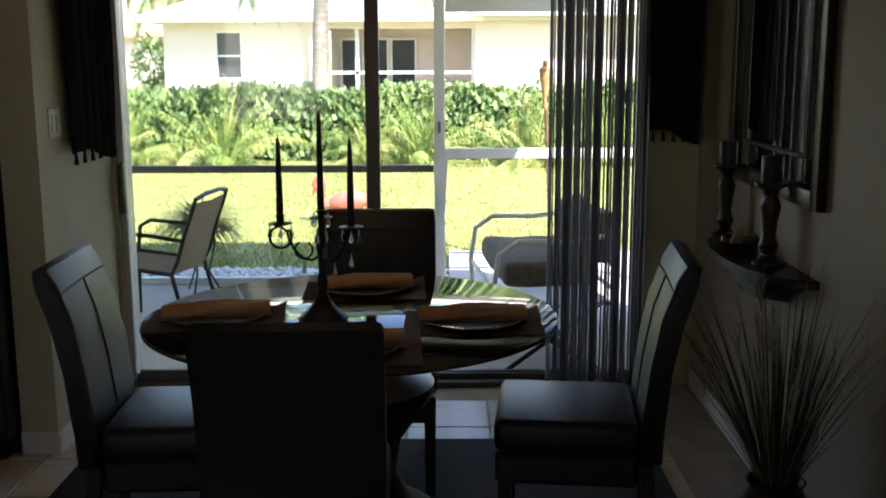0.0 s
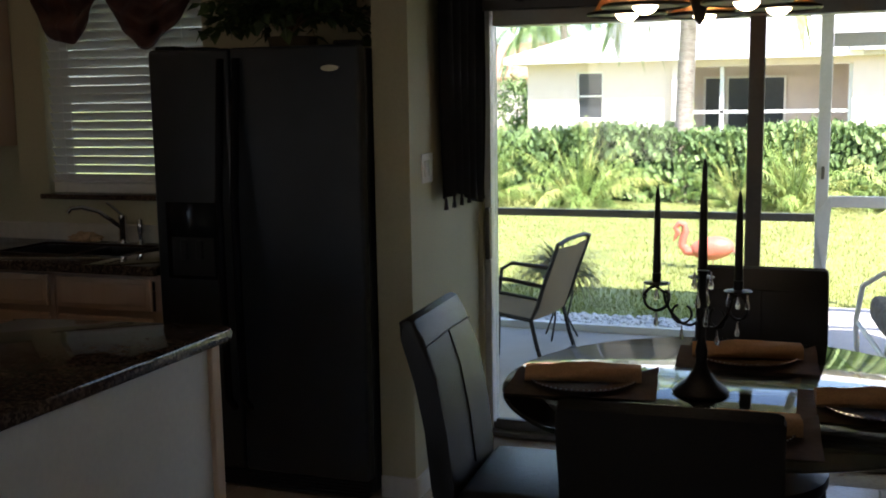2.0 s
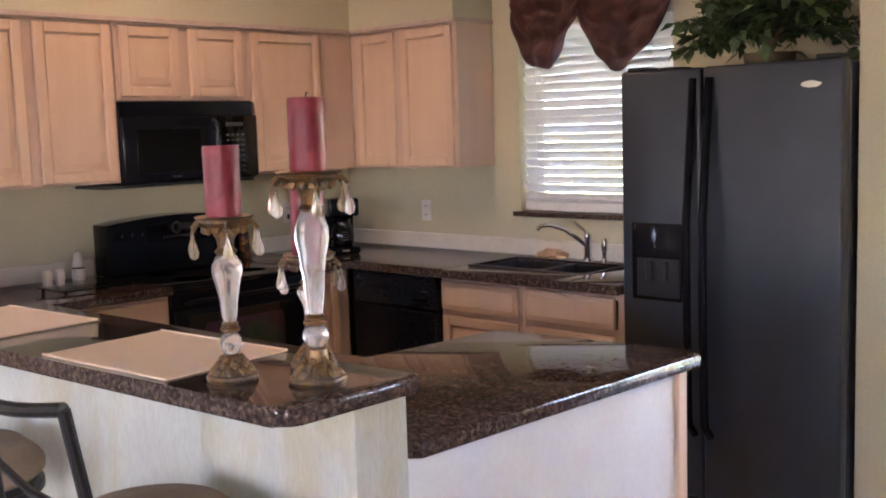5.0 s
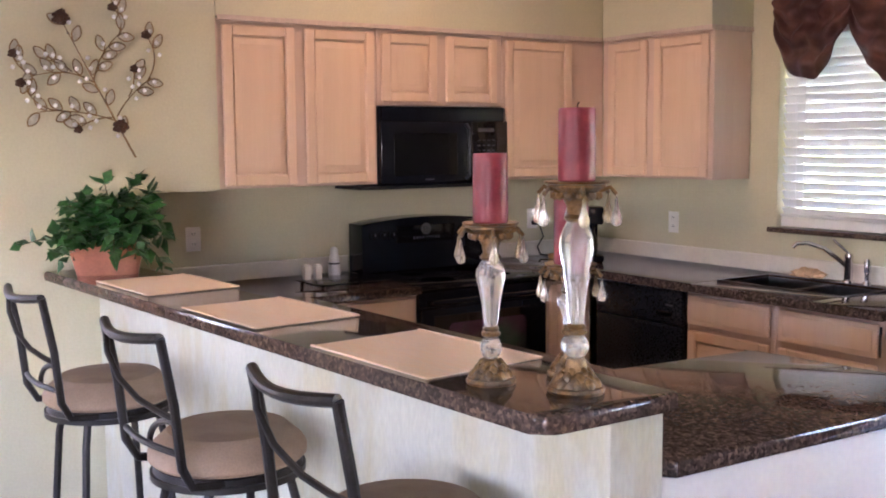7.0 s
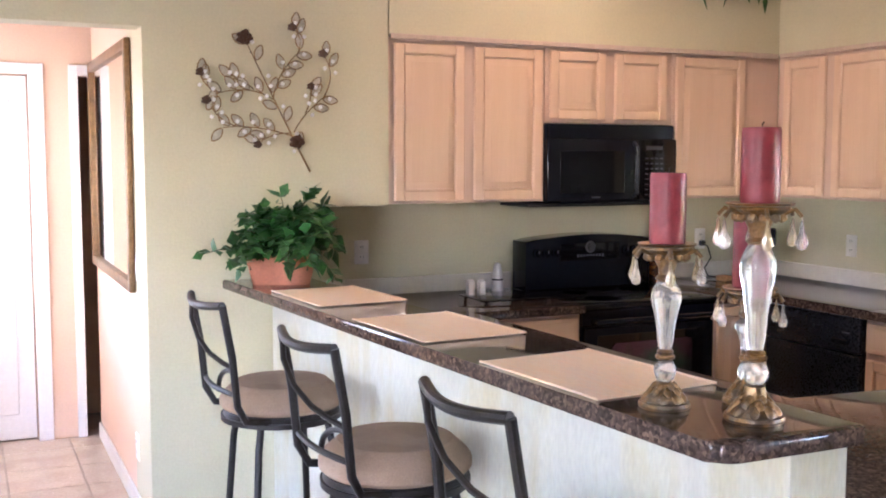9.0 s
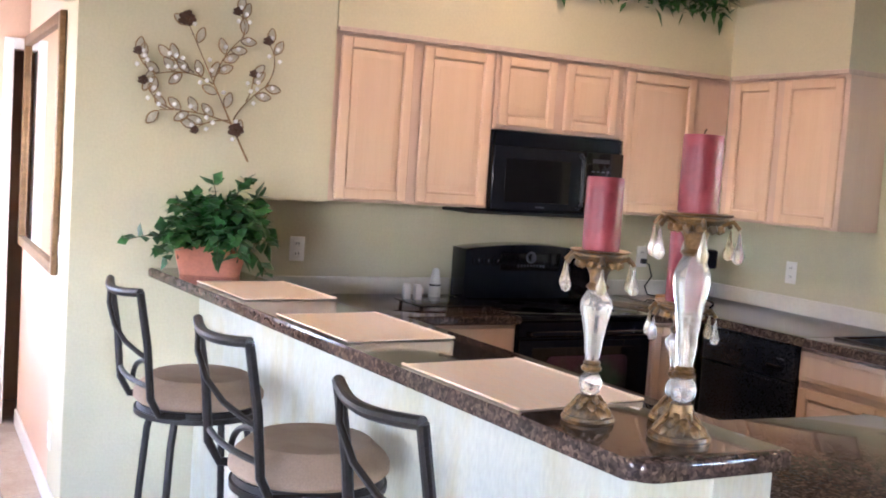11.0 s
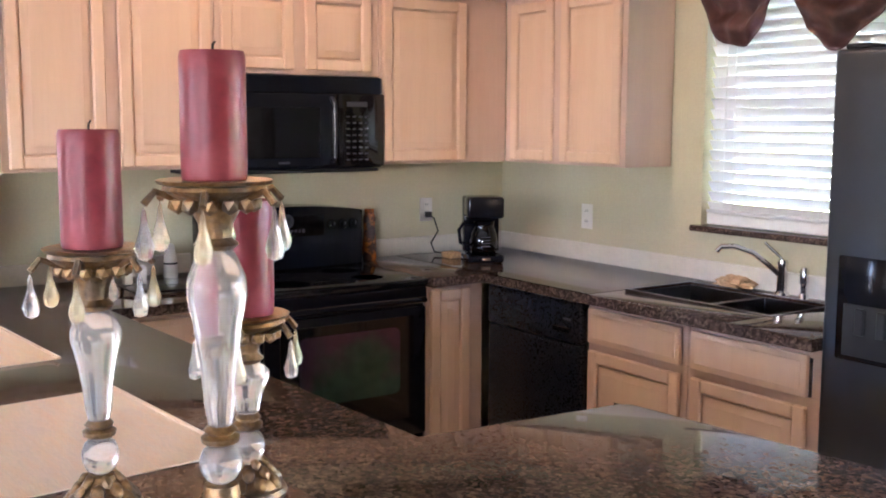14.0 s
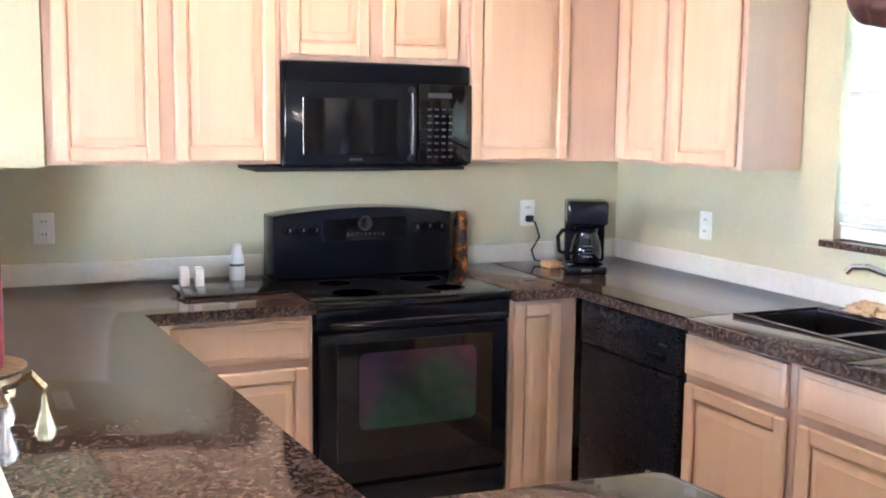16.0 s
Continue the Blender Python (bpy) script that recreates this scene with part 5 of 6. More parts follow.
def make_place_setting(x, y, turn):
    p = thing("table_mat", "brown cloth placemat on the glass table", "placemat", "placemats on the table", (x, y, TZ), turn)
    bm = bmesh.new()
    rows = [[bm.verts.new((-0.21 + 0.42 * i / 12, -0.15 + 0.30 * j / 8, 0.0035 + (0.018 * max(0, (i - 10) / 2) ** 2 if j > 4 else 0.0) + 0.001 * noise.noise((i, j, x * 9)))) for i in range(13)] for j in range(9)]
    for a, b in zip(rows, rows[1:]):
        for i in range(12):
            bm.faces.new((a[i], a[i + 1], b[i + 1], b[i]))
    bmesh.ops.solidify(bm, geom=list(bm.faces), thickness=0.0025)
    part("cloth", bm, RUNNER, p)
    d = thing("charger_plate", "round bronze charger plate with a beaded rim", "plate", "plates on the table", (x, y, TZ + 0.005), turn)
    part("dish", lathe([(0.09, 0), (0.10, 0.003), (0.135, 0.010), (0.152, 0.013), (0.153, 0.016), (0.135, 0.014), (0.098, 0.007), (0, 0.006)], 48), PLATE, d)
    beads = bmesh.new()
    for k in range(60):
        a = 2 * math.pi * k / 60
        bmesh.ops.create_icosphere(beads, subdivisions=1, radius=0.0042, matrix=Matrix.Translation((0.152 * math.cos(a), 0.152 * math.sin(a), 0.016)))
    part("beaded_rim", beads, CHROME, d)
    n = thing("napkin", "tan cloth napkin folded in a long roll on the plate", "napkin", "napkins on the table", (x, y, TZ + 0.013), turn + 4)
    roll = bmesh.new()
    nn, m, rings = 16, 18, []
    for i in range(m + 1):
        u = i / m
        wobble = 0.004 * noise.noise((u * 6, x, 0))
        h = 0.028 * (0.75 + 0.25 * math.sin(math.pi * u)) + wobble
        rings.append([roll.verts.new((-0.165 + 0.33 * u, 0.050 * math.cos(t) + 0.008 * math.sin(3 * t + u * 5), max(0.001, 0.018 + h * math.sin(t) * (1 + 0.18 * math.sin(5 * t + 4 * u))))) for t in [2 * math.pi * k / nn for k in range(nn)]])
    for a, b in zip(rings, rings[1:]):
        for k in range(nn):
            roll.faces.new((a[k], a[(k + 1) % nn], b[(k + 1) % nn], b[k]))
    roll.faces.new(rings[0][::-1])
    roll.faces.new(rings[-1])
    part("fold", roll, NAPKIN, n, smooth=1.2)


for x, y, turn in ((0.215, 3.86, 6), (1.01, 3.81, 0), (0.645, 4.27, 3), (0.65, 3.50, 3)):
    make_place_setting(x, y, turn)

# ---- candelabra with tapers and crystals ----
CX, CY = 0.546, 3.86
cd = thing("candelabra", "black wrought-iron candelabra with hanging crystals", "candelabra", at=(CX, CY, TZ))
part("foot", lathe([(0.075, 0), (0.078, 0.006), (0.070, 0.016), (0.045, 0.035), (0.022, 0.065), (0.014, 0.09)], 28), IRON, cd)
part("stem", lathe([(0.014, 0.09), (0.017, 0.12), (0.011, 0.15), (0.012, 0.20), (0.018, 0.23), (0.011, 0.26), (0.010, 0.33), (0.017, 0.345)], 18), IRON, cd)
TAPERS = [(0.0, 0.0, 0.35, 0.30)]
for k, ang in enumerate((181, 322, 97)):
    ca, sa = math.cos(radians(ang)), math.sin(radians(ang))

    def at2(r, z):
        return (r * ca, r * sa, z)

    big = [at2(0.125 + 0.034 * math.cos(t), 0.262 + 0.034 * math.sin(t)) for t in [radians(90 - 360 * i / 16) for i in range(15)]]
    small = [at2(0.055 + 0.027 * math.cos(t), 0.222 + 0.027 * math.sin(t)) for t in [radians(120 + 330 * i / 14) for i in range(14)]]
    arm = part("scroll_arm", tube([at2(0.012, 0.20), at2(0.03, 0.19), at2(0.055, 0.195), at2(0.085, 0.225), at2(0.10, 0.255), at2(0.105, 0.28), at2(0.125, 0.296), *big[1:]], 0.0042, 7), IRON, cd)
    part("scroll", tube(small, 0.0036, 6), IRON, arm)
    part("cup", lathe([(0.006, 0.296), (0.036, 0.303), (0.038, 0.306), (0.012, 0.310), (0.013, 0.334), (0.010, 0.334)], 18, at=at2(0.125, 0)), IRON, arm)
    for r, z in ((0.158, 0.302), (0.092, 0.302), (0.125, 0.226), (0.055, 0.19), (0.125, 0.30)):
        part("crystal", teardrop(bmesh.new(), at2(r, z), 0.045, 0.0075), CRYSTAL, arm)
    TAPERS.append((0.125 * ca, 0.125 * sa, 0.335, 0.235))
for k in range(6):
    a = k * math.pi / 3
    part("crystal", teardrop(bmesh.new(), (0.022 * math.cos(a), 0.022 * math.sin(a), 0.345 - 0.05 * (k % 3)), 0.055, 0.009), CRYSTAL, cd)
for x, y, z, h in TAPERS:
    t = thing("taper_candle", "tall dark taper candle in the candelabra", "candle", "taper candles", (CX + x, CY + y, TZ + z))
    part("wax", lathe([(0.0105, 0), (0.0115, 0.01), (0.009, h * 0.6), (0.0065, h - 0.02), (0.002, h)], 14), LEATHER, t)
    part("wick", tube([(0, 0, h - 0.002), (0.001, 0, h + 0.008)], 0.001, 4), WICK, t)

# ---- hanging lamp over the table ----
HX, HY = 0.517, 3.93
lamp = thing("chandelier", "bronze hanging chandelier with amber bell shades, lit", "chandelier", at=(HX, HY, -0.04))
part("stem", lathe([(0, 1.80), (0.014, 1.815), (0.020, 1.845), (0.030, 1.87), (0.022, 1.93), (0.012, 1.97), (0.012, CEIL - 0.01)], 18), IRON, lamp)
part("canopy", lathe([(0.012, CEIL - 0.02), (0.06, CEIL), (0.065, CEIL + 0.019)], 24), IRON, lamp)
for k in range(5):
    a = 2 * math.pi * k / 5 + 0.35
    ca, sa = math.cos(a), math.sin(a)
    arm = part("arm", tube([(0.02 * ca, 0.02 * sa, 1.88), (0.10 * ca, 0.10 * sa, 1.87), (0.17 * ca, 0.17 * sa, 1.91), (0.208 * ca, 0.208 * sa, 1.985), (0.215 * ca, 0.215 * sa, 1.962)], 0.008, 8), IRON, lamp)
    shade = part("shade", lathe([(0.028, 1.965), (0.046, 1.955), (0.062, 1.925), (0.074, 1.885), (0.090, 1.858), (0.108, 1.845), (0.106, 1.842), (0.087, 1.854), (0.071, 1.882), (0.058, 1.922), (0.042, 1.95), (0.02, 1.96)], 28, at=(0.215 * ca, 0.215 * sa, 0)), AMBERGLASS, arm, "amber glass bell shade")
    part("rim", lathe([(0.104, 1.849), (0.113, 1.847), (0.115, 1.841), (0.108, 1.838), (0.103, 1.842)], 28, at=(0.215 * ca, 0.215 * sa, 0)), IRON, shade)
    bulb = bmesh.new()
    bmesh.ops.create_uvsphere(bulb, u_segments=16, v_segments=10, radius=0.038, matrix=Matrix.Translation((0.215 * ca, 0.215 * sa, 1.858)))
    part("bulb", bulb, BULB, arm, "lit warm bulb")

# ---- sliding door, its blind and curtains ----
sd = tagged(thing("door_1", "sliding glass patio door in a dark and white frame", "door"), kind="structure")
part("track", boxes((SX0, SX1, NY - 0.01, NY + 0.18, 0.0, 0.022), (SX0, SX1, NY + 0.05, NY + 0.06, 0.022, 0.05), (SX0, SX1, NY + 0.11, NY + 0.12, 0.022, 0.05), bevel=0.002), GREYALU, sd)
part("jamb", boxes((SX0, SX0 + 0.030, NY + 0.03, NY + 0.15, 0.022, SZ), bevel=0.003), ALU, sd)
part("jamb", boxes((SX1 - 0.045, SX1, NY + 0.03, NY + 0.15, 0.022, SZ), bevel=0.003), ALU, sd)
part("head", boxes((SX0 + 0.045, SX1 - 0.045, NY + 0.03, NY + 0.15, SZ - 0.075, SZ), bevel=0.003), ALU, sd)
part("meeting_stile", boxes((0.557, 0.622, NY + 0.035, NY + 0.075, 0.05, SZ - 0.05), bevel=0.004), GREYALU, sd, "dark bronze meeting stile")
fixed = part("fixed_pane", boxes((SX0 + 0.045, 0.557, NY + 0.052, NY + 0.056, 0.05, SZ - 0.05)), GLASS, sd)
fixed.visible_shadow = False
part("bottom_rail", boxes((SX0 + 0.045, 0.557, NY + 0.04, NY + 0.07, 0.022, 0.07), (0.622, SX1 - 0.045, NY + 0.09, NY + 0.12, 0.022, 0.05), bevel=0.003), GREYALU, sd)
part("door_handle", boxes((SX0 + 0.012, SX0 + 0.036, NY - 0.012, NY + 0.028, 0.84, 1.08), bevel=0.006, segments=2), GREYALU, sd, "dark pull handle")

vb = thing("vertical_blind", "grey vertical vane blind drawn to one side of the door", "blind")
part("headrail", boxes((SX0 - 0.02, SX1 + 0.03, NY - 0.085, NY - 0.035, 1.955, 2.0), bevel=0.004), GREYALU, vb)
vane = bmesh.new()
cols = []
for i in range(7):
    u = -1 + 2 * i / 6
    cols.append([vane.verts.new((u * 0.043, 0.007 * (1 - u * u), z)) for z in (0.035, 1.955)])
for a, b in zip(cols, cols[1:]):
    vane.faces.new((a[0], b[0], b[1], a[1]))
bmesh.ops.solidify(vane, geom=list(vane.faces), thickness=0.0012)
vane_mesh = mesh_of("vane", vane, VBLIND, 1.2)
for k in range(27):
    ob = new("vane", vane_mesh)
    ob.parent = vb
    ob.matrix_basis = pose(1.405 + k * 0.0166, NY - 0.06 + 0.004 * math.sin(k * 1.9), 0, 0, 0, 74 + 9 * math.sin(k * 2.3) + 5 * math.sin(k * 0.9))


def hanging_panel(name, label, x0, x1, y, z0, z1, depth, folds, tassels, at=(0, 0, 0), turn=0):
    c = thing(name, label, "curtain", "dark curtains at the door", at, turn)
    bm = bmesh.new()
    nu, nv, grid = 48, 20, []
    for j in range(nv + 1):
        v = j / nv
        row = []
        for i in range(nu + 1):
            u = i / nu
            hem = 0.035 * math.sin(u * math.pi * 1.3 + 0.6)
            wide = 1 - 0.10 * v
            xm = (x0 + x1) / 2
            row.append(bm.verts.new((xm + (x0 + (x1 - x0) * u - xm) * wide, y + depth * math.sin(u * math.pi * 2 * folds + 0.6 * math.sin(3 * v)), z1 + (z0 + hem - z1) * v)))
        grid.append(row)
    for a, b in zip(grid, grid[1:]):
        for i in range(nu):
            bm.faces.new((a[i], a[i + 1], b[i + 1], b[i]))
    bmesh.ops.solidify(bm, geom=list(bm.faces), thickness=0.003)
    part("cloth", bm, CURTAIN, c, smooth=1.5)
    for k in range(tassels):
        x = x0 + 0.03 + (x1 - x0 - 0.06) * k / max(1, tassels - 1)
        part("tassel", lathe([(0.002, 0.02), (0.006, 0.012), (0.007, 0.0), (0.010, -0.03), (0, -0.032)], 8, at=(x, y, z0 + 0.01)), CURTAIN, c)
    part("rod", tube([(x0 - 0.02, y, z1), (x1 + 0.02, y, z1)], 0.010, 8), IRON, c)


hanging_panel("curtain", "short dark curtain panel with tassels beside the door", -0.10, 0.46, 0.0, 1.15, 2.12, 0.022, 5.5, 6, (PX + 0.05, 5.0, 0), 90)
hanging_panel("curtain", "short dark curtain panel beside the door", 1.83, 2.075, NY - 0.11, 1.20, 2.12, 0.022, 3.5, 5)
part_c = thing("cornice_board", "dark cloth-covered cornice above the sliding door", "cornice")
part("board", boxes((-0.40, 1.83, NY - 0.16, NY - 0.14, 1.985, 2.16), (-0.40, -0.38, NY - 0.14, NY, 1.985, 2.16), (1.81, 1.83, NY - 0.14, NY, 1.985, 2.16), (-0.40, 1.83, NY - 0.14, NY, 2.16, 2.175), bevel=0.003), CURTAIN, part_c)

# ---- the side wall: mirror, shelf, candle holders, dried grass ----
mr = thing("wall_mirror", "large wall mirror in a dark wooden frame with inner border", "mirror", at=(RX, 0, 0))
my0, my1, mz0, mz1 = 3.88, 4.91, 1.08, 2.35
for r in ((my0, my0 + 0.06, mz0, mz1), (my1 - 0.06, my1, mz0, mz1), (my0 + 0.06, my1 - 0.06, mz0, mz0 + 0.06), (my0 + 0.06, my1 - 0.06, mz1 - 0.06, mz1)):
    part("frame_side", boxes((-0.035, -0.002, *r), bevel=0.006, segments=2), FRAMEWOOD, mr)
part("border_glass", boxes((-0.014, -0.006, my0 + 0.055, my1 - 0.055, mz0 + 0.055, mz1 - 0.055)), MIRROR, mr)
for r in ((my0 + 0.15, my0 + 0.165, mz0 + 0.15, mz1 - 0.15), (my1 - 0.165, my1 - 0.15, mz0 + 0.15, mz1 - 0.15), (my0 + 0.165, my1 - 0.165, mz0 + 0.15, mz0 + 0.165), (my0 + 0.165, my1 - 0.165, mz1 - 0.165, mz1 - 0.15)):
    part("inner_bead", boxes((-0.024, -0.013, *r), bevel=0.003), FRAMEWOOD, mr)

shelf = thing("wall_shelf", "dark wooden half-round wall shelf", "shelf", at=(RX, 4.37, 0))
part("top", prism([(0, -0.47), *[(-0.20 * math.cos(t) ** 0.8, 0.47 * math.sin(t)) for t in [radians(-85 + 170 * k / 20) for k in range(21)]], (0, 0.47)], 0.83, 0.86, 0.006), FRAMEWOOD, shelf)
part("bowl_bracket", prism([(0, -0.34), *[(-0.16 * math.cos(t) ** 0.8, 0.34 * math.sin(t)) for t in [radians(-85 + 170 * k / 20) for k in range(21)]], (0, 0.34)], 0.78, 0.828, 0.02), FRAMEWOOD, shelf)
part("lower_bracket", prism([(0, -0.22), *[(-0.11 * math.cos(t), 0.22 * math.sin(t)) for t in [radians(-85 + 170 * k / 16) for k in range(17)]], (0, 0.22)], 0.73, 0.779, 0.02), FRAMEWOOD, shelf)
for y, h in ((4.72, 0.285), (4.165, 0.28)):
    h2 = thing("candle_holder", "dark turned wooden candle holder on the wall shelf", "candle holder", "candle holders", (RX - 0.085, y, 0.861))
    part("column", lathe([(0.052, 0), (0.052, 0.012), (0.034, 0.022), (0.024, 0.04), (0.034, 0.07), (0.022, 0.10), (0.026, h * 0.55), (0.036, h * 0.72), (0.022, h * 0.84), (0.030, h * 0.92), (0.056, h - 0.008), (0.056, h)], 24), FRAMEWOOD, h2)
    cl = thing("block_candle", "dark brown block candle on a turned holder", "candle", "dark candles", (RX - 0.085, y, 0.861 + h))
    part("wax", lathe([(0.035, 0), (0.036, 0.004), (0.036, 0.085), (0.033, 0.09), (0.006, 0.088), (0, 0.088)], 24), LEATHER, cl)
    part("wick", tube([(0, 0, 0.086), (0.001, 0, 0.097)], 0.001, 4), WICK, cl)
bowl = thing("fruit_bowl", "dark bowl of dried fruit on the wall shelf", "bowl", at=(RX - 0.10, 4.45, 0.861))
part("dish", lathe([(0.04, 0), (0.05, 0.005), (0.085, 0.035), (0.082, 0.036), (0.045, 0.010), (0, 0.010)], 24), FRAMEWOOD, bowl)
for k in range(7):
    fr = bmesh.new()
    bmesh.ops.create_icosphere(fr, subdivisions=2, radius=0.026, matrix=Matrix.Translation((0.045 * math.cos(k * 1.05) * (k > 0), 0.045 * math.sin(k * 1.05) * (k > 0), 0.036 + 0.018 * (k == 0))))
    part("fruit", fr, AMBERBOTTLE if k % 2 else SUEDE, bowl)

grng = random.Random(8)
gr = thing("dried_grass", "tall dried grasses standing in a floor vase", "plant", at=(1.88, 3.55, 0))
part("vase", lathe([(0.10, 0.0), (0.12, 0.02), (0.13, 0.16), (0.10, 0.28), (0.075, 0.33), (0.085, 0.35), (0.078, 0.35), (0.068, 0.33), (0, 0.30)], 28), FRAMEWOOD, gr, "dark floor vase")
for name, mat, count, hmax, w in (("grass_blades", GRASSDARK, 150, 0.80, 0.008), ("pale_blades", GRASSTALK, 40, 0.85, 0.007)):
    bm = bmesh.new()
    for k in range(count):
        a, out = grng.uniform(0, 6.283), grng.uniform(0.02, 0.55)
        blade_mesh(bm, (0.03 * math.cos(a), 0.03 * math.sin(a), 0.30), (out * math.cos(a), out * math.sin(a) , 1), grng.uniform(0.35, hmax - 0.05), w, grng.uniform(0.1, 0.9), 6)
    for v in bm.verts:
        v.co.x = min(v.co.x, RX - 1.88 - 0.01)
    part(name, bm, mat, gr, smooth=1.5)
heads = bmesh.new()
for k in range(16):
    a, out = grng.uniform(0, 6.283), grng.uniform(0.05, 0.24)
    top = Vector((out * math.cos(a), out * math.sin(a), grng.uniform(0.62, 0.92)))
    tube([(0, 0, 0.3), top * 0.6 + Vector((0, 0, 0.12)), top], 0.0025, 5, heads)
    for j in range(16):
        blade_mesh(heads, top + Vector((0, 0, -0.01 * j)), (grng.gauss(0, 0.4), grng.gauss(0, 0.4), 0.8), 0.05, 0.006, 0.5, 3)
for v in heads.verts:
    v.co.x = min(v.co.x, RX - 1.88 - 0.01)
part("seed_heads", heads, PLUME, gr, smooth=0)

# ---- hall ----
hm = thing("hall_mirror", "tall hall mirror in a worn gold frame", "mirror", at=(0, 1.575, 0))
hx0, hx1, hz0, hz1 = -5.40, -3.985, 1.0, 2.10
for r in ((hx0, hx0 + 0.05, hz0, hz1), (hx1 - 0.05, hx1, hz0, hz1), (hx0 + 0.05, hx1 - 0.05, hz0, hz0 + 0.05), (hx0 + 0.05, hx1 - 0.05, hz1 - 0.05, hz1)):
    part("frame_side", boxes((r[0], r[1], -0.03, -0.002, r[2], r[3]), bevel=0.006, segments=2), GOLDFRAME, hm)
part("mirror_glass", boxes((hx0 + 0.045, hx1 - 0.045, -0.012, -0.004, hz0 + 0.045, hz1 - 0.045)), MIRROR, hm)
structure("baseboard", boxes((-5.44, UX - 0.42, 1.562, 1.575, 0, 0.09), (UX - 0.42, UX - 0.001, 1.562, 1.574, 0, 0.09), (PX, PX + 0.013, 4.66, NY, 0, 0.09), (-0.765, PX + 0.013, 4.647, 4.659, 0, 0.09), (RX - 0.013, RX, -4.0, NY - 0.02, 0, 0.09), (UX, UX + 0.013, 1.575, 2.08, 0, 0.09), bevel=0.003), TRIM, "white painted baseboard", "baseboard")
structure("wall_hall_far", boxes((-5.62, -5.50, 0.35, 0.68, 0, CEIL), (-5.62, -5.50, 1.245, 1.49, 0, CEIL), (-5.62, -5.50, 0.68, 1.245, 2.04, CEIL), (-5.62, -5.50, 1.49, 2.6, 2.04, CEIL), (-5.62, -5.50, 2.2, 2.6, 0, 2.04)), HALLPAINT, "warm beige painted wall with door openings at the hall's end")
dr = tagged(thing("door_2", "white panelled interior door standing closed", "door"), kind="structure")
part("door_leaf", boxes((-5.58, -5.545, 0.685, 1.24, 0.008, 2.035), bevel=0.003), TRIM, dr)
for z0, z1 in ((0.15, 0.85), (1.0, 1.9)):
    part("panel", boxes((-5.549, -5.538, 0.78, 1.15, z0, z1), bevel=0.004), TRIM, dr)
part("casing", boxes((-5.50, -5.482, 0.61, 0.68, 0, 2.10), (-5.50, -5.482, 1.245, 1.325, 0, 2.10), (-5.50, -5.482, 0.68, 1.245, 2.04, 2.10), bevel=0.003), TRIM, dr)
fr2 = tagged(thing("door_3", "white cased door opening leading to a dim room", "door"), kind="structure")
part("casing", boxes((-5.50, -5.482, 1.455, 1.505, 0, 2.10), (-5.50, -5.482, 1.505, 2.2, 2.04, 2.10), (-5.62, -5.50, 1.491, 1.505, 0, 2.04), bevel=0.003), TRIM, fr2)
for z in (0.25, 1.05, 1.8):
    part("hinge", boxes((-5.54, -5.52, 1.505, 1.509, z - 0.045, z + 0.045), bevel=0.001), CHROME, fr2)

hw = tagged(thing("window_2", "hall window in a white frame", "window"), kind="structure")
part("window_frame", boxes((-5.25, -5.21, 0.22, 0.30, 0.9, 2.1), (-4.49, -4.45, 0.22, 0.30, 0.9, 2.1), (-5.21, -4.49, 0.22, 0.30, 0.9, 0.94), (-5.21, -4.49, 0.22, 0.30, 2.06, 2.1), (-5.21, -4.49, 0.23, 0.29, 1.48, 1.52), bevel=0.003), TRIM, hw)
# out-of-view slab, added so no direct sun enters the hall window
structure("porch_roof", boxes((-7.5, UX - 0.16, -2.6, 0.19, 2.55, 2.7)), CEILING, "unseen white slab added to shade the hall window from sun", "roof")

# ---- outside: lanai ----
GZ = -0.09
structure("lanai_slab", boxes((-4.0, 2.6, NY + 0.2, 7.98, -0.16, -0.035), (0.95, 2.6, 7.98, 9.3, -0.16, -0.037), bevel=0.004), CONCRETE, "pale concrete lanai floor slab", "floor")
structure("lanai_roof", boxes((-4.5, 2.25, NY + 0.2, 8.25, 2.55, 2.72)), CEILING, "white underside of the lanai roof", "roof")
structure("house_wall_side", boxes((2.25, 2.45, NY + 0.2, 6.9, -0.16, 2.55)), STUCCO, "stucco side wall of the lanai", "wall")
sc = thing("screen_frame", "white aluminium lanai screen frame with door", "screen frame")
LY = 8.0
for x, w in ((-3.2, 0.05), (0.885, 0.075), (2.42, 0.06)):
    part("post", boxes((x - w / 2, x + w / 2, LY - 0.03, LY + 0.03, -0.034, 2.55), bevel=0.004), ALU, sc)
part("chair_rail", boxes((-3.17, 0.845, LY - 0.025, LY + 0.025, 0.765, 0.815), bevel=0.004), GREYALU, sc, "grey horizontal rail")
part("sole_plate", boxes((-3.17, 0.845, LY - 0.025, LY + 0.025, -0.034, 0.016), bevel=0.003), ALU, sc)
part("header", boxes((0.925, 2.39, LY - 0.03, LY + 0.03, 1.86, 1.945), bevel=0.004), ALU, sc)
part("door_rail", boxes((0.925, 2.39, LY - 0.02, LY + 0.02, 0.86, 0.93), bevel=0.004), ALU, sc)
part("latch", boxes((0.875, 0.895, LY - 0.05, LY - 0.03, 1.04, 1.12), bevel=0.003), GREYALU, sc)
# flat white shape imitating the sun's reflection on the post
part("brace", prism([(0.84, 0.80), (0.925, 0.92), (0.945, 0.92), (0.925, 0.50), (0.905, 0.45)], LY - 0.045, LY - 0.032, 0.002, "y"), ALU, sc, "white plate standing in for sunlit reflection on the post")

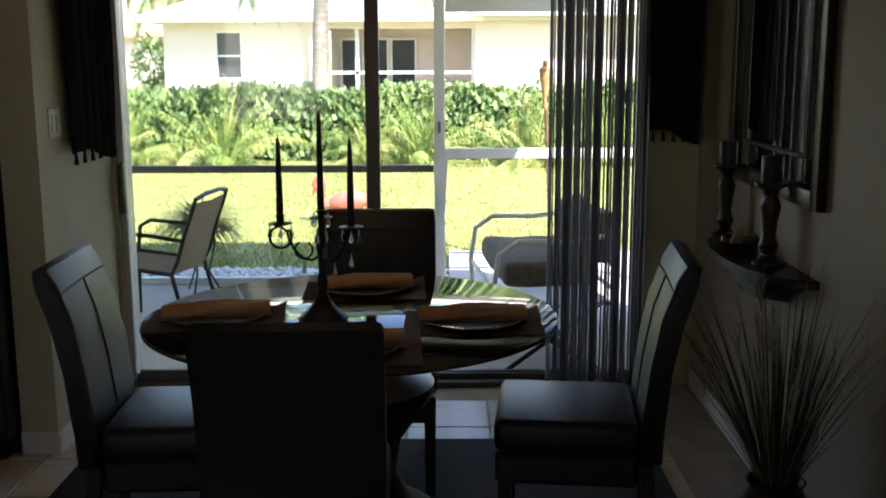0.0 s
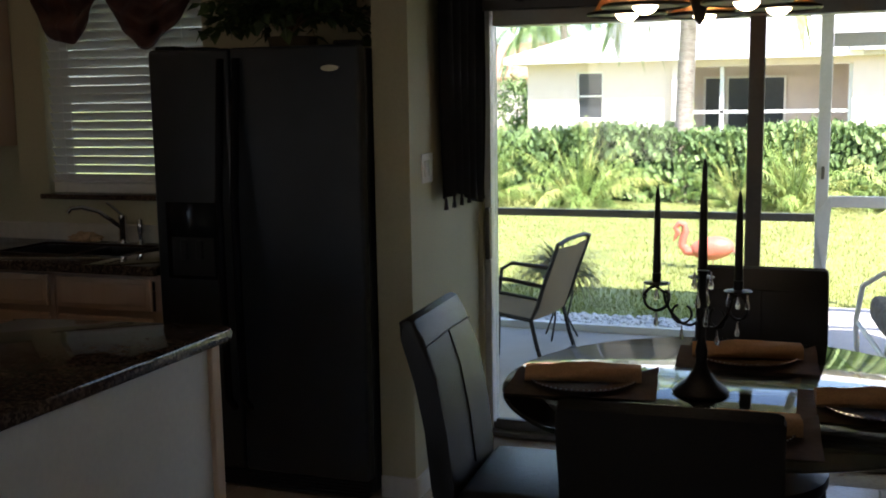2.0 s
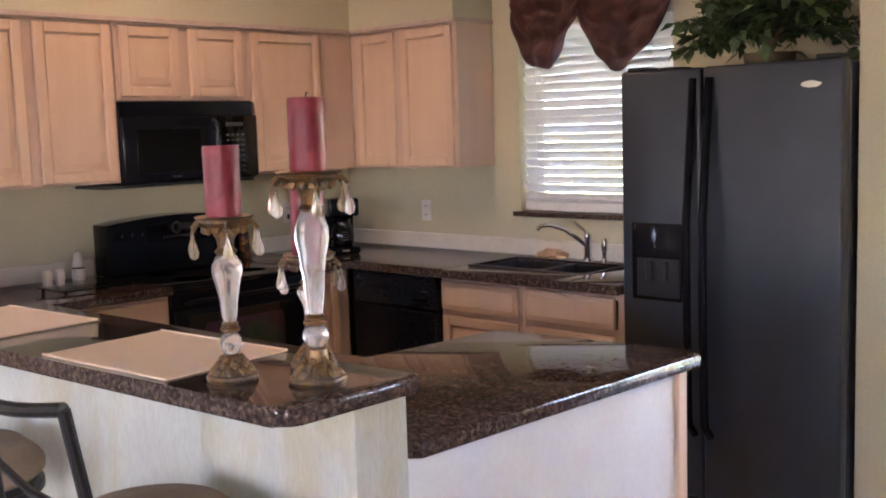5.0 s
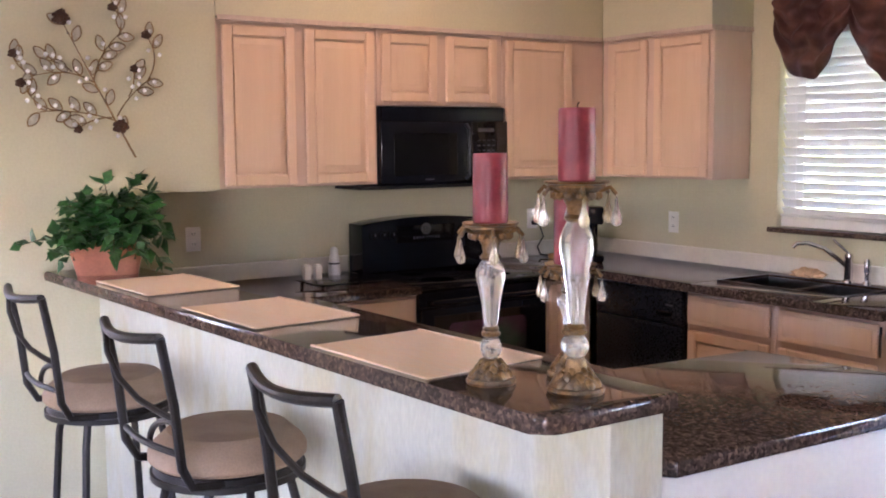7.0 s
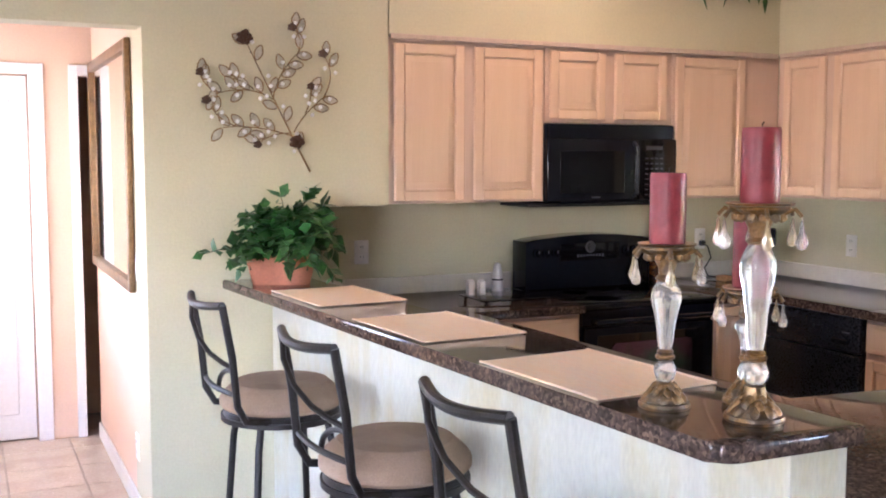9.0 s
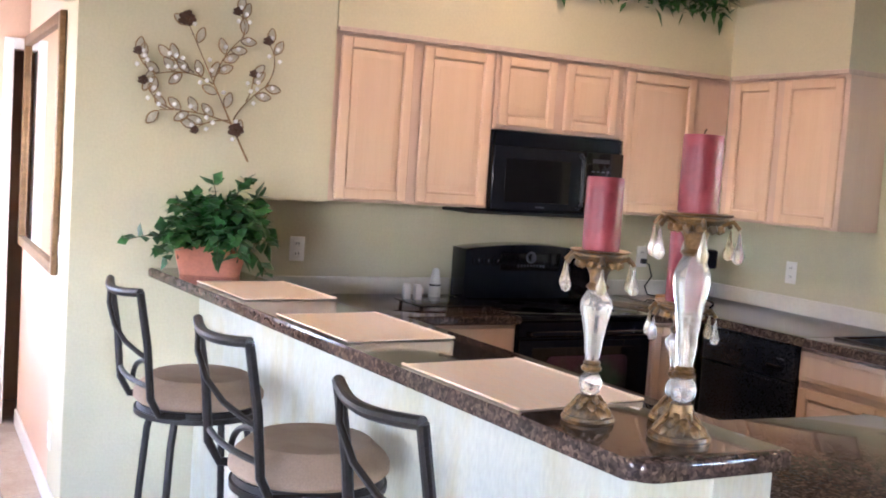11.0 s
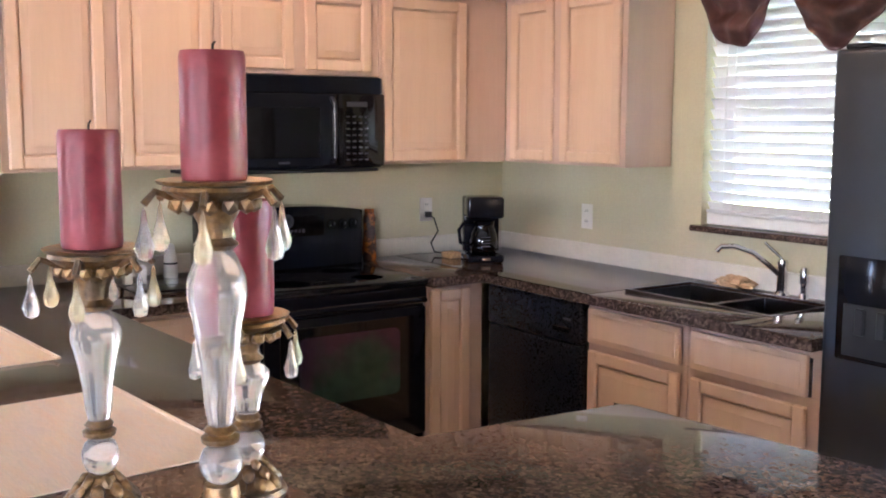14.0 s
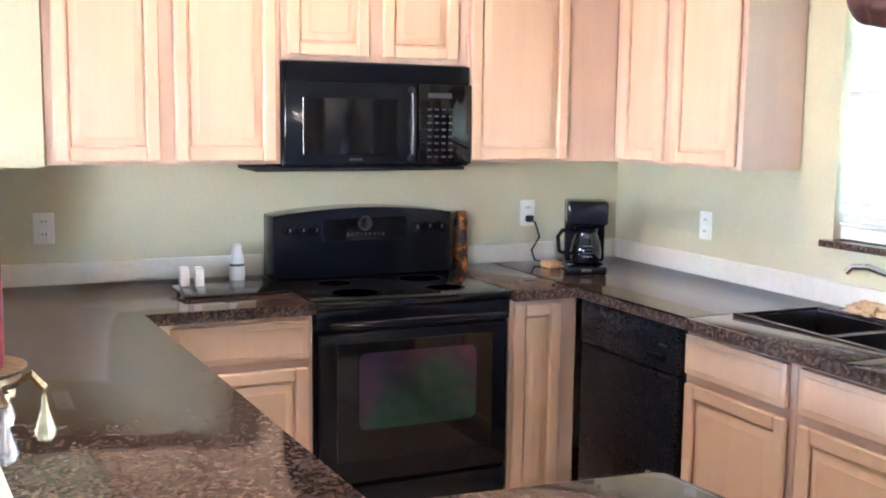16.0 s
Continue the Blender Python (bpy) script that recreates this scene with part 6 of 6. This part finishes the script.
# white stones along the slab
prng2 = np.random.RandomState(4)
ico = bmesh.new()
bmesh.ops.create_icosphere(ico, subdivisions=1, radius=1)
iv = np.array([v.co[:] for v in ico.verts])
fi = np.array([[v.index for v in f.verts] for f in ico.faces])
ico.free()


def scatter(name, verts, faces, places, sizes, mat, label, category, flat=0.6):
    """Many small like shapes in one object, for what nobody could count."""
    n, k = len(places), len(verts)
    ang = prng2.uniform(0, 6.283, n)
    c, s = np.cos(ang), np.sin(ang)
    v = verts[None] * sizes[:, None, None] * np.array([1, 0.8, flat])
    x = v[..., 0] * c[:, None] - v[..., 1] * s[:, None]
    y = v[..., 0] * s[:, None] + v[..., 1] * c[:, None]
    co = np.stack([x, y, v[..., 2]], -1) + places[:, None]
    me = bpy.data.meshes.new(name)
    me.from_pydata(co.reshape(-1, 3).tolist(), [], (faces[None] + np.arange(n)[:, None, None] * k).reshape(-1, faces.shape[1]).tolist())
    me.materials.append(mat)
    return tagged(new(name, me), label, category, "", "stuff")


n = 3600
scatter("white_stones", iv, fi, np.stack([prng2.uniform(-3.3, 0.93, n), prng2.uniform(8.06, 8.55, n), prng2.uniform(-0.06, -0.025, n)], -1), prng2.uniform(0.012, 0.032, n), PEBBLE, "strip of small white landscaping stones", "stones")

# lawn, laid as one sheet to the horizon
lawn = bmesh.new()
xs, ys = [-400, -60, -25, -12, -6, -3, 0, 3, 6, 12, 25, 60, 400], [5.75, 8, 9, 10, 12, 14, 17, 22, 30, 60, 150, 600]
vv = [[lawn.verts.new((x, y, GZ + (0.02 * noise.noise((x * 0.3, y * 0.3, 0)) if 8 < y < 30 and abs(x) < 20 else 0))) for x in xs] for y in ys]
for a, b in zip(vv, vv[1:]):
    for i in range(len(xs) - 1):
        lawn.faces.new((a[i], a[i + 1], b[i + 1], b[i]))
structure("ground", lawn, LAWN, "mown green lawn in full sun", "ground")
n = 60000
gy = 8.5 + 8.8 * prng2.uniform(0, 1, n) ** 1.4
gx = prng2.uniform(-0.36, 0.30, n) * (gy - 0.7) + 0.4
ok = ~((gx > 0.93) & (gy < 9.32))
gx, gy = gx[ok], gy[ok]
tri = np.array([[-0.16, 0, 0], [0.16, 0, 0], [0.12, 0.35, 1.0]])
scatter("grass", tri, np.array([[0, 1, 2]]), np.stack([gx, gy, np.full(len(gx), GZ - 0.004)], -1), prng2.uniform(0.02, 0.05, len(gx)), BLADE, "short mown grass blades", "grass", 1.0)

# patio chair with sling seat
oc = thing("patio_chair", "patio armchair with tan sling and dark metal frame", "chair", at=(-0.775, 6.86, -0.035), turn=-99)
def sling_panel(pts, w):
    bm = bmesh.new()
    rows = [(bm.verts.new((-w, y, z)), bm.verts.new((0, y, z - 0.012)), bm.verts.new((w, y, z))) for y, z in pts]
    for a, b in zip(rows, rows[1:]):
        for i in range(2):
            bm.faces.new((a[i], a[i + 1], b[i + 1], b[i]))
    bmesh.ops.solidify(bm, geom=list(bm.faces), thickness=0.004)
    return bm


# its front looks along local -y
part("sling_seat", sling_panel([(-0.26, 0.40), (-0.10, 0.385), (0.05, 0.37), (0.17, 0.36)], 0.23), SLING, oc)
part("sling_back", sling_panel([(0.17, 0.36), (0.20, 0.44), (0.24, 0.57), (0.29, 0.70), (0.32, 0.78)], 0.23), SLING, oc)
for x in (-0.245, 0.245):
    part("side_rail", tube([(x, -0.28, 0.41), (x, -0.10, 0.39), (x, 0.16, 0.36), (x, 0.20, 0.44), (x, 0.24, 0.57), (x, 0.29, 0.70), (x, 0.325, 0.80)], 0.013, 8), IRON, oc)
    part("front_leg", tube([(x, -0.28, 0.005), (x, -0.27, 0.40), (x, -0.25, 0.56), (x, -0.18, 0.60), (x, 0.05, 0.585), (x, 0.24, 0.56)], 0.013, 8), IRON, oc)
    part("rear_leg", tube([(x, 0.16, 0.36), (x, 0.20, 0.20), (x, 0.27, 0.005)], 0.013, 8), IRON, oc)
part("top_bar", tube([(-0.245, 0.325, 0.80), (-0.12, 0.335, 0.82), (0.12, 0.335, 0.82), (0.245, 0.325, 0.80)], 0.013, 8), IRON, oc)
part("stretcher", tube([(-0.245, 0.235, 0.12), (0.245, 0.235, 0.12)], 0.009, 6), IRON, oc)
pt = thing("patio_table", "dark round patio side table", "table", at=(-1.52, 7.32, -0.035))
part("top", lathe([(0, 0.60), (0.36, 0.60), (0.37, 0.61), (0.36, 0.62), (0, 0.62)], 36), IRON, pt)
for k in range(4):
    a = k * math.pi / 2 + 0.7
    part("leg", tube([(0.08 * math.cos(a), 0.08 * math.sin(a), 0.6), (0.26 * math.cos(a), 0.26 * math.sin(a), 0.005)], 0.012, 8), IRON, pt)

# fern on an iron stand
fn = thing("fern", "spiky fern in a pot on a thin iron stand", "plant", at=(-0.765, 7.75, -0.035))
fn.scale = (1.2, 1.2, 0.95)
part("pot", lathe([(0.07, 0.36), (0.10, 0.48), (0.105, 0.49), (0.09, 0.49), (0.08, 0.47), (0, 0.47)], 20), GREYALU, fn)
for k in range(3):
    a = k * 2.094 + 0.4
    part("stand_leg", tube([(0.09 * math.cos(a), 0.09 * math.sin(a), 0.47), (0.085 * math.cos(a), 0.085 * math.sin(a), 0.34), (0.05 * math.cos(a), 0.05 * math.sin(a), 0.15), (0.11 * math.cos(a), 0.11 * math.sin(a), 0.003)], 0.006, 6), IRON, fn)
part("stand_ring", tube([(0.09 * math.cos(2 * math.pi * k / 20), 0.09 * math.sin(2 * math.pi * k / 20), 0.355) for k in range(20)], 0.005, 6, closed=True), IRON, fn)
bm = bmesh.new()
for k in range(420):
    a, out = grng.uniform(0, 6.283), grng.uniform(0.1, 1.0)
    blade_mesh(bm, (0.03 * math.cos(a), 0.03 * math.sin(a), 0.48), (out * math.cos(a), out * math.sin(a), 0.8), grng.uniform(0.24, 0.40), 0.012, grng.uniform(1.4, 3.4), 6)
part("fronds", bm, FERN, fn, smooth=1.5)

# flamingo ornament
fl = thing("flamingo_ornament", "pink plastic flamingo ornament on the lawn", "ornament", at=(-0.11, 11.2, GZ - 0.06), turn=0)
fl_bm = tube([(-0.27, 0, 0.40), (-0.30, 0, 0.46), (-0.265, 0, 0.505), (-0.215, 0, 0.49), (-0.20, 0, 0.43), (-0.225, 0, 0.36), (-0.235, 0, 0.29), (-0.19, 0, 0.235), (-0.10, 0, 0.235)], 0.024, 10, radius_end=0.05)
bmesh.ops.create_uvsphere(fl_bm, u_segments=20, v_segments=12, radius=1, matrix=pose(0.05, 0, 0.27, 0, -8, 0) @ Matrix.Diagonal((0.21, 0.11, 0.115, 1)))
lathe([(0.028, 0), (0.018, 0.05), (0.004, 0.10)], 10, fl_bm, (-0.275, 0, 0.42), pose(0, 0, 0, 0, 205, 0))
for k in range(6):
    blade_mesh(fl_bm, (0.18, 0.0, 0.29 - 0.01 * k), (1, 0.12 * (k - 3), -0.25), 0.14, 0.05, 0.3, 3)
for x in (0.0, 0.06):
    tube([(x, 0, 0.2), (x, 0, 0.0)], 0.006, 6, fl_bm)
fo = part("body", fl_bm, PINK, fl)

# cushioned chair, folding table and torch on the sunny side
cc = thing("lounge_chair", "white metal lounge chair with a leaf-print cushion", "chair", at=(1.50, 6.95, -0.035), turn=-84)
cu = boxes((-0.45, 0.45, -0.30, 0.25, 0.30, 0.45), bevel=0.05, segments=3)
bmesh.ops.subdivide_edges(cu, edges=list(cu.edges), cuts=2, use_grid_fill=True)
for v in cu.verts:
    v.co += Vector((0, 0, 0.02)) * noise.noise(v.co * 5)
part("seat_cushion", cu, CUSHION, cc, "leaf-print seat cushion", smooth=1.2)
cu = boxes((-0.42, 0.42, 0.20, 0.36, 0.42, 0.72), bevel=0.05, segments=3)
bmesh.ops.subdivide_edges(cu, edges=list(cu.edges), cuts=2, use_grid_fill=True)
for v in cu.verts:
    v.co += Vector((0, 0.02, 0.02)) * noise.noise(v.co * 5)
part("back_cushion", cu, CUSHION, cc, smooth=1.2)
for x in (-0.49, 0.49):
    part("arm_frame", tube([(x, -0.34, 0.005), (x, -0.36, 0.30), (x, -0.33, 0.50), (x, -0.22, 0.575), (x, 0.05, 0.57), (x, 0.30, 0.60), (x, 0.36, 0.72)], 0.016, 8), WHITEMETAL, cc)
    part("rear_leg", tube([(x, 0.30, 0.60), (x, 0.34, 0.30), (x, 0.36, 0.005)], 0.016, 8), WHITEMETAL, cc)
for y, z in ((-0.35, 0.28), (0.34, 0.28)):
    part("cross_bar", tube([(-0.49, y, z), (0.49, y, z)], 0.013, 8), WHITEMETAL, cc)
ft = thing("folding_table", "small folding table with pale top and crossed dark legs", "table", at=(1.42, 6.02, -0.035), turn=12)
ft.scale = (1, 1, 0.82)
part("top", boxes((-0.32, 0.32, -0.21, 0.21, 0.42, 0.445), bevel=0.006, segments=2), BLUETOP, ft)
for y in (-0.17, 0.17):
    part("leg", tube([(-0.26, y, 0.004), (0.26, y, 0.418)], 0.014, 8), IRON, ft)
    part("leg", tube([(0.26, y - 0.02, 0.004), (-0.26, y - 0.02, 0.418)], 0.014, 8), IRON, ft)
tk = thing("garden_torch", "bamboo garden torch on a pole", "torch", at=(1.70, 8.9, -0.035))
part("pole", tube([(0.06, 0, 0.0), (0.03, 0, 0.8), (0, 0, 1.30)], 0.014, 8), BAMBOO, tk)
part("head", lathe([(0.015, 1.28), (0.025, 1.32), (0.045, 1.45), (0.05, 1.50), (0.02, 1.52), (0.022, 1.56), (0, 1.57)], 14), BAMBOO, tk)

# ---- hedge and areca palms ----
n = 22000
u = prng2.uniform(0, 1, n)
hx, hy, hz = prng2.uniform(-7.5, 7.0, n), 17.6 + 0.55 * u ** 2 * 1.6, prng2.uniform(GZ, 1.02, n)
top = prng2.uniform(0, 1, n) < 0.25
hz = np.where(top, 1.0 + 0.10 * prng2.normal(0, 1, n) * 0.6, hz) + 0.05 * np.sin(hx * 2.1)
quad = np.array([[0, -0.5, 0], [0.5, 0, 0.25], [0, 0.5, 0.1], [-0.5, 0, 0.3]])
quad2 = np.array([[-0.45, 0, -0.4], [0.1, 0.2, -0.5], [0.5, 0.1, 0.35], [-0.1, -0.1, 0.55]])
for nm, q, sel in (("hedge_leaves", quad2, slice(0, 15000)), ("hedge_leaves", quad, slice(15000, n))):
    scatter(nm, q, np.array([[0, 1, 2, 3]]), np.stack([hx, hy, hz], -1)[sel], prng2.uniform(0.06, 0.13, n)[sel], HEDGE, "clipped green hedge foliage", "hedge", 1.0)
# core box whose dark green stands in for shade between the leaves
structure("hedge_core", boxes((-7.5, 7.0, 17.9, 18.6, GZ, 0.96)), HEDGEIN, "inner block of the clipped hedge, coloured as shade between leaves", "hedge")


def make_areca(x, y, scale, seed):
    r = random.Random(seed)
    p = thing("areca_palm", "yellow-green areca palm clump before the hedge", "palm", "areca palms", (x, y, GZ))
    bm, canes = bmesh.new(), bmesh.new()
    for k in range(46):
        a, lean = r.uniform(0, 6.283), r.uniform(0.05, 1.15)
        d = Vector((math.cos(a) * lean, math.sin(a) * lean, 1)).normalized()
        q = Vector((0.12 * math.cos(a), 0.12 * math.sin(a), 0.0))
        L, pts = r.uniform(0.7, 1.55) * scale, []
        for i in range(11):
            pts.append(q.copy())
            d = (d + Vector((0, 0, -0.125 * (0.45 + lean)))).normalized()
            q = q + d * L / 10
        tube(pts, 0.012 * scale, 4, canes, radius_end=0.003)
        for i in range(3, 11):
            ax = (pts[i] - pts[i - 1]).normalized()
            side = ax.cross(Vector((0, 0, 1)))
            side = side.normalized() if side.length > 1e-3 else Vector((1, 0, 0))
            for s in (-1, 1):
                for h in (0, 0.17, 0.33, 0.5, 0.67, 0.83):
                    b = pts[i - 1].lerp(pts[i], h)
                    blade_mesh(bm, b, ax * 0.6 + side * s * r.uniform(0.5, 1.2) + Vector((r.uniform(-0.3, 0.3), r.uniform(-0.3, 0.3), r.uniform(-0.1, 0.5))), r.uniform(0.18, 0.34) * scale * (1.2 - 0.06 * i), 0.0095 * scale, r.uniform(1.2, 2.4), 3)
    part("cane_clump", canes, ARECA, p)
    part("fronds", bm, ARECA, p, smooth=1.5)


for x, y, s, seed in ((-4.1, 16.9, 1.0, 1), (-2.55, 16.9, 1.05, 2), (0.55, 16.8, 1.0, 3), (2.2, 16.9, 1.05, 4), (3.6, 16.9, 0.95, 5), (-5.6, 17.0, 0.95, 6), (5.2, 17.0, 1.0, 7), (-0.2, 17.2, 0.8, 8)):
    make_areca(x, y, s, seed)


def make_palm(x, y, height, radius, crown, label, seed, lean=0.0, fronds=20, base_flare=1.6, yaw=0.0):
    r = random.Random(seed)
    p = thing("palm_tree", label, "palm", "", (x, y, GZ))
    prof = []
    steps = int(height / 0.11)
    tr = bmesh.new()
    rings = []
    for i in range(steps + 1):
        z = height * i / steps
        rr = radius * (1 + (base_flare - 1) * math.exp(-z / 0.22)) * (1 - 0.25 * z / height) * (1.035 if i % 2 else 0.98)
        cx = lean * (z / height) ** 1.5
        rings.append([tr.verts.new((cx + rr * math.cos(2 * math.pi * k / 16), rr * math.sin(2 * math.pi * k / 16), z)) for k in range(16)])
    for a, b in zip(rings, rings[1:]):
        for k in range(16):
            tr.faces.new((a[k], a[(k + 1) % 16], b[(k + 1) % 16], b[k]))
    tr.faces.new(rings[-1])
    part("trunk", tr, TRUNK, p)
    bm = bmesh.new()
    for k in range(fronds):
        a, up = yaw + 2.399 * k, r.uniform(-0.2, 1.0)
        d = Vector((math.cos(a), math.sin(a), up)).normalized()
        q, pts, L = Vector((lean, 0, height)), [], crown * r.uniform(0.8, 1.1)
        for i in range(15):
            pts.append(q.copy())
            d = (d + Vector((0, 0, -0.16))).normalized()
            q = q + d * L / 14
        tube(pts, 0.03, 5, bm, radius_end=0.006)
        for i in range(2, 15):
            ax = (pts[i] - pts[i - 1]).normalized()
            side = ax.cross(Vector((0, 0, 1)))
            side = side.normalized() if side.length > 1e-3 else Vector((1, 0, 0))
            for s in (-1, 1):
                for h in (0, 0.33, 0.66):
                    blade_mesh(bm, pts[i - 1].lerp(pts[i], h), ax * 0.6 + side * s * 0.9 + Vector((0, 0, -0.15)), crown * 0.26 * r.uniform(0.8, 1.1), 0.04, 1.0, 3)
    part("fronds", bm, ARECA if seed == 21 else HEDGE, p, smooth=1.5)


make_palm(-1.14, 18.0, 4.7, 0.15, 2.7, "coconut palm with ringed grey trunk before the hedge", 21, 0.15, 22, 1.9)
make_palm(-12.5, 52, 5.2, 0.2, 3.2, "distant palm beyond the neighbour's house", 22, 0.3, 20)
make_palm(-9.5, 47, 6.4, 0.2, 3.2, "distant palm beyond the neighbour's house", 23, -0.3, 20)

# ---- neighbour's house ----
HYD = 28.7
hs = thing("neighbour_house", "single-storey pale stucco house across the lawn", "house", at=(0, HYD, GZ))
part("wall", boxes((-6.5, -5.16, 0, 0.3, 0, 2.62), (-4.44, -2.62, 0, 0.3, 0, 2.62), (-5.16, -4.44, 0, 0.3, 0, 1.08), (-5.16, -4.44, 0, 0.3, 2.35, 2.62)), STUCCO, hs, "pale stucco wall")
part("side_wall", boxes((-6.5, -6.2, 0.3, 9, 0, 2.62)), STUCCO, hs)
part("porch_pier", boxes((-2.62, -2.36, -0.3, 0.3, 0, 2.62)), STUCCO, hs)
part("porch_back_wall", boxes((-2.36, 1.8, 2.6, 2.8, 0, 2.62)), STUCCO, hs)
part("porch_end_wall", boxes((1.7, 2.3, -0.15, 2.8, 0, 2.62)), STUCCO, hs)
part("right_wall", boxes((2.3, 11, -0.15, 0.3, 0, 2.75)), STUCCO, hs)
part("porch_lintel", boxes((-2.36, 1.7, -0.1, 0.3, 2.40, 2.62)), STUCCO, hs)
wn2 = part("window", boxes((-5.16, -4.44, 0.12, 0.15, 1.08, 2.35)), DARKPANE, hs)
part("frame", boxes((-5.16, -5.11, 0.05, 0.12, 1.08, 2.35), (-4.49, -4.44, 0.05, 0.12, 1.08, 2.35), (-5.11, -4.49, 0.05, 0.12, 1.08, 1.13), (-5.11, -4.49, 0.05, 0.12, 2.30, 2.35), (-5.11, -4.49, 0.05, 0.12, 1.68, 1.73)), TRIM, wn2)
part("sill", boxes((-5.20, -4.40, -0.05, 0.12, 1.02, 1.08), bevel=0.01), TRIM, wn2)
for x0, x1 in ((-2.10, -1.52), (-1.48, -0.70), (-0.66, 0.10)):
    g = part("sliding_door", boxes((x0, x1, 2.55, 2.59, 0.05, 2.2)), DARKPANE, hs)
    part("frame", boxes((x0, x0 + 0.06, 2.50, 2.55, 0.05, 2.2), (x1 - 0.06, x1, 2.50, 2.55, 0.05, 2.2), (x0 + 0.06, x1 - 0.06, 2.50, 2.55, 2.14, 2.2)), TRIM, g)
for x in (-2.33, -1.40, 1.66):
    part("screen_post", boxes((x - 0.05, x + 0.05, -0.02, 0.06, 0, 2.40)), ALU, hs)
part("screen_rail", boxes((-2.28, 1.61, -0.02, 0.06, 1.22, 1.30)), ALU, hs)
part("porch_floor", boxes((-2.36, 1.7, -0.1, 2.6, -0.02, 0.04)), CONCRETE, hs)


def hip_roof(x0, x1, y0, y1, z0, rise, lip=0.16):
    bm = bmesh.new()
    b = [bm.verts.new(p) for p in ((x0, y0, z0), (x1, y0, z0), (x1, y1, z0), (x0, y1, z0))]
    u = [bm.verts.new((p.co.x, p.co.y, z0 + lip)) for p in b]
    h = (y1 - y0) / 2
    r = [bm.verts.new((x0 + h, (y0 + y1) / 2, z0 + rise)), bm.verts.new((x1 - h, (y0 + y1) / 2, z0 + rise))]
    bm.faces.new(b[::-1])
    for i in range(4):
        bm.faces.new((b[i], b[(i + 1) % 4], u[(i + 1) % 4], u[i]))
    bm.faces.new((u[0], u[1], r[1], r[0]))
    bm.faces.new((u[1], u[2], r[1]))
    bm.faces.new((u[2], u[3], r[0], r[1]))
    bm.faces.new((u[3], u[0], r[0]))
    return bm


part("roof", hip_roof(-7.0, 11.5, -0.55, 9.6, 2.58, 2.1), ROOF, hs, "pale tiled hip roof", smooth=0)
part("roof_extension", hip_roof(1.6, 14, -0.8, 8.0, 2.70, 2.0), ROOF, hs, smooth=0)
part("fascia", boxes((-7.0, 1.9, -0.59, -0.55, 2.57, 2.74), (1.9, 11.5, -0.84, -0.80, 2.69, 2.86)), TRIM, hs)

oh = thing("far_house", "distant house with terracotta roof behind shrubs", "house", at=(-16, 62, GZ))
part("wall", boxes((-6, 6, 0, 8, 0, 2.8)), STUCCO, oh)
part("roof", hip_roof(-6.6, 6.6, -0.6, 8.6, 2.8, 2.4), ORANGEROOF, oh, smooth=0)
for x, y, rr, seed in ((-10.3, 45, 1.0, 1), (-11.6, 46, 1.2, 2)):
    r = random.Random(seed)
    sh = thing("shrub", "tall reddish-green shrub by the neighbour's house", "shrub", "", (x, y, GZ))
    bm = bmesh.new()
    for k in range(1400):
        v = Vector((r.gauss(0, 1), r.gauss(0, 1), r.gauss(0, 1))).normalized() * rr * r.uniform(0.6, 1.0)
        leaf(bm, (v.x * 0.8, v.y * 0.8, 1.15 * rr + v.z * 1.15), Vector((r.gauss(0, 1), r.gauss(0, 1), r.gauss(0, 1))), Vector((0, 0, 1)), 0.22, 0.13)
    part("foliage", bm, HEDGE, sh, smooth=0)
    part("trunk", tube([(0, 0, 0), (0.05, 0, rr)], 0.06, 8), STEMS, sh)

# ---- floor tiles, each laid with a joint ----
floor_ob = bpy.data.objects["floor"]
PT = 0.355
tile_mesh = mesh_of("tile", boxes((-PT / 2 + 0.004, PT / 2 - 0.004, -PT / 2 + 0.004, PT / 2 - 0.004, -0.006, 0.0), bevel=0.0016), TILE)
rest = bmesh.new()
for i in range(-16, 9):
    for j in range(-13, 17):
        x, y = -0.66 + PT * (i + 0.5), 4.60 + PT * (j + 0.5 - 13)
        if not (-6.0 < x < RX - 0.1 and -4.0 < y < NY - 0.1):
            continue
        if (x > -0.95 and y > 2.4) or (x < -3.5 and 0.3 < y < 1.75) or (x > -3.3 and 0.9 < y < 1.9 and x < -0.6):
            ob = new("tile", tile_mesh)
            ob.parent = floor_ob
            ob.matrix_basis = pose(x, y, 0, random.uniform(-0.08, 0.08), random.uniform(-0.08, 0.08), 0)
        else:
            box(rest, x - PT / 2 + 0.004, x + PT / 2 - 0.004, y - PT / 2 + 0.004, y + PT / 2 - 0.004, -0.006, 0.0)
tagged(part("tiles", rest, TILE, floor_ob), kind="stuff")
